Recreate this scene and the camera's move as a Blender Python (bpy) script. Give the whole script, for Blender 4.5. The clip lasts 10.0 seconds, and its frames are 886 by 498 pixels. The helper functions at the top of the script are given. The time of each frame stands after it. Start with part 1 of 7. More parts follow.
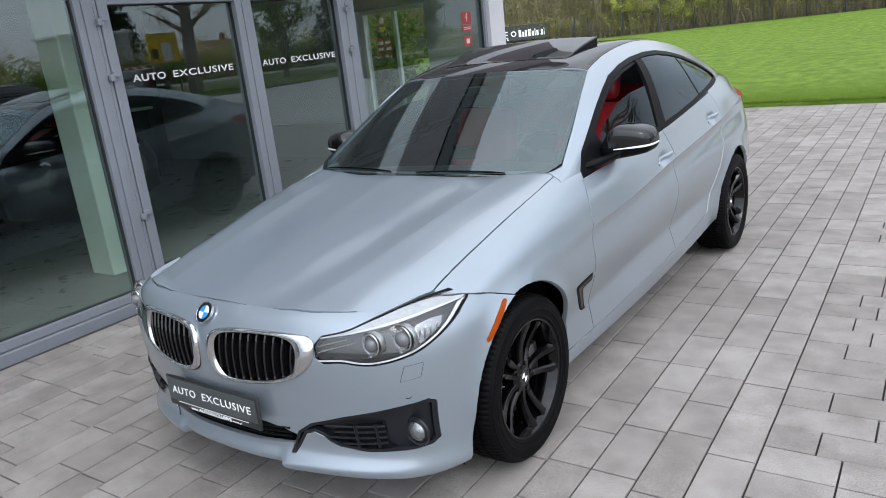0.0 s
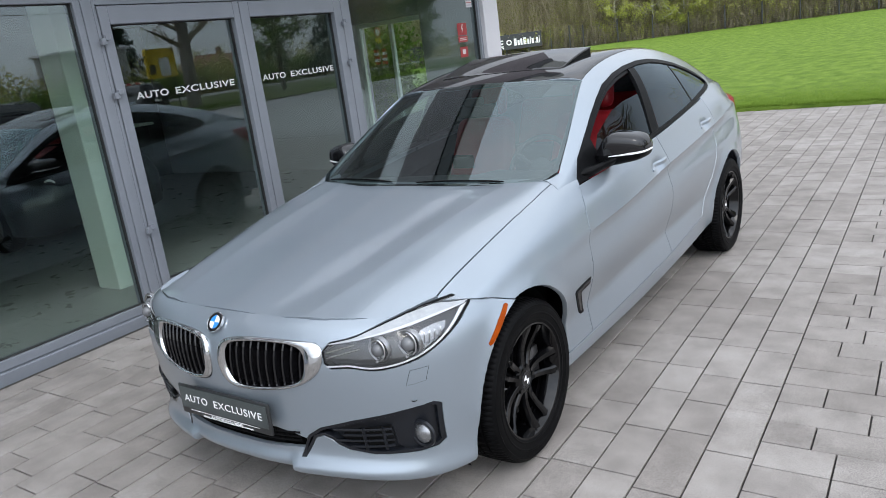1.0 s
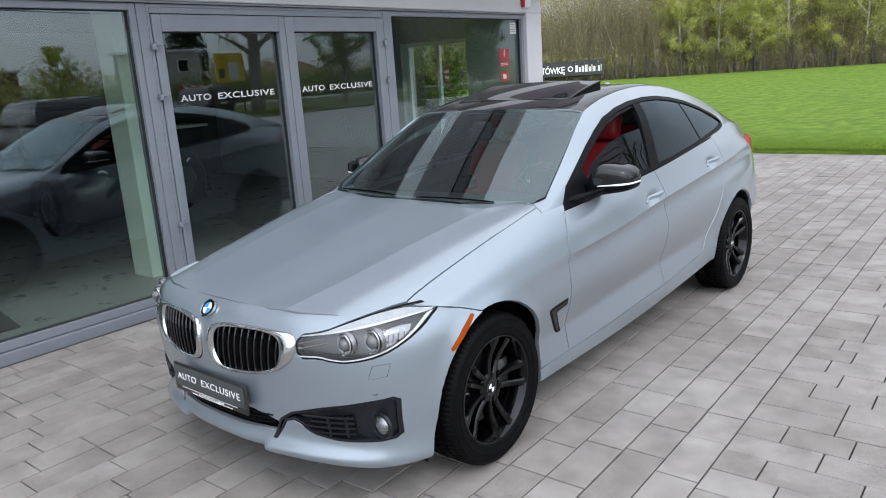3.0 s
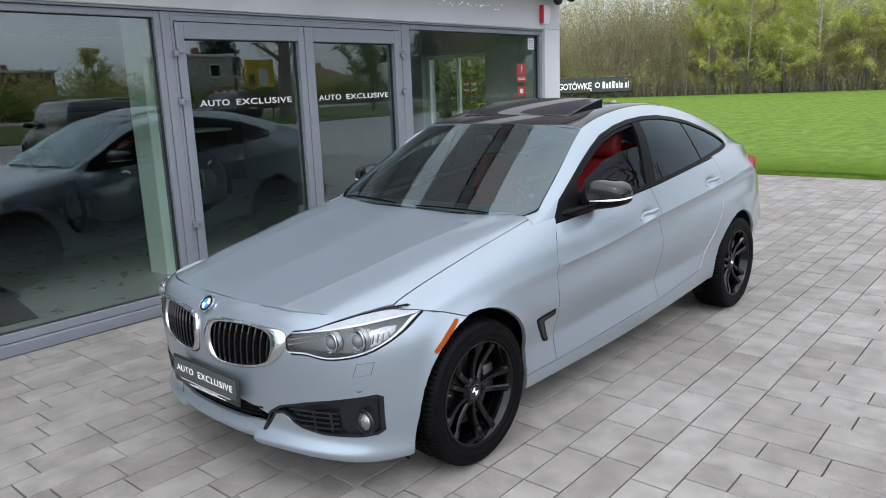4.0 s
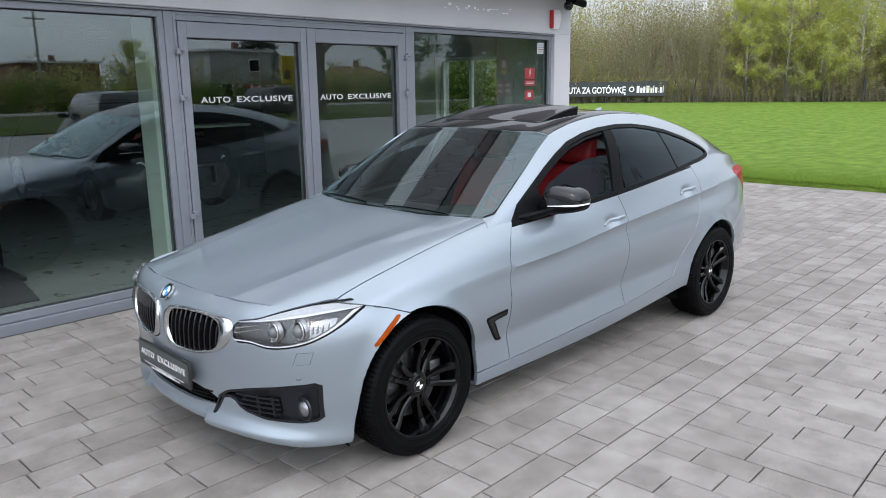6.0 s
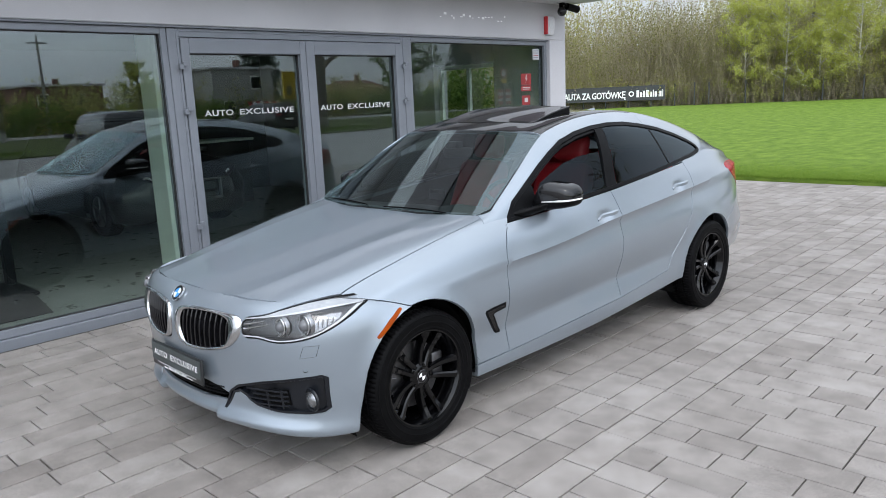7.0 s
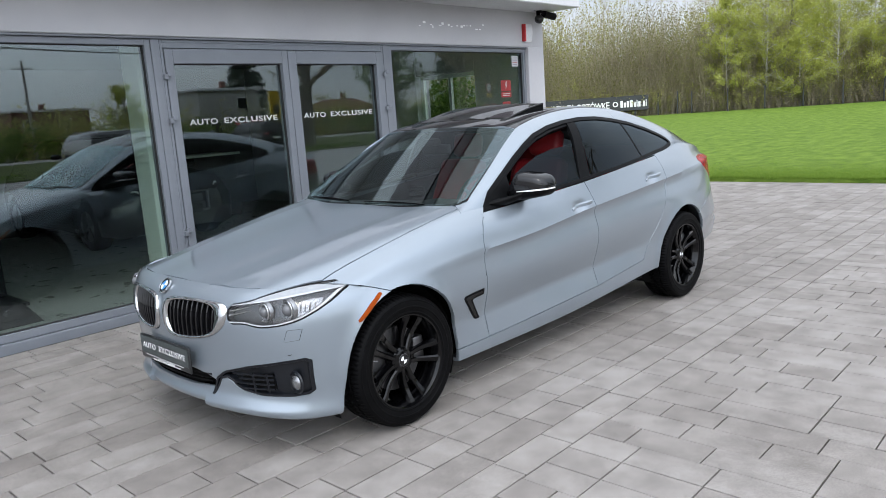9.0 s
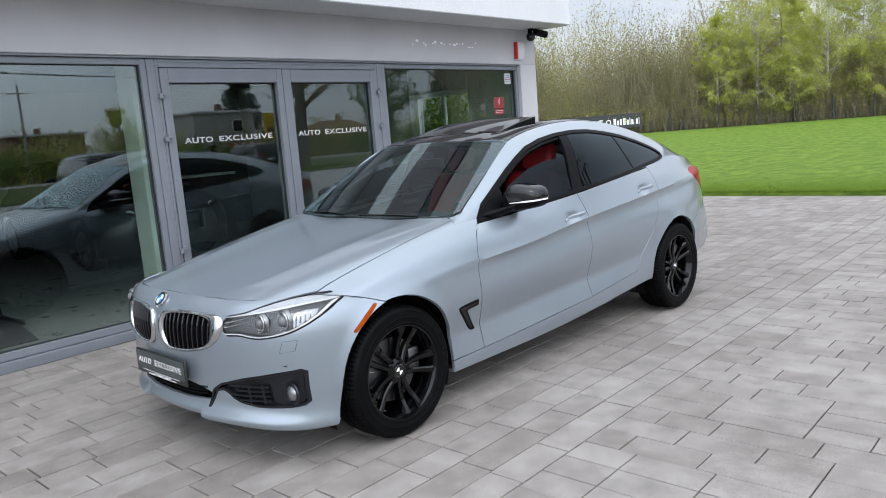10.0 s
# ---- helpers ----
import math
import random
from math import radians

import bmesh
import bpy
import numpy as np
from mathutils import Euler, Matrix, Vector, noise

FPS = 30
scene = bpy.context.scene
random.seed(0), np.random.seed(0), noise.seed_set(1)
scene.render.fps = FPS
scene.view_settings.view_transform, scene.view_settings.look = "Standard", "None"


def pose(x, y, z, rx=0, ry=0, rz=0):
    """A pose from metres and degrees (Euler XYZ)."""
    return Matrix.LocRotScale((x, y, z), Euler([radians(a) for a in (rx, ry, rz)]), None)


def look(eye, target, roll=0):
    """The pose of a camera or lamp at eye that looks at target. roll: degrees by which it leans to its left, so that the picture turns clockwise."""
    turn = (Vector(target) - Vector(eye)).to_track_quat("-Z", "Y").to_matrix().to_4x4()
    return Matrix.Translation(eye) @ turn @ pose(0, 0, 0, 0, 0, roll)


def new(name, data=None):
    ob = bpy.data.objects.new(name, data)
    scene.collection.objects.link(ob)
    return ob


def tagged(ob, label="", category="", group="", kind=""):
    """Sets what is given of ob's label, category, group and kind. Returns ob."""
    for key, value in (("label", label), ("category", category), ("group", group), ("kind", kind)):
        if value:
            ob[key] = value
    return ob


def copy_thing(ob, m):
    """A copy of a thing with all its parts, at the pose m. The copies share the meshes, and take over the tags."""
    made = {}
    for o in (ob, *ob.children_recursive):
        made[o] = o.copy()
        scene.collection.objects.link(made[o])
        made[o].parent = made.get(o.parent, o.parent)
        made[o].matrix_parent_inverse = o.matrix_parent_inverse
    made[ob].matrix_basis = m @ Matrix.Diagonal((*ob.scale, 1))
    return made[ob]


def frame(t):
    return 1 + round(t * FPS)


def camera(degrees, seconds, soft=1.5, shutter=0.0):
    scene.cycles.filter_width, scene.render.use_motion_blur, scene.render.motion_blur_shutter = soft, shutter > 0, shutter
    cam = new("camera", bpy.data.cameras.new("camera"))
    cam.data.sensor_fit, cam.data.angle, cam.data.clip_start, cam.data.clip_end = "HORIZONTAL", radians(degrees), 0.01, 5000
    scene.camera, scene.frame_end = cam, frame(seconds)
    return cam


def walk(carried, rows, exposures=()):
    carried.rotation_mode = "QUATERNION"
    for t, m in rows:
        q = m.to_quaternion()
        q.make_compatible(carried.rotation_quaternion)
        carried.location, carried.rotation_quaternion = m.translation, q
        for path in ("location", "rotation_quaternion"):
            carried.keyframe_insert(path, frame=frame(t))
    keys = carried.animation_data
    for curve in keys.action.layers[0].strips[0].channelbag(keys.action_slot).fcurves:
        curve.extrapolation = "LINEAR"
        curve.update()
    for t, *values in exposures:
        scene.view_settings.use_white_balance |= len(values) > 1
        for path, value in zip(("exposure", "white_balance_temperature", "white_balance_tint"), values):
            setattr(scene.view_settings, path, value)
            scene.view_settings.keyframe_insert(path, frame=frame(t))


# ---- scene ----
cam = camera(62.0, 10.0, soft=0.6)
PATH = [
    (0, (2.209, -2.268, 1.623), (1.059, -0.727, 1.073), -6.5),
    (0.5, (2.226, -2.302, 1.631), (1.075, -0.757, 1.095), -7.1),
    (1, (2.255, -2.343, 1.643), (1.104, -0.795, 1.116), -7.6),
    (1.5, (2.288, -2.378, 1.646), (1.129, -0.834, 1.124), -7.6),
    (2, (2.383, -2.367, 1.65), (1.198, -0.839, 1.139), -6.6),
    (2.5, (2.512, -2.344, 1.643), (1.285, -0.842, 1.154), -5.1),
    (4, (2.82, -2.35, 1.648), (1.506, -0.906, 1.215), -2.2),
    (4.5, (2.926, -2.316, 1.672), (1.598, -0.884, 1.239), -1.1),
    (5, (3.052, -2.226, 1.671), (1.704, -0.814, 1.233), -0.2),
    (5.5, (3.131, -2.17, 1.674), (1.763, -0.779, 1.231), -0.1),
    (7, (3.324, -2.268, 1.625), (1.929, -0.892, 1.222), -2.6),
    (7.5, (3.401, -2.313, 1.595), (2.005, -0.934, 1.21), -3.1),
    (8, (3.439, -2.337, 1.561), (2.043, -0.957, 1.181), -3.5),
    (8.5, (3.465, -2.334, 1.532), (2.074, -0.947, 1.155), -3.9),
    (9, (3.478, -2.34, 1.505), (2.097, -0.94, 1.144), -4.0),
    (9.5, (3.487, -2.353, 1.485), (2.112, -0.94, 1.149), -4.1),
    (10, (3.506, -2.36, 1.464), (2.129, -0.943, 1.155), -4.6),
]
walk(cam, [(t, look(eye, target, roll)) for t, eye, target, roll in PATH])

# ---- world, sun, exposure ----
SUN_ELEV, SUN_ROT = 48.0, 115.0
world = bpy.data.worlds.new("overcast_sky")
scene.world = world
world.use_nodes = True
wn, wl = world.node_tree.nodes, world.node_tree.links
wn.clear()
w_out = wn.new("ShaderNodeOutputWorld")
w_bg = wn.new("ShaderNodeBackground")
w_sky = wn.new("ShaderNodeTexSky")
w_sky.sky_type, w_sky.sun_disc = "NISHITA", False
w_sky.sun_elevation, w_sky.sun_rotation = radians(SUN_ELEV), radians(SUN_ROT)
w_co = wn.new("ShaderNodeTexCoord")
w_map = wn.new("ShaderNodeMapping")
w_map.inputs["Scale"].default_value = (1.3, 1.3, 3.6)
w_no = wn.new("ShaderNodeTexNoise")
w_no.inputs["Scale"].default_value, w_no.inputs["Detail"].default_value, w_no.inputs["Roughness"].default_value = 1.7, 7.0, 0.55
w_ra = wn.new("ShaderNodeValToRGB")
w_ra.color_ramp.elements[0].position, w_ra.color_ramp.elements[0].color = 0.34, (4.7, 5.2, 6.0, 1)
w_ra.color_ramp.elements[1].position, w_ra.color_ramp.elements[1].color = 0.66, (7.0, 7.25, 7.7, 1)
w_mix = wn.new("ShaderNodeMixRGB")
w_mix.inputs[0].default_value = 0.88
wl.new(w_co.outputs["Generated"], w_map.inputs["Vector"])
wl.new(w_map.outputs["Vector"], w_no.inputs["Vector"])
wl.new(w_no.outputs["Fac"], w_ra.inputs["Fac"])
wl.new(w_sky.outputs["Color"], w_mix.inputs[1])
wl.new(w_ra.outputs["Color"], w_mix.inputs[2])
# an overcast sky is darker towards the horizon than overhead
w_sep = wn.new("ShaderNodeSeparateXYZ")
w_rng = wn.new("ShaderNodeMapRange")
w_rng.inputs["From Min"].default_value, w_rng.inputs["From Max"].default_value = 0.0, 1.0
w_rng.inputs["To Min"].default_value, w_rng.inputs["To Max"].default_value = 0.58, 1.80
w_mul = wn.new("ShaderNodeVectorMath")
w_mul.operation = "SCALE"
wl.new(w_co.outputs["Generated"], w_sep.inputs[0])
wl.new(w_sep.outputs["Z"], w_rng.inputs["Value"])
wl.new(w_mix.outputs["Color"], w_mul.inputs[0])
wl.new(w_rng.outputs["Result"], w_mul.inputs["Scale"])
# the low sky is brightest on the side where the sun stands behind the cloud
w_dot = wn.new("ShaderNodeVectorMath")
w_dot.operation = "DOT_PRODUCT"
w_dot.inputs[1].default_value = (0.82, -0.57, 0.0)
w_glow = wn.new("ShaderNodeMapRange")
w_glow.inputs["From Min"].default_value, w_glow.inputs["From Max"].default_value = 0.0, 0.95
w_glow.inputs["To Min"].default_value, w_glow.inputs["To Max"].default_value = 0.78, 2.0
w_mul2 = wn.new("ShaderNodeVectorMath")
w_mul2.operation = "SCALE"
wl.new(w_co.outputs["Generated"], w_dot.inputs[0])
wl.new(w_dot.outputs["Value"], w_glow.inputs["Value"])
wl.new(w_mul.outputs["Vector"], w_mul2.inputs[0])
wl.new(w_glow.outputs["Result"], w_mul2.inputs["Scale"])
wl.new(w_mul2.outputs["Vector"], w_bg.inputs["Color"])
w_bg.inputs["Strength"].default_value = 0.20
wl.new(w_bg.outputs["Background"], w_out.inputs["Surface"])
sun = new("sun", bpy.data.lights.new("sun", "SUN"))
sun.data.energy, sun.data.angle, sun.data.color = 0.5, radians(20), (1.0, 0.96, 0.9)
sun.matrix_world = pose(0, 0, 30, 90 - SUN_ELEV, 0, 180 - SUN_ROT)
scene.view_settings.exposure = 0.27


# ---- materials ----
def nodes_of(name):
    m = bpy.data.materials.new(name)
    m.use_nodes = True
    n, l = m.node_tree.nodes, m.node_tree.links
    return m, n, l, n["Principled BSDF"]


def noise_fac(n, l, scale, detail=4.0, rough=0.6, coords="Object", stretch=None):
    co = n.new("ShaderNodeTexCoord")
    no = n.new("ShaderNodeTexNoise")
    no.inputs["Scale"].default_value, no.inputs["Detail"].default_value, no.inputs["Roughness"].default_value = scale, detail, rough
    src = co.outputs[coords]
    if stretch:
        mp = n.new("ShaderNodeMapping")
        mp.inputs["Scale"].default_value = stretch
        l.new(src, mp.inputs["Vector"])
        src = mp.outputs["Vector"]
    l.new(src, no.inputs["Vector"])
    return no.outputs["Fac"]


def ramp(n, l, fac, c1, c2, p1=0.3, p2=0.7):
    r = n.new("ShaderNodeValToRGB")
    r.color_ramp.elements[0].position, r.color_ramp.elements[0].color = p1, (*c1, 1)
    r.color_ramp.elements[1].position, r.color_ramp.elements[1].color = p2, (*c2, 1)
    l.new(fac, r.inputs["Fac"])
    return r.outputs["Color"]


def mixc(n, l, mode, fac, a, b):
    m = n.new("ShaderNodeMixRGB")
    m.blend_type = mode
    m.inputs[0].default_value = fac
    l.new(a, m.inputs[1])
    l.new(b, m.inputs[2])
    return m.outputs["Color"]


def surf(name, c1, c2, scale=8.0, rough=0.6, bump=0.1, metal=0.0, coat=0.0, fine=60.0, stretch=None, spread=0.1, coords="Object", per=0.0, dist=0.004, spec=0.5):
    """A surface with two scales of colour change, roughness change and fine relief."""
    m, n, l, b = nodes_of(name)
    big = ramp(n, l, noise_fac(n, l, scale, stretch=stretch, coords=coords), c1, c2)
    small = ramp(n, l, noise_fac(n, l, fine, 6.0, 0.7, coords=coords, stretch=stretch), (0.86, 0.86, 0.86), (1.1, 1.1, 1.1))
    col = mixc(n, l, "MULTIPLY", 1.0, big, small)
    if per:
        info = n.new("ShaderNodeObjectInfo")
        col = mixc(n, l, "MULTIPLY", 1.0, col, ramp(n, l, info.outputs["Random"], (1 - per,) * 3, (1 + per,) * 3, 0.0, 1.0))
    l.new(col, b.inputs["Base Color"])
    rr = n.new("ShaderNodeMapRange")
    rr.inputs["To Min"].default_value, rr.inputs["To Max"].default_value = max(0.02, rough - spread), min(1.0, rough + spread)
    l.new(noise_fac(n, l, scale * 2.3, coords=coords), rr.inputs["Value"])
    l.new(rr.outputs["Result"], b.inputs["Roughness"])
    b.inputs["Metallic"].default_value = metal
    b.inputs["Specular IOR Level"].default_value = spec
    b.inputs["Coat Weight"].default_value, b.inputs["Coat Roughness"].default_value = coat, 0.04
    if bump:
        bp = n.new("ShaderNodeBump")
        bp.inputs["Strength"].default_value, bp.inputs["Distance"].default_value = bump, dist
        l.new(noise_fac(n, l, fine, 8.0, 0.7, coords=coords), bp.inputs["Height"])
        l.new(bp.outputs["Normal"], b.inputs["Normal"])
    return m


def plain(name, c, rough=0.4, metal=0.0, coat=0.0, emit=0.0):
    m, n, l, b = nodes_of(name)
    b.inputs["Base Color"].default_value = (*c, 1)
    b.inputs["Roughness"].default_value, b.inputs["Metallic"].default_value = rough, metal
    b.inputs["Coat Weight"].default_value = coat
    if emit:
        b.inputs["Emission Color"].default_value, b.inputs["Emission Strength"].default_value = (*c, 1), emit
    return m


def glass(name, tint, facing=0.05, rough=0.0, sheen=(1.0, 1.0, 1.0)):
    """Thin pane: clear transmission with a tint, and a sharp reflection that grows from its value face on towards grazing."""
    m, n, l, b = nodes_of(name)
    n.remove(b)
    out = n["Material Output"]
    tr, gl, lw, mx = n.new("ShaderNodeBsdfTransparent"), n.new("ShaderNodeBsdfGlossy"), n.new("ShaderNodeLayerWeight"), n.new("ShaderNodeMixShader")
    tr.inputs["Color"].default_value = (*tint, 1)
    gl.inputs["Roughness"].default_value = rough
    gl.inputs["Color"].default_value = (*sheen, 1)
    lw.inputs["Blend"].default_value = 0.5
    pw, ma = n.new("ShaderNodeMath"), n.new("ShaderNodeMath")
    pw.operation, ma.operation = "POWER", "MULTIPLY_ADD"
    pw.inputs[1].default_value = 5.0
    ma.inputs[1].default_value, ma.inputs[2].default_value = 1.0 - facing, facing
    l.new(lw.outputs["Facing"], pw.inputs[0])
    l.new(pw.outputs["Value"], ma.inputs[0])
    l.new(ma.outputs["Value"], mx.inputs["Fac"])
    l.new(tr.outputs["BSDF"], mx.inputs[1])
    l.new(gl.outputs["BSDF"], mx.inputs[2])
    l.new(mx.outputs["Shader"], out.inputs["Surface"])
    return m


def paver_material(name, islands):
    """Weathered grey concrete: a tone for each stone, cloudy stains, speckle and pits."""
    m, n, l, b = nodes_of(name)
    geo = n.new("ShaderNodeNewGeometry")
    if islands:
        rnd = geo.outputs["Random Per Island"]
    else:
        rnd = n.new("ShaderNodeObjectInfo").outputs["Random"]
    tone = ramp(n, l, rnd, (0.226, 0.207, 0.192), (0.282, 0.262, 0.246), 0.0, 1.0)
    pos = geo.outputs["Position"]

    def tex(scale, detail, rough):
        t = n.new("ShaderNodeTexNoise")
        t.inputs["Scale"].default_value, t.inputs["Detail"].default_value, t.inputs["Roughness"].default_value = scale, detail, rough
        l.new(pos, t.inputs["Vector"])
        return t.outputs["Fac"]
    cloud = ramp(n, l, tex(5.5, 5.0, 0.6), (0.76, 0.75, 0.74), (1.13, 1.13, 1.12), 0.3, 0.7)
    wide = ramp(n, l, tex(0.8, 3.0, 0.5), (0.88, 0.87, 0.86), (1.08, 1.08, 1.08), 0.3, 0.7)
    speck = ramp(n, l, tex(190.0, 3.0, 0.8), (0.50, 0.50, 0.50), (1.25, 1.25, 1.25), 0.30, 0.62)
    col = mixc(n, l, "MULTIPLY", 1.0, tone, cloud)
    col = mixc(n, l, "MULTIPLY", 1.0, col, wide)
    col = mixc(n, l, "MULTIPLY", 0.8, col, speck)
    l.new(col, b.inputs["Base Color"])
    b.inputs["Roughness"].default_value = 0.85
    b.inputs["Specular IOR Level"].default_value = 0.25
    bp = n.new("ShaderNodeBump")
    bp.inputs["Strength"].default_value, bp.inputs["Distance"].default_value = 0.45, 0.0015
    l.new(tex(160.0, 6.0, 0.75), bp.inputs["Height"])
    l.new(bp.outputs["Normal"], b.inputs["Normal"])
    return m


M = {}
M["paint"] = surf("silver_metallic_paint", (0.260, 0.300, 0.338), (0.272, 0.313, 0.353), 3.0, 0.33, 0.0, metal=0.55, coat=0.9, fine=900.0, spread=0.01)
M["black_gloss"] = surf("black_gloss", (0.005, 0.005, 0.006), (0.008, 0.008, 0.009), 5.0, 0.035, 0.0, coat=0.0, spread=0.012)
M["black_plastic"] = surf("black_plastic", (0.0025, 0.0026, 0.003), (0.006, 0.0062, 0.0068), 12.0, 0.42, 0.15, fine=500.0, dist=0.0006, spec=0.07)
M["wheel_black"] = surf("satin_black_alloy", (0.0009, 0.0009, 0.0011), (0.0018, 0.0018, 0.0022), 6.0, 0.09, 0.0, coat=0.0, spread=0.03, spec=0.34)
M["trim_satin"] = surf("satin_dark_trim", (0.006, 0.007, 0.0095), (0.009, 0.0105, 0.014), 8.0, 0.30, 0.05, fine=400.0, dist=0.0004, spread=0.05, spec=0.38)
M["rubber"] = surf("tyre_rubber", (0.0015, 0.0015, 0.0017), (0.0038, 0.0038, 0.0042), 14.0, 0.55, 0.2, fine=220.0, dist=0.001, spec=0.07)
M["chrome"] = surf("chrome", (0.60, 0.61, 0.625), (0.66, 0.67, 0.685), 6.0, 0.08, 0.0, metal=1.0, spread=0.02)
M["steel"] = surf("brushed_steel", (0.11, 0.11, 0.115), (0.18, 0.18, 0.185), 20.0, 0.38, 0.1, metal=1.0, fine=300.0, dist=0.0005)
M["underbody"] = surf("underbody_black", (0.005, 0.005, 0.005), (0.010, 0.010, 0.010), 9.0, 0.95, 0.1, spec=0.1)
M["lamp_dark"] = surf("smoked_lamp_housing", (0.022, 0.023, 0.025), (0.036, 0.037, 0.040), 9.0, 0.3, 0.0)
M["lamp_silver"] = surf("lamp_reflector", (0.62, 0.63, 0.65), (0.72, 0.73, 0.75), 15.0, 0.22, 0.1, metal=0.9, fine=120.0)
M["lamp_white"] = surf("light_guide_white", (0.42, 0.43, 0.45), (0.48, 0.49, 0.51), 6.0, 0.4, 0.0, fine=8.0)
M["lamp_brow"] = surf("frosted_lamp_panel", (0.27, 0.285, 0.30), (0.33, 0.345, 0.36), 12.0, 0.35, 0.0, fine=60.0)
M["lamp_lens"] = surf("projector_glass", (0.10, 0.104, 0.11), (0.14, 0.144, 0.15), 12.0, 0.06, 0.0, spread=0.01)
M["lamp_red"] = surf("tail_lamp_red", (0.20, 0.003, 0.010), (0.30, 0.006, 0.018), 22.0, 0.25, 0.1, coat=0.0, fine=90.0, spec=0.2)
M["amber"] = surf("amber_lens", (0.22, 0.034, 0.0005), (0.28, 0.052, 0.001), 30.0, 0.3, 0.1, fine=140.0, spec=0.08)
M["red_leather"] = surf("red_leather", (0.30, 0.012, 0.018), (0.42, 0.02, 0.028), 9.0, 0.45, 0.25, fine=260.0, dist=0.001)
M["interior_black"] = surf("interior_black", (0.012, 0.012, 0.013), (0.03, 0.03, 0.032), 9.0, 0.6, 0.2, fine=300.0, dist=0.001)
M["interior_grey"] = surf("headliner_grey", (0.10, 0.10, 0.10), (0.14, 0.14, 0.14), 9.0, 0.85, 0.1)
M["plate_black"] = surf("plate_black", (0.012, 0.013, 0.014), (0.022, 0.023, 0.024), 14.0, 0.35, 0.0)
M["plate_green"] = surf("plate_face", (0.04, 0.05, 0.05), (0.06, 0.07, 0.07), 10.0, 0.4, 0.05)
M["lamp_facet"] = surf("faceted_reflector", (0.20, 0.205, 0.21), (0.36, 0.365, 0.375), 60.0, 0.25, 0.3, metal=0.8, fine=180.0, dist=0.003)
M["vinyl"] = surf("white_vinyl_film", (0.42, 0.43, 0.43), (0.48, 0.49, 0.49), 8.0, 0.5, 0.0)
M["white"] = plain("white_print", (0.80, 0.80, 0.80), 0.5)
M["blue"] = plain("badge_blue", (0.02, 0.22, 0.62), 0.3, 0.0, 0.6)
M["lens"] = glass("lamp_cover_glass", (0.90, 0.91, 0.92), 0.06)
M["windscreen"] = glass("windscreen_glass", (0.40, 0.475, 0.465), 0.135, 0.0, (0.84, 0.985, 1.0))
M["tint"] = glass("privacy_glass", (0.04, 0.047, 0.055), 0.024, 0.0, (0.78, 0.92, 1.0))
M["side_glass"] = glass("side_glass", (0.05, 0.058, 0.066), 0.026, 0.0, (0.78, 0.92, 1.0))
M["shop_glass"] = glass("shop_glass", (0.80, 0.86, 0.83), 0.095, 0.0, (0.88, 0.95, 1.0))
M["frame_grey"] = surf("anthracite_aluminium", (0.155, 0.168, 0.19), (0.17, 0.184, 0.207), 5.0, 0.42, 0.08, fine=400.0, dist=0.0004)
M["gasket"] = surf("black_gasket", (0.012, 0.012, 0.012), (0.02, 0.02, 0.02), 20.0, 0.7, 0.0)
M["plaster"] = surf("white_plaster", (0.41, 0.405, 0.42), (0.46, 0.455, 0.47), 1.2, 0.85, 0.35, fine=320.0, dist=0.0015)
M["roof_sheet"] = surf("white_sheet_fascia", (0.56, 0.56, 0.575), (0.62, 0.62, 0.635), 1.4, 0.5, 0.05)
M["parapet"] = surf("weathered_parapet", (0.30, 0.31, 0.295), (0.36, 0.37, 0.355), 1.6, 0.85, 0.2)
M["cladding"] = surf("brown_cladding", (0.13, 0.112, 0.12), (0.17, 0.148, 0.156), 1.6, 0.55, 0.2)
M["shop_floor"] = surf("polished_floor", (0.22, 0.235, 0.225), (0.27, 0.285, 0.27), 2.5, 0.3, 0.05)
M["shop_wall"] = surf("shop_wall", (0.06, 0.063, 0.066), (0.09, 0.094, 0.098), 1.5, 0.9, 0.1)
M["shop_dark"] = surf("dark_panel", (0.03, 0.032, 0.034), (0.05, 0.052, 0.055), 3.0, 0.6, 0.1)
M["column"] = surf("column_paint", (0.72, 0.78, 0.70), (0.78, 0.83, 0.76), 2.0, 0.7, 0.1)
M["paver"] = paver_material("concrete_paver", False)
M["paver_far"] = paver_material("concrete_paver_rest", True)
M["sand_joint"] = surf("jointing_sand", (0.022, 0.02, 0.018), (0.045, 0.041, 0.036), 12.0, 0.95, 0.4)
M["asphalt"] = surf("old_asphalt", (0.25, 0.24, 0.23), (0.33, 0.32, 0.31), 0.35, 0.9, 0.4, fine=60.0)
M["soil"] = surf("bare_soil", (0.07, 0.06, 0.035), (0.11, 0.10, 0.05), 0.6, 0.95, 0.5, fine=20.0)
M["grass"] = surf("lawn_grass", (0.078, 0.138, 0.017), (0.168, 0.248, 0.040), 3.6, 0.85, 0.8, fine=60.0, dist=0.03, stretch=(1.15, 0.62, 1), spec=0.1)
M["rough_grass"] = surf("rough_grass", (0.055, 0.075, 0.022), (0.10, 0.12, 0.04), 0.8, 0.9, 0.8, fine=20.0, dist=0.03, spec=0.1)
M["bark"] = surf("grey_bark", (0.11, 0.095, 0.075), (0.19, 0.17, 0.14), 5.0, 0.9, 0.6, fine=40.0, stretch=(1, 1, 0.2))
M["birch"] = surf("birch_bark", (0.30, 0.29, 0.26), (0.62, 0.60, 0.56), 6.0, 0.8, 0.3, fine=30.0, stretch=(1, 1, 3))
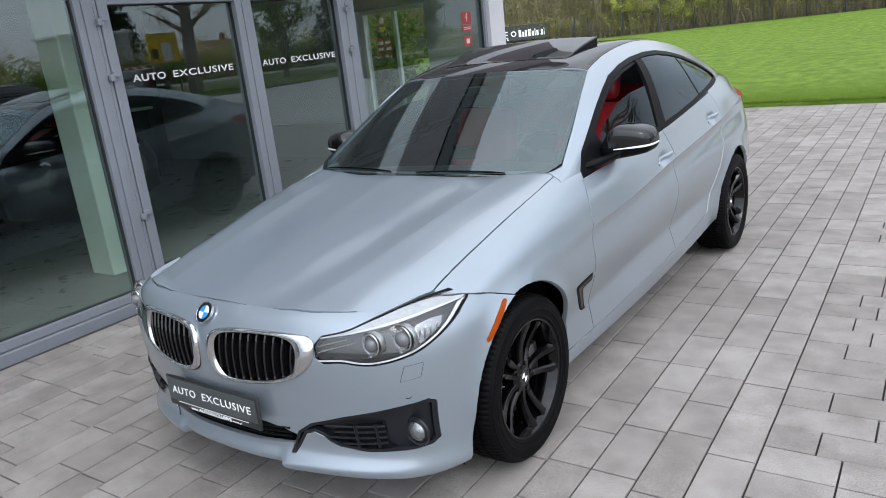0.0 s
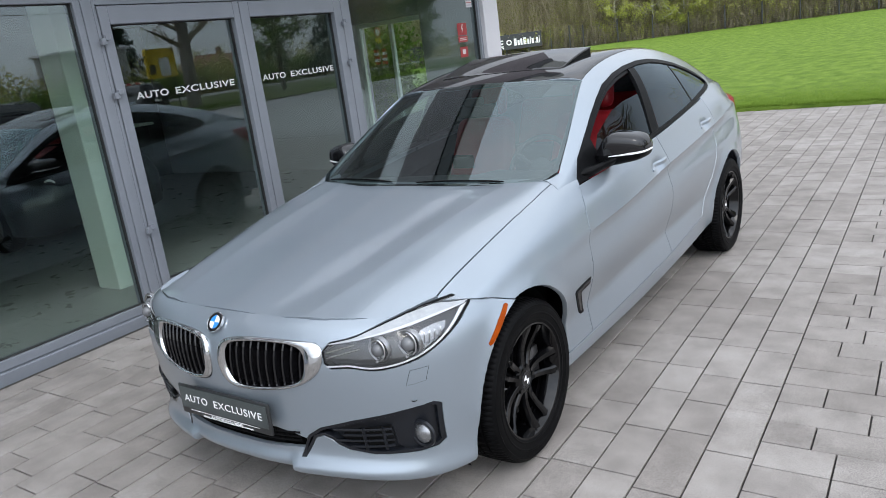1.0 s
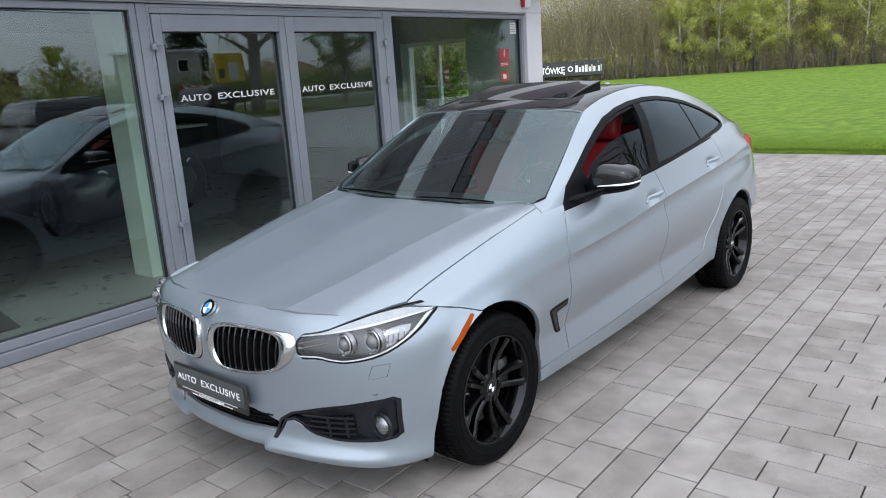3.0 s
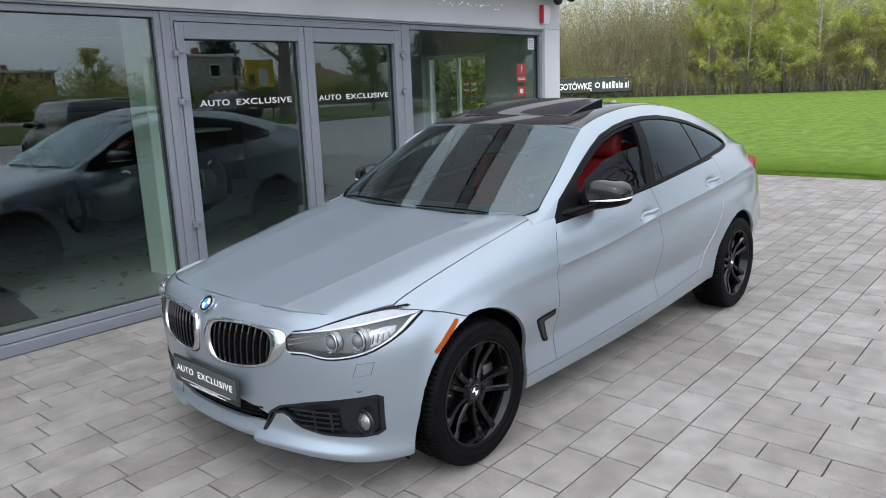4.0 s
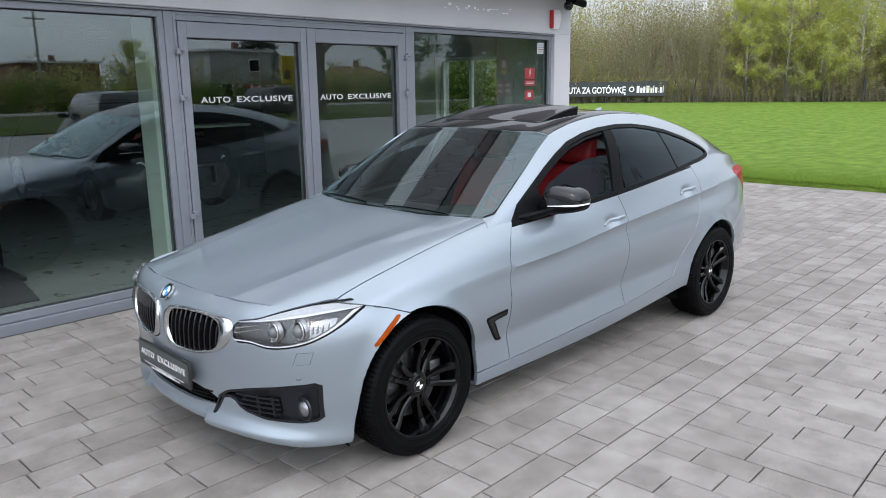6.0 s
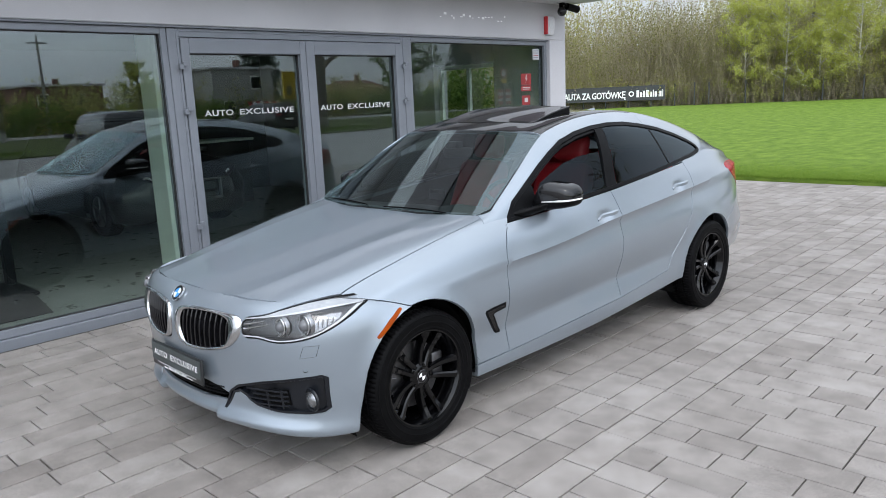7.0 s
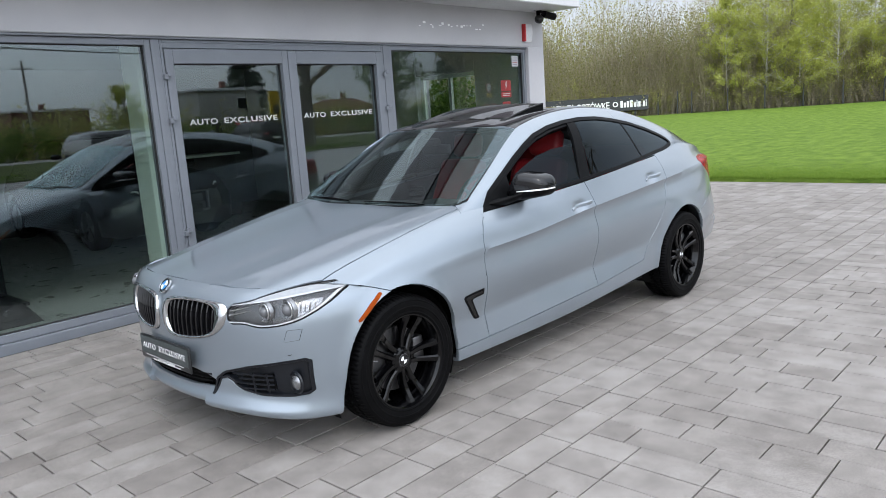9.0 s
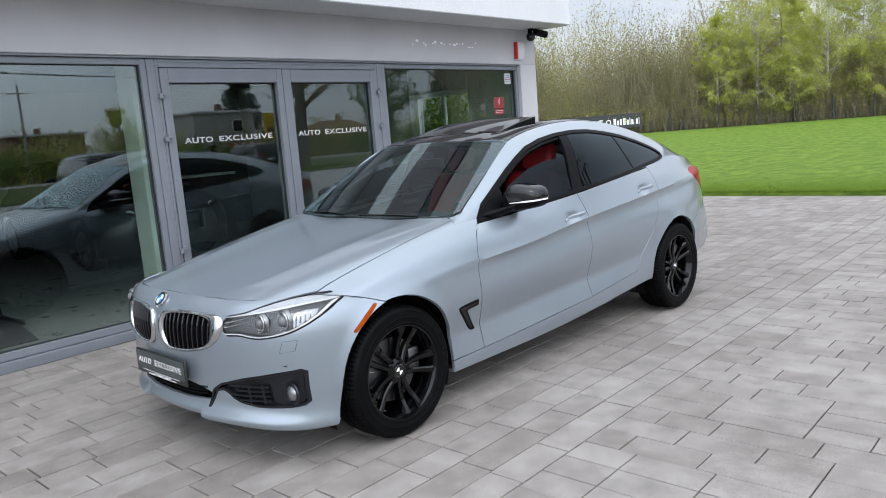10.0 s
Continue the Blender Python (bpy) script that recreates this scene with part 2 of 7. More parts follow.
M["far_wood"] = surf("woodland_floor", (0.05, 0.06, 0.02), (0.11, 0.11, 0.05), 0.8, 0.95, 0.5, fine=8.0)
M["sign_dark"] = surf("banner_anthracite", (0.03, 0.032, 0.035), (0.042, 0.044, 0.048), 3.0, 0.6, 0.05)
M["fence_dark"] = surf("fence_green_black", (0.018, 0.02, 0.02), (0.03, 0.033, 0.03), 5.0, 0.6, 0.0)
M["red_print"] = plain("red_print", (0.48, 0.025, 0.03), 0.5)
# darker than red_print: the pane's dimming is put into the sticker colour
M["red_dimmed"] = surf("dimmed_red_film", (0.20, 0.012, 0.015), (0.26, 0.018, 0.02), 10.0, 0.5, 0.0)
M["yellow"] = surf("yellow_board", (0.72, 0.50, 0.02), (0.80, 0.57, 0.03), 2.0, 0.5, 0.0)
M["house"] = surf("house_render", (0.36, 0.35, 0.33), (0.46, 0.45, 0.43), 0.7, 0.9, 0.2)
M["brick_red"] = surf("red_roof", (0.16, 0.07, 0.05), (0.24, 0.11, 0.08), 1.5, 0.85, 0.3)
M["dark_paint"] = surf("black_car_paint", (0.008, 0.009, 0.011), (0.014, 0.015, 0.017), 4.0, 0.25, 0.0, coat=0.3, spread=0.03)

# ---- mesh helpers ----
def cuboid(bm, x0, x1, y0, y1, z0, z1, m=None, bevel=0.0, seg=1):
    ret = bmesh.ops.create_cube(bm, size=1.0, matrix=Matrix.LocRotScale(((x0 + x1) / 2, (y0 + y1) / 2, (z0 + z1) / 2), None, (x1 - x0, y1 - y0, z1 - z0)))
    vs = ret["verts"]
    if bevel:
        es = list({e for v in vs for e in v.link_edges})
        rb = bmesh.ops.bevel(bm, geom=es, offset=bevel, segments=seg, profile=0.5, affect="EDGES")
        vs = list({v for f in rb["faces"] for v in f.verts} | {v for v in vs if v.is_valid})
    if m:
        bmesh.ops.transform(bm, matrix=m, verts=vs)
    return vs


def box(*a, **k):
    bm = bmesh.new()
    cuboid(bm, *a, **k)
    return bm


def tube(bm, a, b, r0, r1=None, n=12, caps=True):
    a, b = Vector(a), Vector(b)
    d = b - a
    q = d.to_track_quat("Z", "Y").to_matrix().to_4x4()
    ret = bmesh.ops.create_cone(bm, cap_ends=caps, segments=n, radius1=r0, radius2=r0 if r1 is None else r1, depth=d.length, matrix=Matrix.Translation((a + b) / 2) @ q)
    return ret["verts"]


def lathe(bm, prof, n=48, axis="X"):
    """Ring surface from (radius, along) pairs round the axis."""
    rings = []
    for r, h in prof:
        ring = []
        for i in range(n):
            a = 2 * math.pi * i / n
            c, s = r * math.cos(a), r * math.sin(a)
            ring.append(bm.verts.new((h, c, s) if axis == "X" else ((c, h, s) if axis == "Y" else (c, s, h))))
        rings.append(ring)
    for p, q in zip(rings, rings[1:]):
        for i in range(n):
            bm.faces.new((p[i], p[(i + 1) % n], q[(i + 1) % n], q[i]))
    return rings


def finish(name, bm, material, smooth=35.0, parent=None, label="", m=None, recalc=True):
    if recalc:
        bmesh.ops.recalc_face_normals(bm, faces=bm.faces)
    me = bpy.data.meshes.new(name)
    bm.to_mesh(me)
    bm.free()
    if smooth:
        me.shade_smooth()
        me.set_sharp_from_angle(angle=radians(smooth))
    for mm in (material if isinstance(material, (list, tuple)) else [material]):
        me.materials.append(mm)
    ob = new(name, me)
    if parent:
        ob.parent = parent
    if m:
        ob.matrix_basis = m
    if label:
        ob["label"] = label
    return ob


def part(name, bm, material, parent, label="", smooth=35.0, m=None, recalc=True):
    return finish(name, bm, material, smooth, parent, label, m, recalc)


def thing(name, label, category, group="", kind="", m=None):
    e = tagged(new(name), label, category, group, kind)
    e.empty_display_size = 0.1
    if m:
        e.matrix_basis = m
    return e


def text_mesh(body, size, depth=0.002, shear=0.0, spacing=1.0, bold=0.0):
    """Lettering as a bmesh in the x-y plane, its lower left corner at 0, 0."""
    c = bpy.data.curves.new("lettering", "FONT")
    c.body, c.size, c.extrude, c.shear, c.space_character, c.offset = body, size, depth, shear, spacing, bold
    o = new("lettering", c)
    dg = bpy.context.evaluated_depsgraph_get()
    me = bpy.data.meshes.new_from_object(o.evaluated_get(dg))
    bm = bmesh.new()
    bm.from_mesh(me)
    bpy.data.objects.remove(o)
    bpy.data.curves.remove(c)
    bpy.data.meshes.remove(me)
    x0 = min(v.co.x for v in bm.verts)
    y0 = min(v.co.y for v in bm.verts)
    for v in bm.verts:
        v.co.x -= x0
        v.co.y -= y0
    return bm


def fit_text(bm, width, height):
    w, h = max(v.co.x for v in bm.verts), max(v.co.y for v in bm.verts)
    for v in bm.verts:
        v.co.x *= width / w
        v.co.y *= height / h
    return bm


# ---- the setting: the yard and the shop front run 1.5 degrees off the car's axis ----
SITE = Matrix.Translation((-2.6, 0, 0)) @ Matrix.Rotation(radians(1.5), 4, "Z")
LAWN_Y = 10.42
PAVE_X, PAVE_Y = (0.06, 9.4), (-5.2, LAWN_Y)


def lawn_height(x, y):
    return 0.03 + 0.45 * max(0.0, min(1.0, (y - 11.0) / 30.0)) ** 1.2 * max(0.0, min(1.0, (5.2 - x) / 1.6))


# one ground sheet to the horizon
def ground_sheet():
    bm = bmesh.new()
    xs = [-1500, -400, -120, -60, -30, -15, 0, 3.6, 5.2, 15, 30, 60, 120, 400, 1500]
    ys = [-1500, -400, -120, -40, -15, -6, 0, 6, 11, 16, 21, 26, 31, 36, 41, 50, 80, 120, 400, 1500]
    grid = [[bm.verts.new((x, y, -0.08 if y < 10.8 else lawn_height(x, y) - (0.06 if x < 5 else 0.11))) for x in xs] for y in ys]
    for a, b in zip(grid, grid[1:]):
        for i in range(len(xs) - 1):
            bm.faces.new((a[i], a[i + 1], b[i + 1], b[i]))
    return tagged(finish("ground", bm, M["soil"], 60, m=SITE), "bare brown soil running out to the horizon", "ground", kind="structure")


ground_sheet()

# lawn behind the yard
bm = bmesh.new()
lx = [-46, -30, -22, -15, -9, -4, 0, 3, 3.6, 4.4, 5.2]
ly = [LAWN_Y + 0.004, LAWN_Y + 0.012, LAWN_Y + 0.05, 11, 12, 14, 17, 20, 24, 28, 32, 36, 41, 46, 52, 58]
grid = [[bm.verts.new((x, y, lawn_height(x, y) - (0.1 if y < LAWN_Y + 0.008 else 0))) for x in lx] for y in ly]
for a, b in zip(grid, grid[1:]):
    for i in range(len(lx) - 1):
        bm.faces.new((a[i], a[i + 1], b[i + 1], b[i]))
tagged(finish("lawn", bm, M["grass"], 60, m=SITE), "freshly mown bright green lawn behind the paved yard", "lawn", kind="structure")

# asphalt yard and road in front of the shop, behind the camera
tagged(finish("road", box(9.4, 26.0, -60, 60, -0.3, -0.01), M["asphalt"], 0, m=SITE), "worn grey asphalt forecourt and road", "road", kind="structure")
tagged(finish("forecourt", box(-30, 9.396, -60, PAVE_Y[0] - 0.004, -0.3, -0.012), M["asphalt"], 0, m=SITE), "worn grey asphalt beside the paving", "road", kind="structure")

tagged(finish("drive", box(5.206, 9.396, LAWN_Y + 0.004, 60, -0.3, -0.011), M["asphalt"], 0, m=SITE), "worn grey asphalt drive beside the lawn", "road", kind="structure")

# bed of the paving
pavement = tagged(finish("pavement", box(0.0, PAVE_X[1], PAVE_Y[0], LAWN_Y, -0.25, -0.012), M["sand_joint"], 0, m=SITE @ Matrix.Translation((-0.017, 0.0, -0.021))),
                  "grey concrete paving with sand-filled joints", "pavement", kind="structure")

# ---- shop front ----
DEPTH = 7.0
FRAME_TOP, SOFFIT = 2.275, 2.80
Y_END = 6.16


def wall(name, x0, x1, y0, y1, z0, z1, mat, label, category="wall"):
    return tagged(finish(name, box(x0, x1, y0, y1, z0, z1, bevel=0.006), mat, 30, m=SITE), label, category, kind="structure")


wall("wall_front_band", -0.28, 0.05, -7.0, Y_END, FRAME_TOP + 0.02, SOFFIT, M["plaster"], "white plastered wall band above the shop windows")
wall("wall_corner", -0.28, 0.05, 5.80, Y_END, 0.0, FRAME_TOP + 0.02, M["plaster"], "white plastered corner pier of the shop")
# the end wall has a glazed opening to the garden
wall("wall_end", -0.96, -0.282, 5.86, Y_END, 0.0, SOFFIT, M["plaster"], "white plastered end wall of the shop")
wall("wall_end_inner", -DEPTH, -2.14, 5.86, Y_END, 0.0, SOFFIT, M["plaster"], "white plastered end wall of the shop")
wall("wall_end_lintel", -2.136, -0.964, 5.86, Y_END, 2.08, SOFFIT, M["plaster"], "white plastered lintel over the garden window")
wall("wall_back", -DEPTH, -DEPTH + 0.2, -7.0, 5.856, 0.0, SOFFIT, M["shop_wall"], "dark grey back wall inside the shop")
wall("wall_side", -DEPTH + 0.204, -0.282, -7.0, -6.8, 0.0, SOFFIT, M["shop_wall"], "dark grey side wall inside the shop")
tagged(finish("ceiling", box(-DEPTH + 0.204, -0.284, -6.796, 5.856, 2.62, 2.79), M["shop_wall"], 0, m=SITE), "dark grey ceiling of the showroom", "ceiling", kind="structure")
tagged(finish("shop_floor", box(-DEPTH, -0.06, -7.0, 5.856, -0.2, 0.05), M["shop_floor"], 0, m=SITE), "polished pale grey showroom floor", "floor", kind="structure")
bm = box(-DEPTH - 0.3, 0.62, -7.4, 6.20, SOFFIT + 0.004, 3.12, bevel=0.012)
for v in bm.verts:
    if v.co.z < 2.9:
        # the soffit falls towards the fascia
        v.co.z -= 0.064 * max(0.0, min(1.0, (v.co.x - 0.05) / 0.57))
tagged(finish("roof_overhang", bm, M["roof_sheet"], 30, m=SITE),
       "white overhanging roof slab with a plain fascia", "roof", kind="structure")
tagged(finish("wall_upper", box(-DEPTH - 0.2, 0.55, -7.3, 6.12, 3.124, 4.06, bevel=0.008), M["cladding"], 30, m=SITE),
       "dull brown clad upper band of the shop", "wall", kind="structure")
# plain dark band between the cladding and the parapet
tagged(finish("trim_gutter", box(-DEPTH - 0.25, 0.57, -7.34, 6.16, 4.064, 4.40, bevel=0.01), M["shop_dark"], 30, m=SITE),
       "dark recessed band under the shop parapet", "trim", kind="structure")
tagged(finish("trim_parapet", box(-DEPTH - 0.25, 0.60, -7.35, 6.17, 4.404, 5.14, bevel=0.01), M["parapet"], 30, m=SITE),
       "grey parapet along the shop roof", "trim", kind="structure")

# window and door frames of the shop front (local x: 0 is the frames' outer face)
def rect_frame(bm, y0, y1, z0, z1, w, x0, x1, bevel=0.003, sill=None):
    """Four butted bars round an opening."""
    s = w if sill is None else sill
    cuboid(bm, x0, x1, y0, y0 + w, z0, z1, bevel=bevel)
    cuboid(bm, x0, x1, y1 - w, y1, z0, z1, bevel=bevel)
    cuboid(bm, x0, x1, y0 + w, y1 - w, z1 - w, z1, bevel=bevel)
    cuboid(bm, x0, x1, y0 + w, y1 - w, z0, z0 + s, bevel=bevel)


def shop_window(name, y0, y1, label):
    w = thing(name, label, "window", kind="structure", m=SITE)
    bm = bmesh.new()
    rect_frame(bm, y0, y1, 0.05, FRAME_TOP, 0.05, -0.11, 0.0, sill=0.06)
    part("window_frame", bm, M["frame_grey"], w)
    bm = bmesh.new()
    rect_frame(bm, y0 + 0.05, y1 - 0.05, 0.11, FRAME_TOP - 0.05, 0.007, -0.060, -0.030, bevel=0.001)
    part("gasket", bm, M["gasket"], w)
    pane = part("pane", box(-0.049, -0.041, y0 + 0.052, y1 - 0.052, 0.112, FRAME_TOP - 0.052), M["shop_glass"], w, "clear reflecting shop glass", 0)
    pane.visible_shadow = False
    return w


shop_window("window_1", -6.5, 0.555, "large fixed shop window in an anthracite aluminium frame")
shop_window("window_2", 3.268, 5.80, "fixed shop window with stickers in an anthracite frame")

# posts between windows and doors, and the head bar with its joint
for nm, a, b in (("mullion_1", 0.557, 0.632), ("mullion_2", 3.188, 3.266)):
    tagged(finish(nm, box(-0.07, 0.008, a, b, 0.05, FRAME_TOP, bevel=0.004), M["frame_grey"], 30, m=SITE), "anthracite aluminium post of the shop front", "mullion", kind="structure")
for nm, a, b in (("trim_head_1", -6.5, 1.895), ("trim_head_2", 1.898, 5.82)):
    tagged(finish(nm, box(-0.02, 0.03, a, b, FRAME_TOP + 0.002, FRAME_TOP + 0.032, bevel=0.003), M["frame_grey"], 30, m=SITE), "anthracite head flashing over the shop front", "trim", kind="structure")
tagged(finish("trim_threshold", box(-0.08, 0.03, -6.5, 5.8, -0.04, 0.046, bevel=0.004), M["frame_grey"], 30, m=SITE), "anthracite threshold along the shop front", "trim", kind="structure")


def hinge(parent, y, z):
    bm = bmesh.new()
    cuboid(bm, 0.018, 0.05, y - 0.036, y - 0.006, z - 0.032, z + 0.012, bevel=0.003)
    cuboid(bm, 0.018, 0.055, y - 0.008, y + 0.03, z - 0.005, z + 0.03, bevel=0.003)
    tube(bm, (0.04, y - 0.004, z - 0.03), (0.04, y - 0.004, z + 0.03), 0.009, n=10)
    part("hinge", bm, M["frame_grey"], parent)


def shop_door(name, y0, y1, gl, gr, hinge_y, side):
    d = thing(name, "closed glazed aluminium shop door lettered in white", "door", kind="structure", m=SITE)
    z0, z1 = 0.062, 2.20
    bm = bmesh.new()
    x0, x1 = -0.105, 0.014
    cuboid(bm, x0, x1, y0, gl, z0, z1, bevel=0.004)
    cuboid(bm, x0, x1, gr, y1, z0, z1, bevel=0.004)
    cuboid(bm, x0, x1, gl, gr, 2.075, z1, bevel=0.004)
    cuboid(bm, x0, x1, gl, gr, z0, 0.22, bevel=0.004)
    part("door_leaf_frame", bm, M["frame_grey"], d)
    bm = bmesh.new()
    rect_frame(bm, gl, gr, 0.22, 2.075, 0.008, -0.060, -0.030, bevel=0.001)
    part("gasket", bm, M["gasket"], d)
    pane = part("pane", box(-0.049, -0.041, gl + 0.002, gr - 0.002, 0.222, 2.073), M["shop_glass"], d, "clear reflecting door glass", 0)
    pane.visible_shadow = False
    for z in (1.975, 1.61, 0.64):
        hinge(d, hinge_y, z)
    return d


door_l = shop_door("door_1", 0.665, 1.917, 0.738, 1.852, 0.66, 1)
door_r = shop_door("door_2", 1.923, 3.163, 2.02, 3.072, 3.18, -1)
bm = bmesh.new()
rect_frame(bm, 0.634, 3.186, 0.05, FRAME_TOP, 0.026, -0.07, 0.004, sill=0.008)
cuboid(bm, -0.07, 0.004, 0.66, 3.16, 2.206, FRAME_TOP - 0.026, bevel=0.003)
tagged(finish("trim_door_frame", bm, M["frame_grey"], 30, m=SITE), "anthracite aluminium door frame", "trim", kind="structure")

# white lettering on the two door panes; u runs along the wall, seen from outside
WALL_TEXT = Matrix(((0, 0, 1, 0), (1, 0, 0, 0), (0, 1, 0, 0), (0, 0, 0, 1)))
for d, a, b in ((door_l, 0.845, 1.766), (door_r, 2.083, 3.000)):
    for word, u0, u1 in (("AUTO", 0.0, 0.30), ("EXCLUSIVE", 0.372, 1.0)):
        bm = fit_text(text_mesh(word, 0.08, 0.0008, 0, 1.1, 0.0015), (b - a) * (u1 - u0), 0.050)
        bmesh.ops.transform(bm, matrix=Matrix.Translation((-0.0395, a + (b - a) * u0, 1.553)) @ WALL_TEXT, verts=bm.verts)
        part("lettering", bm, M["vinyl"], d, "white cut-out lettering", 0)

# ---- the silver car: its own axes are the world's, front axle at y = 0, nose towards -y ----
def curve(rows):
    """A smooth curve through rows (t, value, ...): cubic pieces with averaged slopes."""
    a = np.array(rows, float)
    t, v = a[:, 0], a[:, 1:]
    d = (v[1:] - v[:-1]) / (t[1:] - t[:-1])[:, None]
    s = np.empty_like(v)
    s[0], s[-1] = d[0], d[-1]
    h = t[1:] - t[:-1]
    s[1:-1] = (d[:-1] * h[1:, None] + d[1:] * h[:-1, None]) / (h[:-1] + h[1:])[:, None]

    def f(q):
        i = int(min(max(np.searchsorted(t, q) - 1, 0), len(t) - 2))
        w = t[i + 1] - t[i]
        k = (q - t[i]) / w
        if k < 0 or k > 1:
            e, base = (0, t[0]) if k < 0 else (-1, t[-1])
            return v[e] + s[e] * (q - base)
        return (v[i] * (2 * k ** 3 - 3 * k ** 2 + 1) + s[i] * w * (k ** 3 - 2 * k ** 2 + k)
                + v[i + 1] * (3 * k ** 2 - 2 * k ** 3) + s[i + 1] * w * (k ** 3 - k ** 2))
    return f


WB, HUB_Z, AXLE_Z = 2.92, 0.333, 0.312
CUPS = ((1.535, 0.876), (2.475, 0.952))

# long feature lines of the body side: (y, x, z)
L_UNDER = curve([(-0.8, 0.66, 0.17), (0.4, 0.70, 0.18), (2.4, 0.72, 0.22), (3.9, 0.55, 0.30)])
L_ROCKER = curve([(-0.8, 0.80, 0.18), (0.4, 0.822, 0.178), (1.5, 0.848, 0.205), (2.4, 0.866, 0.275), (3.3, 0.80, 0.29), (3.9, 0.66, 0.30)])
L_SILL = curve([(-0.8, 0.84, 0.26), (0.4, 0.830, 0.247), (0.66, 0.842, 0.258), (1.73, 0.870, 0.318), (2.37, 0.874, 0.382), (3.3, 0.85, 0.42), (3.9, 0.70, 0.45)])
L_LOW = curve([(-0.8, 0.86, 0.40), (0.5, 0.832, 0.395), (1.0, 0.832, 0.415), (1.5, 0.836, 0.435), (2.2, 0.856, 0.47), (2.92, 0.895, 0.52), (3.5, 0.845, 0.55), (3.75, 0.76, 0.56), (3.9, 0.65, 0.56)])
L_MID = curve([(-0.8, 0.84, 0.55), (0.0, 0.888, 0.56), (0.55, 0.884, 0.56), (1.5, 0.891, 0.60), (2.3, 0.897, 0.64), (2.92, 0.905, 0.68), (3.4, 0.868, 0.70), (3.65, 0.78, 0.70), (3.8, 0.705, 0.70), (3.9, 0.625, 0.70)])
L_SWAGE = curve([(-0.8, 0.74, 0.60), (-0.3, 0.845, 0.67), (0.0, 0.867, 0.715), (0.35, 0.887, 0.75), (0.6, 0.893, 0.765), (1.05, 0.900, 0.793), (1.54, 0.898, 0.842), (2.34, 0.888, 0.902), (2.92, 0.868, 0.943), (3.2, 0.850, 0.965), (3.45, 0.805, 0.985), (3.65, 0.738, 0.992), (3.8, 0.66, 0.993), (3.9, 0.57, 0.993)])
L_SHOULDER = curve([(-0.8, 0.60, 0.68), (-0.3, 0.806, 0.745), (0.0, 0.826, 0.815), (0.35, 0.838, 0.875), (0.66, 0.846, 0.905), (1.2, 0.862, 0.92), (1.54, 0.862, 0.94), (2.34, 0.85, 0.99), (2.92, 0.825, 1.035), (3.3, 0.78, 1.05), (3.6, 0.685, 1.050), (3.9, 0.555, 1.035)])
# cabin
L_BELT = curve([(0.5, 0.785, 0.945), (0.73, 0.80, 0.957), (1.2, 0.825, 0.985), (1.65, 0.835, 1.02), (2.2, 0.822, 1.06), (2.6, 0.797, 1.095), (2.9, 0.765, 1.125), (3.2, 0.735, 1.137), (3.45, 0.70, 1.115), (3.7, 0.625, 1.082), (3.9, 0.53, 1.06)])
L_RAIL = curve([(0.5, 0.772, 0.962), (0.62, 0.769, 0.983), (0.71, 0.760, 1.025), (0.94, 0.735, 1.14), (1.23, 0.69, 1.29), (1.42, 0.668, 1.36), (1.68, 0.657, 1.402), (2.0, 0.652, 1.418), (2.4, 0.655, 1.376), (2.73, 0.668, 1.308), (3.0, 0.675, 1.242), (3.2, 0.672, 1.200), (3.45, 0.635, 1.15), (3.7, 0.57, 1.107), (3.9, 0.505, 1.078)])
L_CREST = curve([(0.5, 0.715, 0.976), (0.62, 0.706, 1.002), (0.71, 0.693, 1.060), (0.94, 0.655, 1.195), (1.28, 0.592, 1.378), (1.5, 0.578, 1.43), (2.03, 0.572, 1.473), (2.5, 0.582, 1.432), (2.84, 0.592, 1.364), (3.26, 0.572, 1.262), (3.5, 0.535, 1.198), (3.7, 0.505, 1.138), (3.9, 0.475, 1.09)])
L_TOPMID = curve([(0.5, 0.40, 1.005), (0.65, 0.39, 1.068), (0.94, 0.37, 1.235), (1.22, 0.35, 1.385), (1.5, 0.34, 1.453), (2.03, 0.33, 1.496), (2.5, 0.33, 1.46), (2.84, 0.33, 1.402), (3.26, 0.32, 1.293), (3.5, 0.30, 1.228), (3.7, 0.28, 1.168), (3.9, 0.26, 1.108)])
L_TOP = curve([(0.5, 0, 1.012), (0.65, 0, 1.078), (0.94, 0, 1.248), (1.2, 0, 1.387), (1.5, 0, 1.463), (2.03, 0, 1.505), (2.5, 0, 1.472), (2.84, 0, 1.414), (3.26, 0, 1.303), (3.5, 0, 1.238), (3.7, 0, 1.178), (3.9, 0, 1.118)])
# bonnet
L_WING = curve([(-0.8, 0.70, 0.70), (-0.45, 0.722, 0.745), (-0.3, 0.752, 0.778), (0.0, 0.765, 0.856), (0.35, 0.765, 0.935), (0.62, 0.768, 0.978), (0.85, 0.765, 1.005)])
L_HOOD_EDGE = curve([(-0.8, 0.60, 0.742), (-0.45, 0.655, 0.785), (-0.3, 0.69, 0.815), (0.0, 0.705, 0.880), (0.35, 0.71, 0.951), (0.62, 0.705, 0.995), (0.85, 0.70, 1.03)])
L_CREASE = curve([(-0.8, 0.36, 0.772), (-0.45, 0.42, 0.834), (0.0, 0.47, 0.919), (0.35, 0.50, 0.972), (0.62, 0.52, 1.006), (0.85, 0.52, 1.04)])
L_VALLEY = curve([(-0.8, 0.24, 0.773), (-0.45, 0.31, 0.833), (0.0, 0.36, 0.913), (0.35, 0.39, 0.967), (0.62, 0.41, 1.004), (0.85, 0.37, 1.045)])
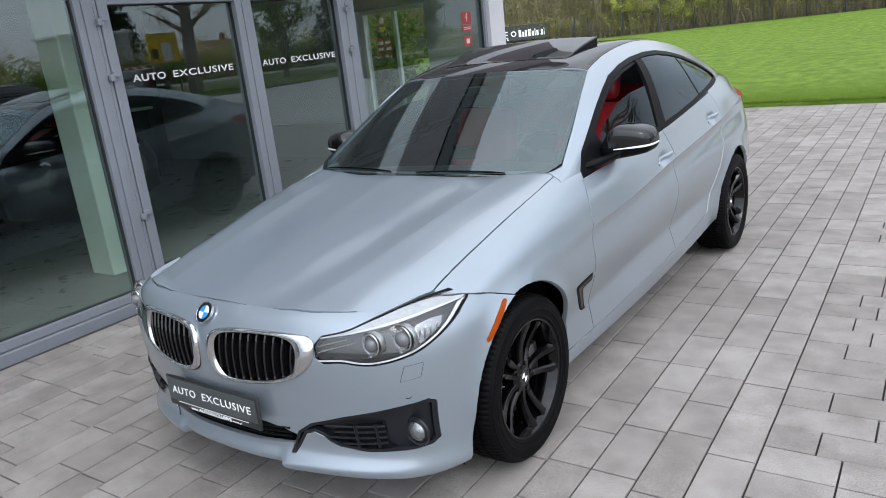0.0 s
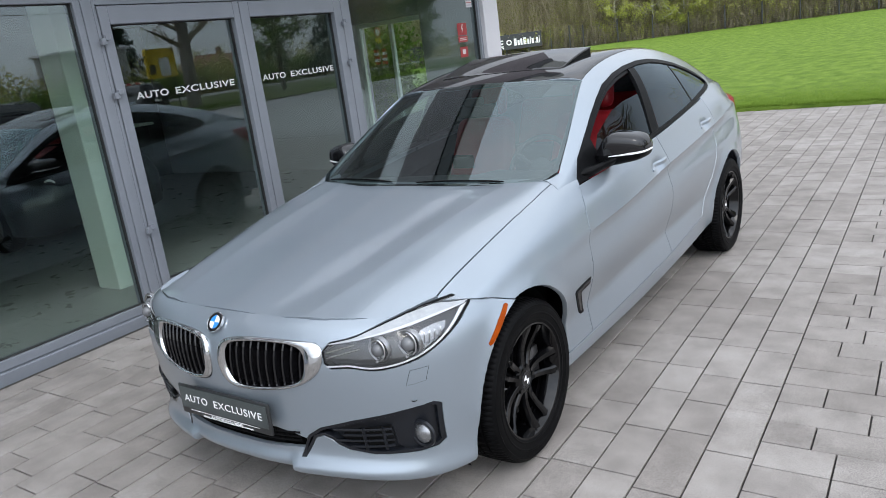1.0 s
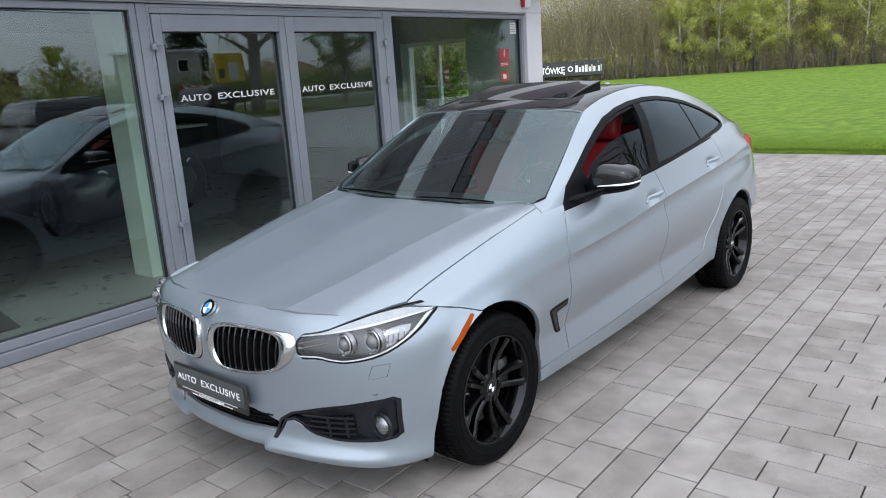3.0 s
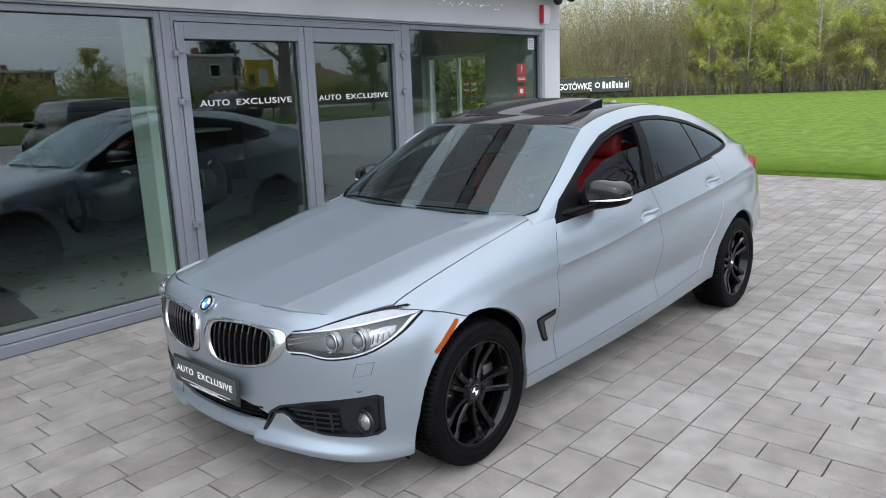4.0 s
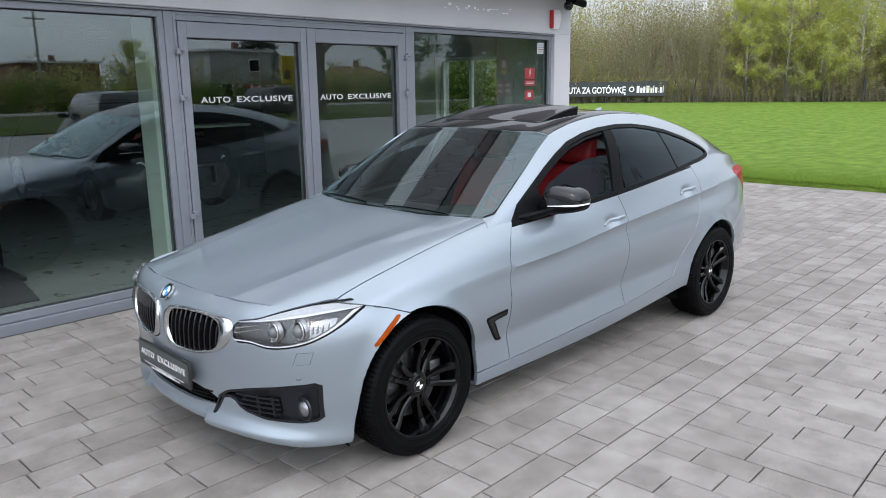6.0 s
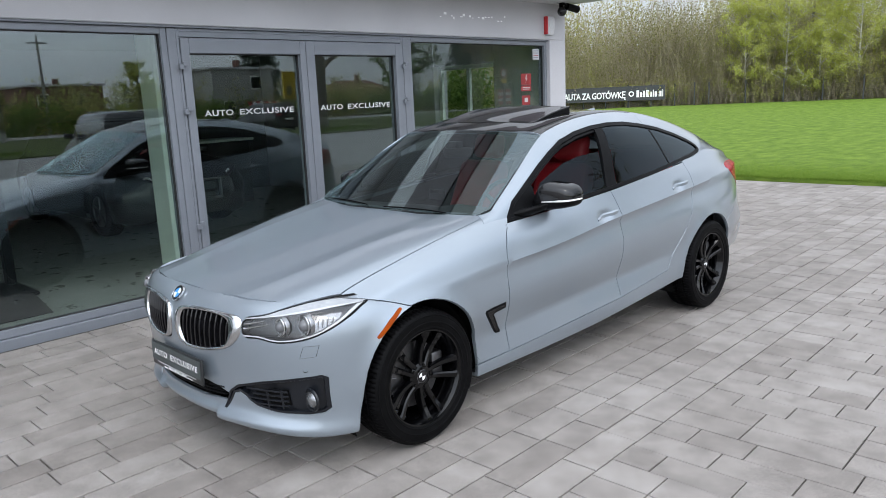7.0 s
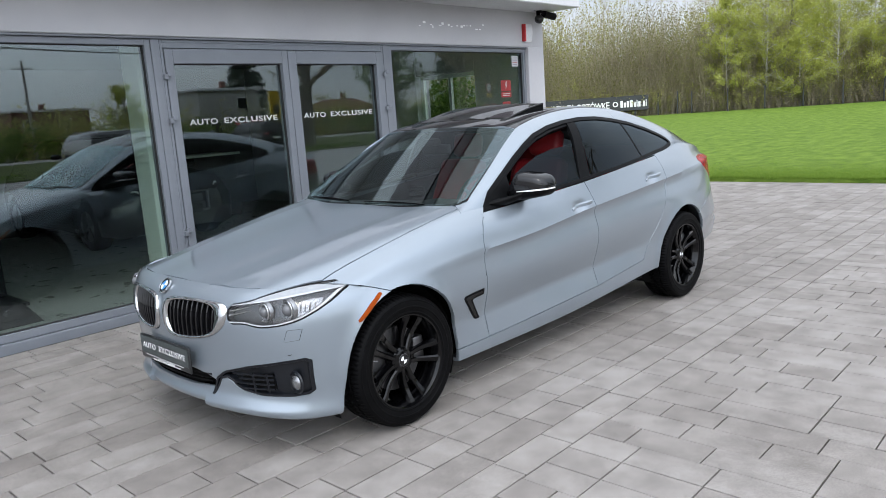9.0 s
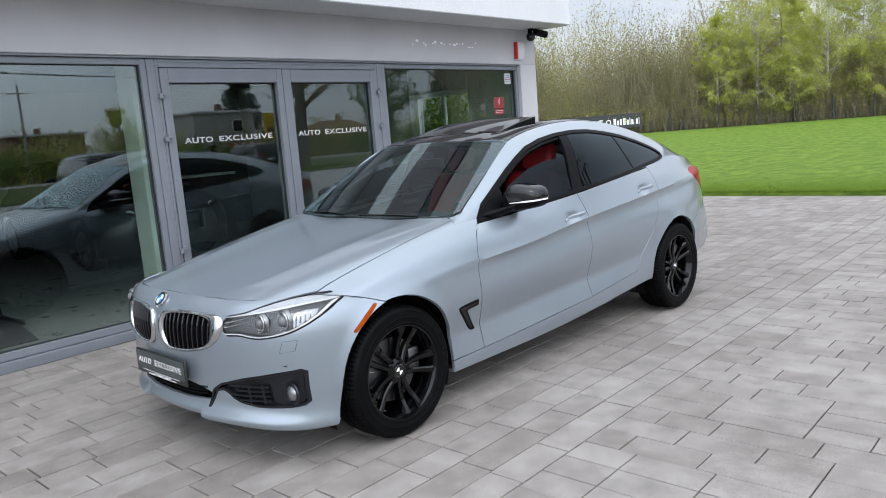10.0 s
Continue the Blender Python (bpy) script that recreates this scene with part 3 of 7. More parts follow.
L_HOOD = curve([(-0.8, 0, 0.776), (-0.72, 0, 0.798), (-0.45, 0, 0.848), (0.0, 0, 0.922), (0.35, 0, 0.974), (0.62, 0, 1.01), (0.85, 0, 1.05)])

SIDE = [L_UNDER, L_ROCKER, L_SILL, L_LOW, L_MID, L_SWAGE, L_SHOULDER]
CABIN = SIDE + [L_BELT, L_RAIL, L_CREST, L_TOPMID, L_TOP]
FRONT = SIDE + [L_WING, L_HOOD_EDGE, L_CREASE, L_VALLEY, L_HOOD]
TIGHT_C = [0, 0.75, 0.75, 0.9, 0.0, 1.0, 0.0, 0.3, 0.2, 0.1, 0.0, 0.0]
TIGHT_F = [0, 0.75, 0.75, 0.75, 0.0, 0.85, 0.0, 0.0, 0.1, 0.92, 0.5, 0.0]


def arch_flare(x, y, z, r0=0.365):
    """The rolled lip round each wheel opening."""
    for cy in (0.0, WB):
        r = math.hypot(y - cy, z - HUB_Z)
        k = (r - r0) / 0.075
        if -0.6 < k < 1 and z > 0.1:
            x += 0.014 * (1 - max(0.0, k)) ** 2 * min(1.0, max(0.0, (z - 0.16) / 0.2))
    return x


def section(lines, tight, y, per=7):
    """One cross-section: a cubic through the feature lines at y, tighter where a line is a crease."""
    p = np.array([f(y) for f in lines])
    n = len(p)
    chord = np.linalg.norm(p[1:] - p[:-1], axis=1) + 1e-6
    s = np.zeros_like(p)
    d = (p[1:] - p[:-1]) / chord[:, None]
    s[0], s[-1] = d[0], np.array([d[-1][0], 0.0])
    for i in range(1, n - 1):
        s[i] = (d[i - 1] * chord[i] + d[i] * chord[i - 1]) / (chord[i - 1] + chord[i])
    out = []
    for i in range(n - 1):
        sa = s[i] * (1 - tight[i]) + d[i] * tight[i]
        sb = s[i + 1] * (1 - tight[i + 1]) + d[i] * tight[i + 1]
        for j in range(per + (i == n - 2)):
            k = j / per
            q = (p[i] * (2 * k ** 3 - 3 * k ** 2 + 1) + sa * chord[i] * (k ** 3 - 2 * k ** 2 + k)
                 + p[i + 1] * (3 * k ** 2 - 2 * k ** 3) + sb * chord[i] * (k ** 3 - k ** 2))
            x = arch_flare(q[0], y, q[1]) if i < 6 else q[0]
            if 3 <= i < 5:
                sw = p[5][1]
                k2 = (sw - q[1]) / 0.15
                if 0 < k2 < 1:
                    x -= 0.021 * math.sin(math.pi * k2 ** 0.5) * max(0, min(1, (y - 0.30) / 0.6)) * max(0, min(1, (3.35 - y) / 0.5))
            for hy, hz in CUPS:
                w = ((y - hy) / 0.080) ** 2 + ((q[1] - hz) / 0.040) ** 2
                if w < 1:
                    x -= 0.027 * (1 - w) ** 1.6
            out.append((x, y, q[1]))
    return out


def sheet(rows):
    bm = bmesh.new()
    grid = [[bm.verts.new(p) for p in r] for r in rows]
    for a, b in zip(grid, grid[1:]):
        for i in range(len(a) - 1):
            bm.faces.new((a[i], a[i + 1], b[i + 1], b[i]))
    return bm


def steps(a, b, d):
    n = max(1, int(math.ceil((b - a) / d)))
    return [a + (b - a) * i / n for i in range(n + 1)]


def cabin_sheet(y0, y1, i0=0, i1=11, per=7, d=0.025):
    return sheet([section(CABIN, TIGHT_C, y, per)[i0 * per:i1 * per + 1] for y in steps(y0, y1, d)])


def front_sheet(y0, y1, i0=0, i1=11, per=7, d=0.025):
    return sheet([section(FRONT, TIGHT_F, y, per)[i0 * per:i1 * per + 1] for y in steps(y0, y1, d)])


# nose and front bumper: water lines round the front, (y at centre, z at centre, half width, z at the side)
PLAN = curve([(0, 0, 1), (1, 0.2, 0.99), (2, 0.4, 0.945), (3, 0.6, 0.875), (4, 0.75, 0.79), (5, 0.86, 0.675), (6, 0.93, 0.52), (7, 0.97, 0.33), (8, 0.99, 0.15), (9, 1, 0)])
NOSE = curve([(0, -0.70, 0.19, 0.80, 0.150), (0.9, -0.806, 0.210, 0.868, 0.156), (1.5, -0.824, 0.236, 0.878, 0.18), (1.7, -0.824, 0.244, 0.8785, 0.19), (2.3, -0.796, 0.284, 0.878, 0.25), (2.6, -0.791, 0.306, 0.880, 0.285), (3.2, -0.795, 0.37, 0.888, 0.36),
              (4, -0.803, 0.46, 0.893, 0.46), (5, -0.812, 0.56, 0.893, 0.56), (6, -0.812, 0.65, 0.888, 0.63), (7, -0.795, 0.72, 0.875, 0.682),
              (8, -0.768, 0.765, 0.856, 0.718), (9, -0.733, 0.79, 0.832, 0.745), (10, -0.69, 0.805, 0.805, 0.765), (11, -0.62, 0.820, 0.77, 0.785)])
NOSE_BACK = -0.05


def nose_point(k, v):
    q, dep = PLAN(k)
    y0, z0, xm, z1 = NOSE(v)
    x = q * xm
    y = NOSE_BACK + (y0 - NOSE_BACK) * dep
    z = z0 + (z1 - z0) * q ** 3
    # the middle of the lip stands back between two notches
    step = max(0.0, min(1.0, (0.295 - x) / 0.014)) * max(0.0, min(1.0, (2.6 - v) / 0.8))
    y += 0.022 * step
    z += 0.012 * step
    return (arch_flare(x, y, z), y, z)


def nose_sheet(v0, v1, k0=0, k1=9, dk=0.12, dv=0.12):
    return sheet([[nose_point(k, v) for k in steps(k0, k1, dk)] for v in steps(v0, v1, dv)])


def inside(p, poly):
    x, y = p
    c = False
    for (x0, y0), (x1, y1) in zip(poly, poly[1:] + poly[:1]):
        if (y0 > y) != (y1 > y) and x < (x1 - x0) * (y - y0) / (y1 - y0) + x0:
            c = not c
    return c


AX = {"side": (1, 2), "front": (0, 2), "top": (0, 1)}


def trim(bm, poly, view, keep=True):
    """Cut a sheet along a closed outline seen from the side, the front or above, and keep what lies in it (or what lies out of it)."""
    i, j = AX[view]
    k = 3 - i - j
    eps = 1e-4
    for (a0, b0), (a1, b1) in zip(poly, poly[1:] + poly[:1]):
        da, db = a1 - a0, b1 - b0
        ln = math.hypot(da, db)
        if ln < 1e-6:
            continue
        no, co = Vector((0, 0, 0)), Vector((0, 0, 0))
        no[i], no[j] = -db / ln, da / ln
        co[i], co[j] = a0, b0
        lo_a, hi_a, lo_b, hi_b = min(a0, a1) - eps, max(a0, a1) + eps, min(b0, b1) - eps, max(b0, b1) + eps
        fs = []
        for f in bm.faces:
            va = [v.co[i] for v in f.verts]
            if max(va) < lo_a or min(va) > hi_a:
                continue
            vb = [v.co[j] for v in f.verts]
            if max(vb) < lo_b or min(vb) > hi_b:
                continue
            sd = [(v.co - co).dot(no) for v in f.verts]
            if max(sd) > 0 > min(sd):
                fs.append(f)
        if fs:
            es = {e for f in fs for e in f.edges}
            vs = {v for f in fs for v in f.verts}
            bmesh.ops.bisect_plane(bm, geom=[*fs, *es, *vs], dist=1e-5, plane_co=co, plane_no=no)
    bad = [f for f in bm.faces if inside((lambda c: (c[i], c[j]))(f.calc_center_median()), poly) != keep]
    bmesh.ops.delete(bm, geom=bad, context="FACES")
    return bm


def mirror_half(bm):
    """Join a half sheet with its mirror image over x = 0."""
    geom = bmesh.ops.duplicate(bm, geom=bm.verts[:] + bm.edges[:] + bm.faces[:])["geom"]
    for v in geom:
        if isinstance(v, bmesh.types.BMVert):
            v.co.x = -v.co.x
    bmesh.ops.reverse_faces(bm, faces=[f for f in geom if isinstance(f, bmesh.types.BMFace)])
    bmesh.ops.remove_doubles(bm, verts=[v for v in bm.verts if abs(v.co.x) < 1e-3], dist=2e-4)
    return bm


CORE = Vector((0, 1.6, 0.55))


def shell(bm, gap=0.0024, fold=0.014, round_=0.0015):
    """Pull the rim of a panel back from its neighbours and fold it inwards, so that shut lines have depth."""
    bmesh.ops.remove_doubles(bm, verts=bm.verts, dist=3e-4)
    bmesh.ops.dissolve_degenerate(bm, dist=1e-5, edges=bm.edges)
    bmesh.ops.recalc_face_normals(bm, faces=bm.faces)
    bm.normal_update()
    s = sum(f.normal.dot(f.calc_center_median() - CORE) for f in bm.faces)
    if s < 0:
        bmesh.ops.reverse_faces(bm, faces=bm.faces)
    bm.normal_update()
    rim = [e for e in bm.edges if e.is_boundary]
    inward = {}
    for e in rim:
        f = e.link_faces[0]
        mid = (e.verts[0].co + e.verts[1].co) / 2
        t = (e.verts[1].co - e.verts[0].co).normalized()
        w = t.cross(f.normal)
        if w.dot(f.calc_center_median() - mid) < 0:
            w = -w
        for v in e.verts:
            inward[v] = inward.get(v, Vector()) + w * e.calc_length()
    normal = {}
    for v in inward:
        w = sum((f.normal * f.calc_area() for f in v.link_faces), Vector())
        for o in (e.other_vert(v) for e in v.link_edges):
            w += 0.5 * sum((f.normal * f.calc_area() for f in o.link_faces), Vector())
        normal[v] = w.normalized() if w.length > 1e-12 else v.normal.copy()
    for v, w in inward.items():
        if w.length > 1e-6 and gap:
            v.co += w.normalized() * gap
    old = list(inward)
    for dist in ((round_, fold) if round_ else (fold,)):
        ext = bmesh.ops.extrude_edge_only(bm, edges=rim)["geom"]
        ring = {v for v in ext if isinstance(v, bmesh.types.BMVert)}
        nxt = {}
        for v in old:
            for e in v.link_edges:
                o = e.other_vert(v)
                if o in ring:
                    nxt[v] = o
        for v, o in nxt.items():
            o.co = v.co - normal[v] * dist
            normal[o] = normal[v]
            if dist == round_:
                w = inward[v].normalized() if inward[v].length > 1e-6 else Vector()
                o.co -= w * round_ * 0.6
                inward[o] = inward[v]
        old = list(nxt.values())
        rim = [e for e in ext if isinstance(e, bmesh.types.BMEdge) and e.is_boundary]
    return bm


def flip_x(bm):
    for v in bm.verts:
        v.co.x = -v.co.x
    bmesh.ops.reverse_faces(bm, faces=bm.faces)
    return bm


def circle(cy, cz, r, a0, a1, n=20):
    return [(cy + r * math.cos(radians(a0 + (a1 - a0) * i / n)), cz + r * math.sin(radians(a0 + (a1 - a0) * i / n))) for i in range(n + 1)]


car = thing("silver_car", "silver metallic fastback car with black wheels parked on the paving", "car")


def pair(name, make, material, label="", fold=0.018, gap=0.0031):
    """A panel of the left side and its mirror image."""
    a = part(name, shell(make(), gap, fold), material, car, label, 40, recalc=False)
    b = part(name, flip_x(shell(make(), gap, fold)), material, car, label, 40, recalc=False)
    return a, b


# outlines seen from the side (y, z)
def seam(rows, n=14):
    """A smooth shut line from (z, y) rows, foot to top."""
    f = curve(rows)
    z0, z1 = rows[0][0], rows[-1][0]
    return [(float(f(z0 + (z1 - z0) * i / n)[0]), z0 + (z1 - z0) * i / n) for i in range(n + 1)]


SEAM_F = seam([(0.256, 0.655), (0.45, 0.630), (0.68, 0.606), (0.82, 0.613), (0.90, 0.647), (0.952, 0.700)])
SEAM_B = seam([(0.318, 1.738), (0.47, 1.722), (0.83, 1.707), (0.93, 1.690), (1.015, 1.66)])
SEAM_R = seam([(0.380, 2.33), (0.55, 2.46), (0.72, 2.592), (0.80, 2.645), (0.93, 2.682), (1.02, 2.680), (1.095, 2.665)])
SILL = [(0.655, 0.256), (1.2, 0.287), (1.738, 0.318), (2.33, 0.380)]
BELT = [(0.70, 0.952), (1.0, 0.970), (1.3, 0.990), (1.66, 1.017), (2.0, 1.043), (2.35, 1.072), (2.665, 1.104)]
ARCH_F = [(0.412, 0.14), (0.410, 0.22), (0.402, 0.30), (0.387, 0.38), (0.362, 0.45)] + circle(0, HUB_Z, 0.365, 30, 164, 40) + [(-0.363, 0.38), (-0.372, 0.30), (-0.382, 0.22), (-0.392, 0.14)]
ARCH_R = circle(WB, HUB_Z, 0.365, -38, 218, 60)
ARCH_F = ARCH_F + [(-0.40, 0.05), (0.415, 0.05)]
ARCH_R = ARCH_R + [(WB - 0.3, 0.05), (WB + 0.3, 0.05)]
DLO = [(0.700, 0.953), (0.80, 1.055), (0.94, 1.135), (1.10, 1.225), (1.23, 1.290), (1.36, 1.345), (1.52, 1.384), (1.70, 1.408), (1.90, 1.419), (2.10, 1.413), (2.30, 1.390), (2.52, 1.354), (2.75, 1.297),
       (2.92, 1.243), (2.99, 1.214), (3.022, 1.192), (3.034, 1.172), (3.028, 1.156), (3.005, 1.143), (2.96, 1.134), (2.89, 1.125), (2.80, 1.116), (2.665, 1.104)] + BELT[::-1][1:-1]

# windscreen and roof outlines from above (x, y)
SCREEN = [(0, 0.50), (0.30, 0.515), (0.55, 0.55), (0.69, 0.60), (0.730, 0.66), (0.690, 0.86), (0.637, 1.10), (0.594, 1.285), (0.40, 1.262), (0.20, 1.247), (0, 1.243)]
ROOF_BLACK = [(0, 1.247), (0.20, 1.251), (0.40, 1.266), (0.591, 1.289), (0.574, 1.5), (0.560, 2.0), (0.562, 2.35), (0.50, 2.40), (0, 2.42)]


def fender():
    bm = front_sheet(-0.45, 0.95, 2, 9)
    trim(bm, [(-0.375, 0.772), (-0.283, 0.757), (-0.18, 0.728), (-0.082, 0.691), (0.0, 0.60), (0.3, 0.15), (0.655, 0.256)] + SEAM_F[1:] + [(0.74, 0.985), (0.75, 1.2), (-0.375, 1.2)], "side")
    trim(bm, ARCH_F, "side", False)
    trim(bm, [(0.714, -0.40), (0.716, -0.37), (0.724, 0.0), (0.731, 0.35), (0.726, 0.58), (0.715, 0.625), (0.70, 0.66), (0.70, 1.2), (1.2, 1.2), (1.2, -0.40)], "top")
    return bm


def front_door():
    bm = cabin_sheet(0.5, 1.80, 2, 9)
    trim(bm, SEAM_F + [p for p in BELT[1:3]] + SEAM_B[::-1] + SILL[1:2], "side")
    return bm


def rear_door():
    bm = cabin_sheet(1.6, 2.75, 2, 9)
    trim(bm, SEAM_B + BELT[4:6] + SEAM_R[::-1], "side")
    trim(bm, ARCH_R, "side", False)
    return bm


def rocker():
    bm = cabin_sheet(0.3, 2.62, 0, 4)
    trim(bm, [(0.3, 0.10), (0.3, 0.238)] + SILL + [(2.45, 0.53), (2.60, 0.3), (2.5, 0.1)], "side")
    trim(bm, ARCH_F, "side", False)
    trim(bm, ARCH_R, "side", False)
    return bm


def quarter():
    bm = cabin_sheet(2.2, 3.9, 0, 9)
    rear = [(2.33, 0.380)] + SEAM_R[1:-1] + [(2.665, 1.104), (2.8, 1.116), (2.98, 1.132), (3.3, 1.3), (3.9, 1.2), (3.9, 0.829), (3.634, 0.829), (3.40, 0.714), (3.15, 0.597), (2.95, 0.2), (2.5, 0.3)]
    trim(bm, rear, "side")
    trim(bm, DLO, "side", False)
    trim(bm, ARCH_R, "side", False)
    return bm


def pillar_and_rail():
    bm = cabin_sheet(0.55, 3.9, 7, 11, 8)
    trim(bm, [(0.4, 0.9), (0.4, 1.7), (3.3, 1.7), (3.3, 1.25), (2.97, 1.136), (2.3, 1.30), (1.2, 1.20), (0.74, 0.985), (0.70, 0.953)], "side")
    trim(bm, DLO, "side", False)
    trim(bm, SCREEN, "top", False)
    trim(bm, ROOF_BLACK, "top", False)
    trim(bm, [(-0.1, 2.42), (0.50, 2.40), (0.56, 2.36), (1.2, 2.3), (1.2, 0.3), (0.70, 0.60), (-0.1, 0.4)], "top")
    return bm


def tail_half():
    bm = cabin_sheet(2.3, 3.9, 7, 11, 7)
    trim(bm, [(-0.1, 2.424), (0.50, 2.404), (0.564, 2.36), (1.2, 2.31), (1.2, 3.9), (-0.1, 3.9)], "top")
    trim(bm, DLO, "side", False)
    return bm


pair("fender", fender, M["paint"])
pair("front_door", front_door, M["paint"])
pair("rear_door", rear_door, M["paint"])
pair("sill_panel", rocker, M["paint"])
pair("quarter_panel", quarter, M["paint"])
pair("roof_pillar", pillar_and_rail, M["paint"], gap=0.001)
part("tailgate", shell(mirror_half(tail_half()), 0.001), M["paint"], car, "", 40, recalc=False)

HOOD_OUT = [(-0.1, -0.722), (0.15, -0.714), (0.32, -0.694), (0.447, -0.664), (0.544, -0.622), (0.647, -0.563), (0.69, -0.47), (0.716, -0.37), (0.724, 0.0), (0.731, 0.35), (0.726, 0.58), (0.715, 0.618), (0.69, 0.635), (0.5, 0.603), (0.25, 0.577), (-0.1, 0.565)]


def hood_half():
    return trim(front_sheet(-0.75, 0.72, 6, 11, 9), HOOD_OUT, "top")


part("bonnet", shell(mirror_half(hood_half()), 0.0036), M["paint"], car, "silver bonnet with two raised creases", 40, recalc=False)


# openings of the nose seen from the front (x, z)
HEADLIGHT = [(0.480, 0.719), (0.583, 0.735), (0.640, 0.758), (0.70, 0.778), (0.742, 0.780), (0.775, 0.772), (0.806, 0.753), (0.820, 0.724), (0.821, 0.697), (0.805, 0.666), (0.774, 0.640), (0.722, 0.625), (0.662, 0.619), (0.618, 0.625), (0.578, 0.636), (0.490, 0.632)]
KIDNEY = [(0.026, 0.66), (0.036, 0.705), (0.075, 0.724), (0.16, 0.735), (0.28, 0.734), (0.40, 0.727), (0.474, 0.719), (0.484, 0.67), (0.465, 0.62), (0.40, 0.572), (0.30, 0.548), (0.17, 0.540), (0.08, 0.540), (0.04, 0.565), (0.026, 0.61)]
KIDNEY_IN = [(0.062, 0.68), (0.085, 0.708), (0.18, 0.721), (0.30, 0.721), (0.375, 0.712), (0.405, 0.69), (0.412, 0.65), (0.40, 0.60), (0.365, 0.576), (0.27, 0.558), (0.15, 0.553), (0.10, 0.557), (0.07, 0.59), (0.06, 0.63)]


LAMP_HOLE = [(x, z + (0.007 if z > 0.765 else 0.004 if z > 0.74 and x < 0.79 else 0.0)) for x, z in HEADLIGHT]


def chaikin(poly, n=1):
    """An outline with its corners cut."""
    for _ in range(n):
        out = []
        for a, b in zip(poly, poly[1:] + poly[:1]):
            out += [(0.75 * a[0] + 0.25 * b[0], 0.75 * a[1] + 0.25 * b[1]), (0.25 * a[0] + 0.75 * b[0], 0.25 * a[1] + 0.75 * b[1])]
        poly = out
    return poly


KIDNEY, KIDNEY_IN = chaikin(KIDNEY), chaikin(KIDNEY_IN)
HEADLIGHT = chaikin([(x, z + (0.004 if z > 0.74 else 0.0)) for x, z in HEADLIGHT])
FOG_PANEL = [(0.322, 0.275), (0.342, 0.325), (0.362, 0.36), (0.42, 0.397), (0.56, 0.434), (0.71, 0.459), (0.785, 0.469), (0.799, 0.455), (0.791, 0.310), (0.775, 0.293), (0.735, 0.288), (0.60, 0.294), (0.51, 0.312), (0.475, 0.330), (0.455, 0.352), (0.425, 0.366), (0.392, 0.356), (0.354, 0.300), (0.338, 0.275)]
LOW_GRILLE = [(-0.1, 0.392), (0.22, 0.386), (0.30, 0.366), (0.352, 0.345), (0.345, 0.312), (0.20, 0.304), (-0.1, 0.302)]


def bumper_half():
    bm = nose_sheet(0, 11)
    trim(bm, [(-0.1, -0.95), (-0.1, -0.722), (0.15, -0.714), (0.32, -0.694), (0.447, -0.664), (0.544, -0.622), (0.647, -0.563), (0.69, -0.47), (0.716, -0.37), (0.76, -0.30), (0.76, 0.1), (1.2, 0.1), (1.2, -0.95)], "top")
    trim(bm, [(-1.0, 0.05), (-1.0, 0.95), (-0.283, 0.95), (-0.283, 0.757), (-0.18, 0.728), (-0.082, 0.691), (-0.05, 0.60), (-0.05, 0.05)], "side")
    trim(bm, ARCH_F, "side", False)
    for hole in (chaikin(LAMP_HOLE), KIDNEY, FOG_PANEL, LOW_GRILLE):
        trim(bm, hole, "front", False)
    return bm


part("front_bumper", shell(mirror_half(bumper_half())), M["paint"], car, "silver front bumper with black air intakes", 40, recalc=False)



# ---- the car's nose: lamps, grilles, plate ----
from mathutils.bvhtree import BVHTree

NOSE_TREE = BVHTree.FromBMesh(nose_sheet(0, 11, dk=0.1, dv=0.1))
SIDE_TREE = BVHTree.FromBMesh(cabin_sheet(0.5, 3.9, 0, 9))
WING_TREE = BVHTree.FromBMesh(front_sheet(-0.4, 0.95, 0, 9))


def nose_at(x, z):
    """Point and outward normal of the nose at x, z."""
    loc, no, _, _ = NOSE_TREE.ray_cast(Vector((abs(x), -3, z)), Vector((0, 1, 0)))
    if loc is None:
        loc, no, _, _ = NOSE_TREE.find_nearest(Vector((abs(x), -0.8, z)))
    if no.y > 0:
        no = -no
    if x < 0:
        loc, no = Vector((-loc.x, loc.y, loc.z)), Vector((-no.x, no.y, no.z))
    return loc, no


def side_at(tree, y, z):
    loc, no, _, _ = tree.ray_cast(Vector((3, y, z)), Vector((-1, 0, 0)))
    if no.x < 0:
        no = -no
    return loc, no


def resize(poly, d):
    """An outline moved inwards by d."""
    area = sum(a[0] * b[1] - b[0] * a[1] for a, b in zip(poly, poly[1:] + poly[:1]))
    sg = 1 if area > 0 else -1
    out = []
    n = len(poly)
    for i in range(n):
        p, q, r = Vector(poly[i - 1]), Vector(poly[i]), Vector(poly[(i + 1) % n])
        a, b = (q - p).normalized(), (r - q).normalized()
        na, nb = Vector((-a.y, a.x)), Vector((-b.y, b.x))
        w = na + nb
        w = w / max(0.35, w.dot(na)) if w.length > 1e-6 else na
        out.append((q.x + w.x * d * sg, q.y + w.y * d * sg))
    return out


def push(bm, d):
    """Move a sheet along its outward normals."""
    bmesh.ops.recalc_face_normals(bm, faces=bm.faces)
    bm.normal_update()
    if sum(f.normal.dot(f.calc_center_median() - CORE) for f in bm.faces) < 0:
        bmesh.ops.reverse_faces(bm, faces=bm.faces)
    bm.normal_update()
    mv = {v: v.normal * d for v in bm.verts}
    for v, w in mv.items():
        v.co += w
    return bm


NOSE_GRID = [(k, v, nose_point(k, v)) for k in steps(0, 9, 0.25) for v in steps(0, 11, 0.25)]


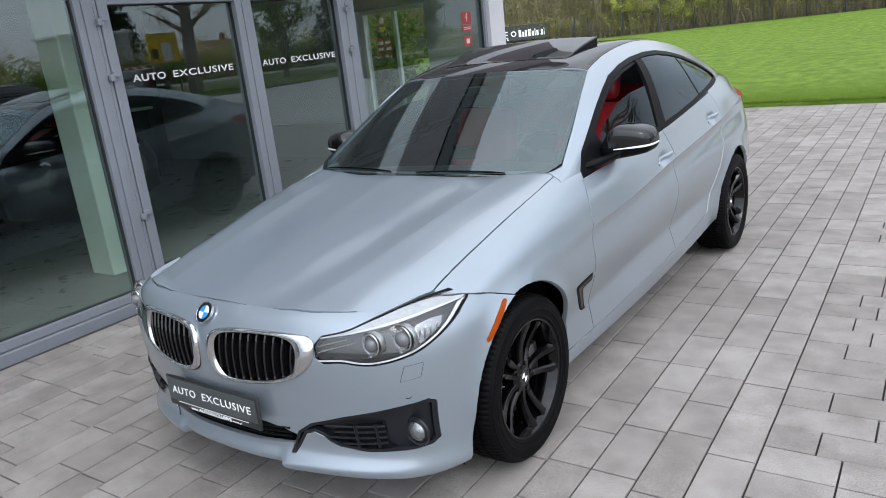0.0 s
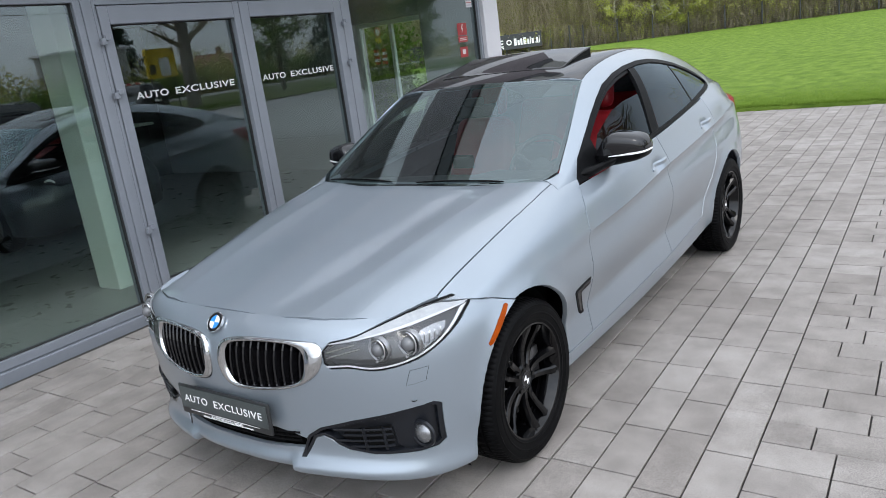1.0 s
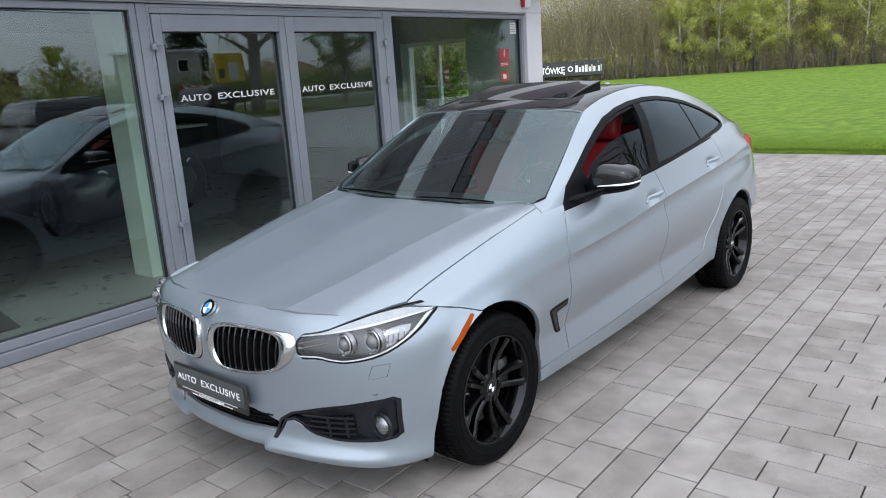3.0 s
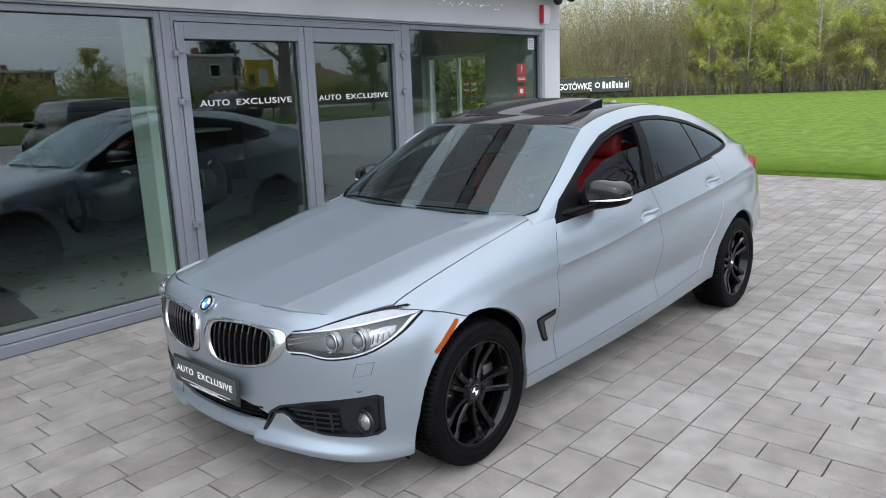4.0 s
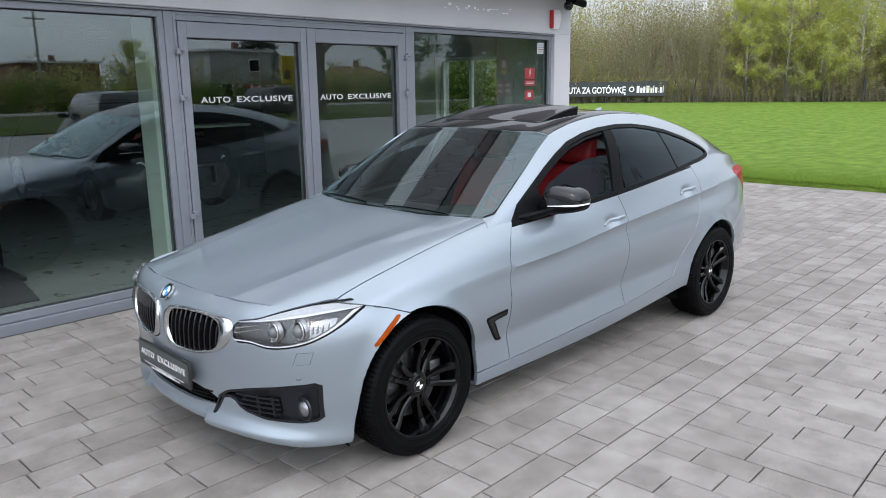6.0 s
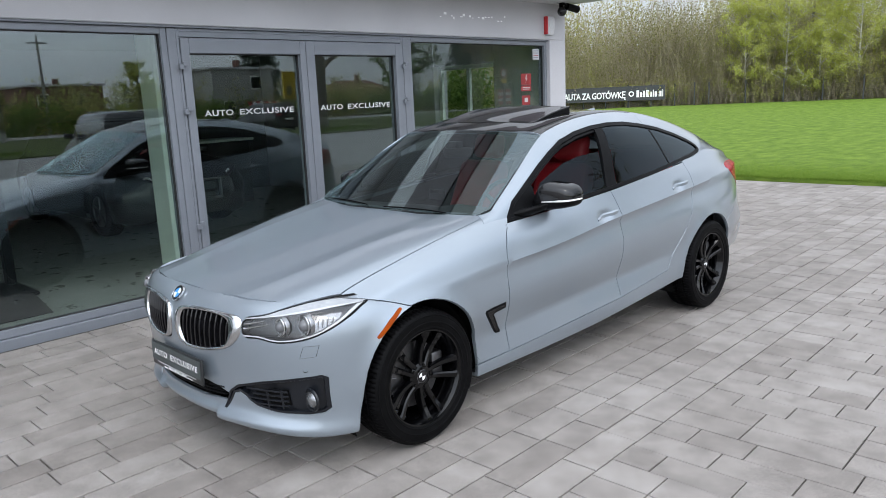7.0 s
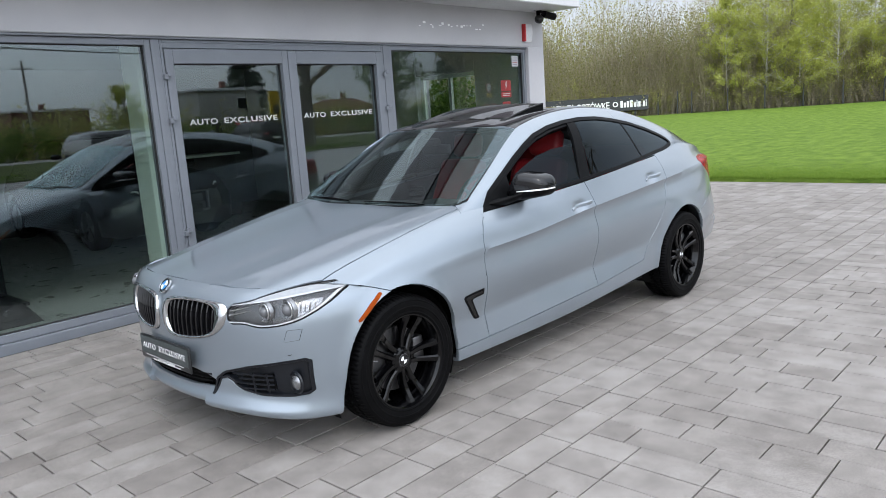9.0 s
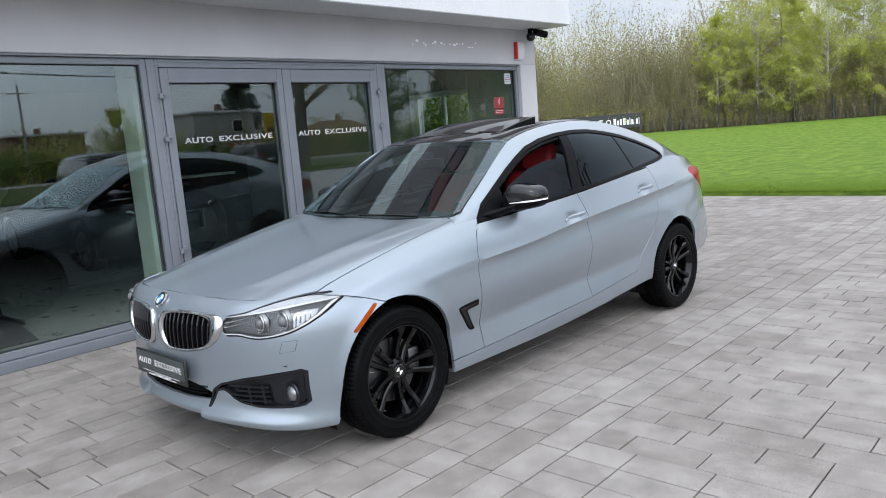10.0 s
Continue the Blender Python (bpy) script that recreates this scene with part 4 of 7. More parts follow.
def nose_patch(poly, d=0.0, hole=None, fine=0.08):
    xs, zs = [p[0] for p in poly], [p[1] for p in poly]
    near = [(k, v) for k, v, p in NOSE_GRID if min(xs) - 0.05 < p[0] < max(xs) + 0.05 and min(zs) - 0.03 < p[2] < max(zs) + 0.03]
    k0, k1 = max(0, min(k for k, v in near) - 0.25), min(9, max(k for k, v in near) + 0.25)
    v0, v1 = max(0.8, min(v for k, v in near) - 0.25), min(10.8, max(v for k, v in near) + 0.25)
    bm = trim(nose_sheet(v0, v1, k0, k1, fine, fine), poly, "front")
    if hole:
        trim(bm, hole, "front", False)
    return push(bm, d)


def both(name, make, material, parent_pair, label="", smooth=40):
    a = part(name, make(), material, parent_pair[0], label, smooth, recalc=False)
    b = part(name, flip_x(make()), material, parent_pair[1], label, smooth, recalc=False)
    return a, b


CARS = (car, car)

# headlamps
def lamp_back():
    bm = nose_patch(resize(HEADLIGHT, 0.002), -0.045)
    return shell(bm, 0.0, -0.044, 0)


lamp = both("headlight", lamp_back, M["lamp_dark"], CARS, "clear headlamp with two ring lights and a white brow")
both("lamp_cover", lambda: nose_patch(resize(HEADLIGHT, 0.0035), -0.002), M["lens"], lamp, "clear lamp cover")
both("lamp_seal", lambda: shell(nose_patch(HEADLIGHT, -0.002, resize(HEADLIGHT, 0.0036)), 0, 0.01, 0), M["black_plastic"], lamp)
BROW_TOP = [(0.50, 0.7185), (0.583, 0.7325), (0.640, 0.7552), (0.70, 0.7750), (0.742, 0.7768), (0.799, 0.755)]
BROW_LOW = [(0.50, 0.7150), (0.574, 0.7235), (0.655, 0.7335), (0.734, 0.7445), (0.770, 0.750), (0.800, 0.751)]
BROW_MID = [(a[0] * 0.25 + b[0] * 0.75, a[1] * 0.25 + b[1] * 0.75) for a, b in zip(BROW_TOP, BROW_LOW)]
CHIN_TOP = [(0.496, 0.6455), (0.578, 0.6475), (0.620, 0.6365), (0.662, 0.6310), (0.720, 0.6370), (0.768, 0.6510), (0.797, 0.6740), (0.8105, 0.700), (0.8105, 0.724), (0.800, 0.747)]
CHIN_LOW = [(0.496, 0.6395), (0.578, 0.6415), (0.619, 0.6305), (0.662, 0.6250), (0.721, 0.6310), (0.771, 0.6455), (0.801, 0.6700), (0.8160, 0.698), (0.8155, 0.724), (0.803, 0.750)]


def lamp_strips():
    both("brow_light", lambda: ribbon(BROW_TOP, BROW_MID, 0.010, 0.002), M["lamp_brow"], lamp, "frosted pale panel along the top")
    both("brow_edge", lambda: ribbon(BROW_MID, BROW_LOW, 0.014, 0.003), M["lamp_white"], lamp, "white light strip under the frosted panel")
    both("chin_light", lambda: ribbon(CHIN_TOP, CHIN_LOW, 0.011, 0.002), M["lamp_white"], lamp, "thin white light line along the bottom")


INDICATOR = [(0.758, 0.729), (0.778, 0.738), (0.796, 0.734), (0.806, 0.712), (0.803, 0.690), (0.790, 0.670), (0.770, 0.660), (0.764, 0.69)]
both("indicator", lambda: shell(nose_patch(INDICATOR, -0.022), 0, 0.02, 0.001), M["lamp_facet"], lamp, "silver faceted indicator reflector")
for i in range(4):
    x = 0.772 + 0.009 * i
    def rib(x=x):
        bm = bmesh.new()
        for z in (0.695,):
            p, no = nose_at(x, z + 0.1 * (x - 0.75))
            cuboid(bm, -0.0022, 0.0022, -0.003, 0.003, -0.024, 0.024, Matrix.Translation(p - no * 0.021) @ Matrix.Rotation(radians(12), 4, "Y"), 0.0015)
        return bm
    both("reflector_rib", rib, M["chrome"], lamp)


def ring(p, no, r, tubr, n=32, flat=1.0):
    bm = bmesh.new()
    lathe(bm, [(r - tubr, 0), (r - tubr * 0.7, -tubr), (r, -tubr * 1.3), (r + tubr * 0.7, -tubr), (r + tubr, 0)], n, "Z")
    for v in bm.verts:
        v.co.y *= flat
    bmesh.ops.transform(bm, matrix=Matrix.Translation(p) @ (-no).to_track_quat("Z", "Y").to_matrix().to_4x4(), verts=bm.verts)
    return bm


for x, z, r in ((0.662, 0.690, 0.033), (0.739, 0.694, 0.037)):
    def ring_bm(x=x, z=z, r=r):
        p, no = nose_at(x, z)
        return ring(p - no * 0.030, (no + Vector((0, -0.35, 0))).normalized(), r * 0.90, 0.0030, 40, 1.2)
    both("ring_light", ring_bm, M["lamp_silver"], lamp, "pale ring light")
    def ball_bm(x=x, z=z, r=r):
        p, no = nose_at(x, z)
        bm = bmesh.new()
        bmesh.ops.create_uvsphere(bm, u_segments=24, v_segments=14, radius=r * 0.72)
        bmesh.ops.transform(bm, matrix=Matrix.Translation(p - no * 0.052), verts=bm.verts)
        return bm
    both("projector_lens", ball_bm, M["lamp_lens"], lamp, "dark projector lens")
    def bowl_bm(x=x, z=z, r=r):
        p, no = nose_at(x, z)
        n2 = (no + Vector((0, -0.35, 0))).normalized()
        bm = bmesh.new()
        lathe(bm, [(r * 0.80, 0.016), (r * 0.95, 0.008), (r * 1.12, 0.003), (r * 1.28, 0.0), (r * 1.34, 0.004), (r * 1.34, 0.02)], 40, "Z")
        bmesh.ops.transform(bm, matrix=Matrix.Translation(p - no * 0.037) @ (-n2).to_track_quat("Z", "Y").to_matrix().to_4x4(), verts=bm.verts)
        return bm
    both("reflector_bowl", bowl_bm, M["lamp_facet"], lamp, "grey reflector round the lens")
    def foot_bm(x=x, z=z, r=r):
        p, no = nose_at(x, z - r - 0.004)
        bm = bmesh.new()
        cuboid(bm, -0.007, 0.007, -0.006, 0.006, -0.004, 0.004, Matrix.Translation(p - no * 0.022), 0.002)
        return bm
    both("ring_foot", foot_bm, M["lamp_facet"], lamp)
for i in range(2):
    def fin(i=i):
        bm = bmesh.new()
        z = 0.691 - 0.019 * i
        p0, n0 = nose_at(0.498, z)
        p1, n1 = nose_at(0.588 + 0.02 * i, z + 0.020 + 0.006 * i)
        tube(bm, p0 - n0 * 0.016, p1 - n1 * 0.016, 0.0034, 0.0012, 6)
        return bm
    both("chrome_fin", fin, M["chrome"], lamp)

# kidney grilles
def star(poly, c, n):
    """Points of an outline met by n rays from c, closer together at the ends of a long shape."""
    out = []
    for i in range(n):
        t = 2 * math.pi * i / n
        d = Vector((2.2 * math.cos(t), math.sin(t)))
        best = None
        for a, b in zip(poly, poly[1:] + poly[:1]):
            a, e = Vector(a) - c, Vector(b) - Vector(a)
            den = d.x * e.y - d.y * e.x
            if abs(den) < 1e-12:
                continue
            k, u = (a.x * e.y - a.y * e.x) / den, (a.x * d.y - a.y * d.x) / den
            if k > 0 and -1e-6 <= u <= 1 + 1e-6 and (best is None or k > best):
                best = k
        out.append(c + d * best)
    return out


def kidney_rim():
    """A rounded chrome ring between the two outlines."""
    c = Vector((0.24, 0.64))
    n = 120
    outer, inner = star(chaikin(resize(KIDNEY, -0.003), 2), c, n), star(chaikin(KIDNEY_IN, 2), c, n)
    bm = bmesh.new()
    rows = []
    for u, lift in ((0.0, -0.012), (0.0, 0.002), (0.06, 0.008), (0.2, 0.0125), (0.4, 0.0145), (0.6, 0.0135), (0.8, 0.010), (0.94, 0.005), (1.0, -0.003), (1.0, -0.045)):
        row = []
        for p, q in zip(outer, inner):
            w = p.lerp(q, u)
            loc, no = nose_at(w.x, w.y)
            row.append(loc + Vector((0.45 * w.x, -1.0, 0.25)).normalized() * lift)
        for _ in range(2):
            row = [row[i - 1] * 0.25 + row[i] * 0.5 + row[(i + 1) % n] * 0.25 for i in range(n)]
        rows.append([bm.verts.new(p) for p in row])
    for a, b in zip(rows, rows[1:]):
        for i in range(n):
            bm.faces.new((a[i], a[(i + 1) % n], b[(i + 1) % n], b[i]))
    bmesh.ops.recalc_face_normals(bm, faces=bm.faces)
    return bm


def along(line, n):
    """n points at even steps along an open line."""
    pts = [Vector(p) for p in line]
    run = [0.0]
    for a, b in zip(pts, pts[1:]):
        run.append(run[-1] + (b - a).length)
    out = []
    for i in range(n):
        s = run[-1] * i / (n - 1)
        j = max(k for k in range(len(run) - 1) if run[k] <= s + 1e-9)
        out.append(pts[j].lerp(pts[j + 1], min(1.0, (s - run[j]) / (run[j + 1] - run[j]))))
    for _ in range(3):
        out = [out[0]] + [out[k - 1] * 0.25 + out[k] * 0.5 + out[k + 1] * 0.25 for k in range(1, n - 1)] + [out[-1]]
    return out


def ribbon(top, low, depth, bulge=0.003, wall=0.015, n=48):
    """A smooth strip between two lines (x, z) that follows the nose."""
    bm = bmesh.new()
    ta, lo = along(top, n), along(low, n)
    rows = []
    for u, lift in ((0.0, -wall), (0.0, 0.0), (0.2, bulge * 0.7), (0.5, bulge), (0.8, bulge * 0.7), (1.0, 0.0), (1.0, -wall)):
        row = []
        for p, q in zip(ta, lo):
            w = p.lerp(q, u)
            loc, no = nose_at(w.x, w.y)
            row.append(loc + no * (lift - depth))
        for _ in range(2):
            row = [row[0]] + [row[k - 1] * 0.25 + row[k] * 0.5 + row[k + 1] * 0.25 for k in range(1, n - 1)] + [row[-1]]
        rows.append([bm.verts.new(p) for p in row])
    for a, b in zip(rows, rows[1:]):
        for k in range(n - 1):
            bm.faces.new((a[k], a[k + 1], b[k + 1], b[k]))
    bmesh.ops.recalc_face_normals(bm, faces=bm.faces)
    return bm


grille = both("kidney_grille", kidney_rim, M["chrome"], CARS, "chrome-rimmed grille with black upright slats", 50)
lamp_strips()
both("grille_backing", lambda: shell(nose_patch(resize(KIDNEY_IN, -0.012), -0.075), 0, -0.06, 0), M["underbody"], grille)
for i in range(10):
    x = 0.082 + i * 0.0345
    def slat(x=x):
        zs = [z / 1000 for z in range(545, 731, 4) if inside((x, z / 1000), resize(KIDNEY_IN, -0.006))]
        z0, z1 = zs[0], zs[-1]
        bm = bmesh.new()
        rows = []
        for z in steps(z0, z1, 0.02):
            u = (z - z0) / (z1 - z0)
            p, no = nose_at(x + 0.010 * (u - 0.5), z)
            bow = -0.006 + 0.012 * math.sin(math.pi * min(1, u * 1.05))
            f = p + no * bow
            rows.append([bm.verts.new(f + Vector((dx, dy, 0))) for dx, dy in ((-0.003, 0.07), (-0.0045, 0.004), (0, 0), (0.0045, 0.004), (0.003, 0.07))])
        for a, b in zip(rows, rows[1:]):
            for k in range(4):
                bm.faces.new((a[k], a[k + 1], b[k + 1], b[k]))
        bm.faces.new(rows[0])
        bm.faces.new(rows[-1][::-1])
        return bm
    both("slat", slat, M["black_gloss"], grille)

# round badge: plain coloured quarters in a dark ring
def badge(parent, m, r, ring_mat):
    b = part("badge", box(-0.001, 0.001, -0.001, 0.001, -0.001, 0.001), M["chrome"], parent, "round blue and white badge", 30, m)
    bm = bmesh.new()
    lathe(bm, [(r * 0.62, 0.0045), (r * 0.9, 0.0045), (r * 0.92, 0.006), (r, 0.005), (r * 1.0, -0.004)], 40, "Z")
    bm.faces.new([v for v in bm.verts][:40])
    part("badge_ring", bm, ring_mat, b)
    for q in range(4):
        bm = bmesh.new()
        c = bm.verts.new((0, 0, 0.0056))
        vs = [bm.verts.new((r * 0.62 * math.cos(radians(90 * q + 9 * i)), r * 0.62 * math.sin(radians(90 * q + 9 * i)), 0.0056)) for i in range(11)]
        for u, v in zip(vs, vs[1:]):
            bm.faces.new((c, u, v))
        part("badge_quarter", bm, M["white"] if q % 2 == 0 else (M["blue"] if ring_mat is M["chrome"] else M["black_gloss"]), b, "", 0)
    bm = bmesh.new()
    lathe(bm, [(r * 0.64, 0.0053), (r * 0.88, 0.0053)], 40, "Z")
    part("badge_band", bm, M["black_gloss"], b)
    return b


p, no = Vector((0.0, -0.770, 0.763)), Vector((0.0, -0.76, 0.65)).normalized()
badge(car, Matrix.Translation(p + no * 0.007) @ no.to_track_quat("Z", "Y").to_matrix().to_4x4(), 0.041, M["chrome"])

# number-plate holder with the dealer's plate
PL = Matrix.Translation((0.0, -0.828, 0.437)) @ Matrix.Rotation(radians(90 - 1), 4, "X")
plate = part("plate_holder", box(-0.262, 0.262, -0.063, 0.063, -0.012, 0.0, bevel=0.006, seg=2), M["plate_black"], car, "black plate holder with a dealer plate", 35, PL)
part("plate", box(-0.252, 0.252, -0.034, 0.055, 0.0005, 0.0035, bevel=0.0015), M["plate_green"], plate, "dark plate with white lettering")
part("plate_bar", box(-0.20, 0.20, -0.0415, -0.040, 0.0005, 0.0025), M["white"], plate, "", 0)
for word, x0, x1 in (("AUTO", -0.225, -0.085), ("EXCLUSIVE", -0.045, 0.225)):
    bm = fit_text(text_mesh(word, 0.05, 0.0006, 0, 1.12, 0.0), x1 - x0, 0.029)
    bmesh.ops.transform(bm, matrix=Matrix.Translation((x0, -0.004, 0.0042)), verts=bm.verts)
    part("lettering", bm, M["white"], plate, "white lettering", 0)
for word, x0, x1, h in (("AUTOEXCLUSIVE", -0.085, 0.105, 0.014), ("www.", -0.13, -0.088, 0.008), (".com.pl", 0.108, 0.16, 0.009)):
    bm = fit_text(text_mesh(word, 0.02, 0.0005, 0, 1.0, 0.0006), x1 - x0, h)
    bmesh.ops.transform(bm, matrix=Matrix.Translation((x0, -0.0595, 0.0012)), verts=bm.verts)
    part("lettering", bm, M["white"], plate, "", 0)
part("plate_bracket", box(-0.20, 0.20, -0.815, -0.74, 0.40, 0.47), M["black_plastic"], car)

# air intakes with fog lamps
def fog_rim():
    return shell(nose_patch(FOG_PANEL, -0.001, resize(FOG_PANEL, 0.009)), 0, 0.03, 0.002)


intake = both("air_intake", fog_rim, M["trim_satin"], CARS, "black air intake with a round fog lamp")
both("intake_back", lambda: shell(nose_patch(resize(FOG_PANEL, -0.001), -0.034), 0, -0.03, 0), M["trim_satin"], intake)
both("intake_plate", lambda: shell(nose_patch([(0.665, 0.455), (0.775, 0.462), (0.789, 0.45), (0.782, 0.312), (0.768, 0.299), (0.69, 0.300), (0.672, 0.32), (0.668, 0.40), (0.60, 0.425)], -0.018), 0, 0.02, 0.004), M["trim_satin"], intake)
both("intake_hole", lambda: shell(nose_patch([(0.475, 0.345), (0.50, 0.372), (0.60, 0.385), (0.655, 0.385), (0.660, 0.315), (0.60, 0.305), (0.52, 0.320)], -0.030), 0, 0.005, 0), M["underbody"], intake)
for z, x0, x1 in ((0.325, 0.52, 0.665), (0.349, 0.47, 0.668), (0.372, 0.50, 0.668), (0.393, 0.47, 0.668)):
    def bar(z=z, x0=x0, x1=x1):
        bm = bmesh.new()
        pts = [nose_at(x, z) for x in steps(x0, x1, 0.03)]
        for (a, na), (b, nb) in zip(pts, pts[1:]):
            tube(bm, a - na * 0.026, b - nb * 0.026, 0.0045, n=6)
        return bm
    both("grille_bar", bar, M["trim_satin"], intake)
for x in (0.575, 0.64):
    def post(x=x):
        a, na = nose_at(x, 0.312)
        b, nb = nose_at(x, 0.40)
        bm = bmesh.new()
        tube(bm, a - na * 0.030, b - nb * 0.030, 0.006, n=6)
        return bm
    both("grille_bar", post, M["trim_satin"], intake)


def fog_lens():
    p, no = nose_at(0.748, 0.357)
    n2 = (no + Vector((0, -1.0, 0))).normalized()
    bm = bmesh.new()
    lathe(bm, [(0.0005, -0.020), (0.015, -0.019), (0.030, -0.012), (0.037, -0.004), (0.040, 0.004)], 28, "Z")
    bmesh.ops.transform(bm, matrix=Matrix.Translation(p - no * 0.010) @ (-n2).to_track_quat("Z", "Y").to_matrix().to_4x4(), verts=bm.verts)
    return bm


def fog_bezel():
    p, no = nose_at(0.748, 0.357)
    return ring(p - no * 0.010, (no + Vector((0, -1.0, 0))).normalized(), 0.045, 0.008)


fogs = both("fog_lamp", fog_bezel, M["trim_satin"], intake, "round clear fog lamp")
both("fog_lens", fog_lens, M["lamp_facet"], fogs, "silvery fog lamp lens")

# lower centre grille
low = part("lower_grille", mirror_half(shell(nose_patch([(-0.001, 0.40), (0.23, 0.394), (0.31, 0.37), (0.36, 0.345), (0.35, 0.306), (0.20, 0.296), (-0.001, 0.294)], -0.07), 0, -0.05, 0)), M["underbody"], car, "black lower air intake", 40, recalc=False)
for z in (0.335, 0.352, 0.370):
    bm = bmesh.new()
    pts = [nose_at(x, z) for x in steps(-0.33, 0.33, 0.06)]
    for (a, na), (b, nb) in zip(pts, pts[1:]):
        tube(bm, a - na * 0.04, b - nb * 0.04, 0.004, n=6)
    part("grille_bar", bm, M["black_plastic"], low)

# headlamp washers, parking sensors, side markers
both("washer_seam", lambda: nose_patch([(0.7442, 0.6048), (0.7869, 0.6059), (0.7779, 0.5562), (0.7302, 0.5512)], 0.0007), M["black_plastic"], CARS)
both("washer_cover", lambda: shell(nose_patch([(0.745, 0.604), (0.786, 0.605), (0.777, 0.557), (0.731, 0.552)], 0.0022), 0.0006, 0.0018, 0.0005), M["paint"], CARS)
for x, z in ((0.744, 0.493), (0.322, 0.376)):
    def sensor(x=x, z=z):
        p, no = nose_at(x, z)
        bm = bmesh.new()
        lathe(bm, [(0.0088, -0.002), (0.0088, 0.0006), (0.0100, 0.0006), (0.0100, -0.002)], 24, "Z")
        bmesh.ops.transform(bm, matrix=Matrix.Translation(p) @ no.to_track_quat("Z", "Y").to_matrix().to_4x4(), verts=bm.verts)
        if sum(f.normal.dot(no) for f in bm.faces if not f.normal_update()) < 0:
            bmesh.ops.reverse_faces(bm, faces=bm.faces)
        return bm
    both("parking_sensor", sensor, M["trim_satin"], CARS)
MARKER = [(-0.128, 0.688), (-0.138, 0.699), (-0.152, 0.697), (-0.215, 0.657), (-0.27, 0.613), (-0.291, 0.595), (-0.286, 0.580), (-0.268, 0.585), (-0.205, 0.632)]


def marker():
    return shell(push(trim(nose_sheet(4.5, 8.5, 6.4, 9, 0.08, 0.1), resize(MARKER, 0.0035), "side"), 0.003), 0, 0.006, 0.001)


both("side_marker", marker, M["amber"], CARS, "amber side marker lens")

# ---- glass, roof, mirrors, side details ----
def cab_patch(poly, view, i0, i1, y0, y1, d=0.0, hole=None, per=8):
    bm = trim(cabin_sheet(y0, y1, i0, i1, per, 0.03), poly, view)
    if hole:
        trim(bm, hole, view, False)
    return push(bm, d)


SCREEN_IN = [(-0.1, 0.514), (0.30, 0.529), (0.54, 0.565), (0.67, 0.614), (0.705, 0.668), (0.669, 0.88), (0.618, 1.10), (0.578, 1.25), (0.40, 1.232), (0.20, 1.219), (-0.1, 1.215)]


def screen_sheet():
    """The windscreen: a parabola across, through the centre line and the pillar's crest."""
    mid = curve([(0.45, 0.965), (0.65, 1.080), (0.94, 1.246), (1.2, 1.387), (1.4, 1.493)])
    side = curve([(0.45, 0.715, 0.913), (0.65, 0.705, 1.027), (0.94, 0.655, 1.194), (1.28, 0.592, 1.376), (1.4, 0.57, 1.437)])
    rows = []
    for y in steps(0.45, 1.4, 0.025):
        top, (xc, zc) = mid(y)[0], side(y)
        rows.append([(x, y, top - (top - zc) * (x / xc) ** 2) for x in [0.78 * i / 26 for i in range(27)]])
    return sheet(rows)


def screen_patch(poly, d=0.0, hole=None):
    bm = trim(screen_sheet(), [(x - (0.1 if x == 0 else 0), y) for x, y in poly], "top")
    if hole:
        trim(bm, hole, "top", False)
    return push(bm, d)


screen = part("windscreen", mirror_half(screen_patch(SCREEN)), M["windscreen"], car, "reflecting windscreen with a black border", 60, recalc=False)
screen.visible_shadow = False
part("screen_border", mirror_half(screen_patch(SCREEN, -0.004, SCREEN_IN)), M["black_plastic"], screen, "black printed border", 60, recalc=False)
part("mirror_pod", box(-0.05, 0.05, 1.12, 1.19, 1.30, 1.345, bevel=0.012, seg=2), M["interior_black"], car)
bm = bmesh.new()
cuboid(bm, -0.125, 0.125, 1.175, 1.205, 1.235, 1.305, bevel=0.014, seg=3)
part("inside_mirror", bm, M["interior_black"], car, "inside rear-view mirror")

# black glass roof with a tilted sliding panel
HATCH = [(-0.1, 1.44), (0.385, 1.455), (0.40, 1.48), (0.40, 1.84), (-0.1, 1.845)]
roof = part("roof_panel", shell(mirror_half(cab_patch([(x - (0.1 if x == 0 else 0), y) for x, y in ROOF_BLACK], "top", 8, 11, 1.2, 2.5, 0.0, HATCH)), 0.001), M["black_gloss"], car, "black glass roof panel with an opening", 60, recalc=False)


def tilt_panel():
    bm = cab_patch([(-0.1, 1.43), (0.39, 1.445), (0.408, 1.48), (0.408, 1.845), (-0.1, 1.85)], "top", 8, 11, 1.35, 1.95, 0.001)
    for v in bm.verts:
        v.co.z += 0.036 * max(0, (v.co.y - 1.44) / 0.40) + 0.001
    return bm


part("sunroof_panel", shell(mirror_half(tilt_panel()), 0.0, 0.006, 0.002), M["black_gloss"], car, "dark glass sunroof tilted open", 60, recalc=False)
for sx in (1, -1):
    bm = bmesh.new()
    a = []
    for y in steps(1.46, 1.85, 0.05):
        z = L_TOPMID(y)[1] + 0.004
        top = z - 0.012 + 0.036 * (y - 1.44) / 0.40
        a.append([bm.verts.new((sx * (0.392 + dx), y, zz)) for dx, zz in ((0, z - 0.03), (0, top), (0.012, top), (0.012, z - 0.03))])
    for p, q in zip(a, a[1:]):
        for k in range(4):
            bm.faces.new((p[k], p[(k + 1) % 4], q[(k + 1) % 4], q[k]))
    bm.faces.new(a[0])
    bm.faces.new(a[-1])
    part("sunroof_arm", bm, M["black_plastic"], car)
bm = bmesh.new()
fin_rows = []
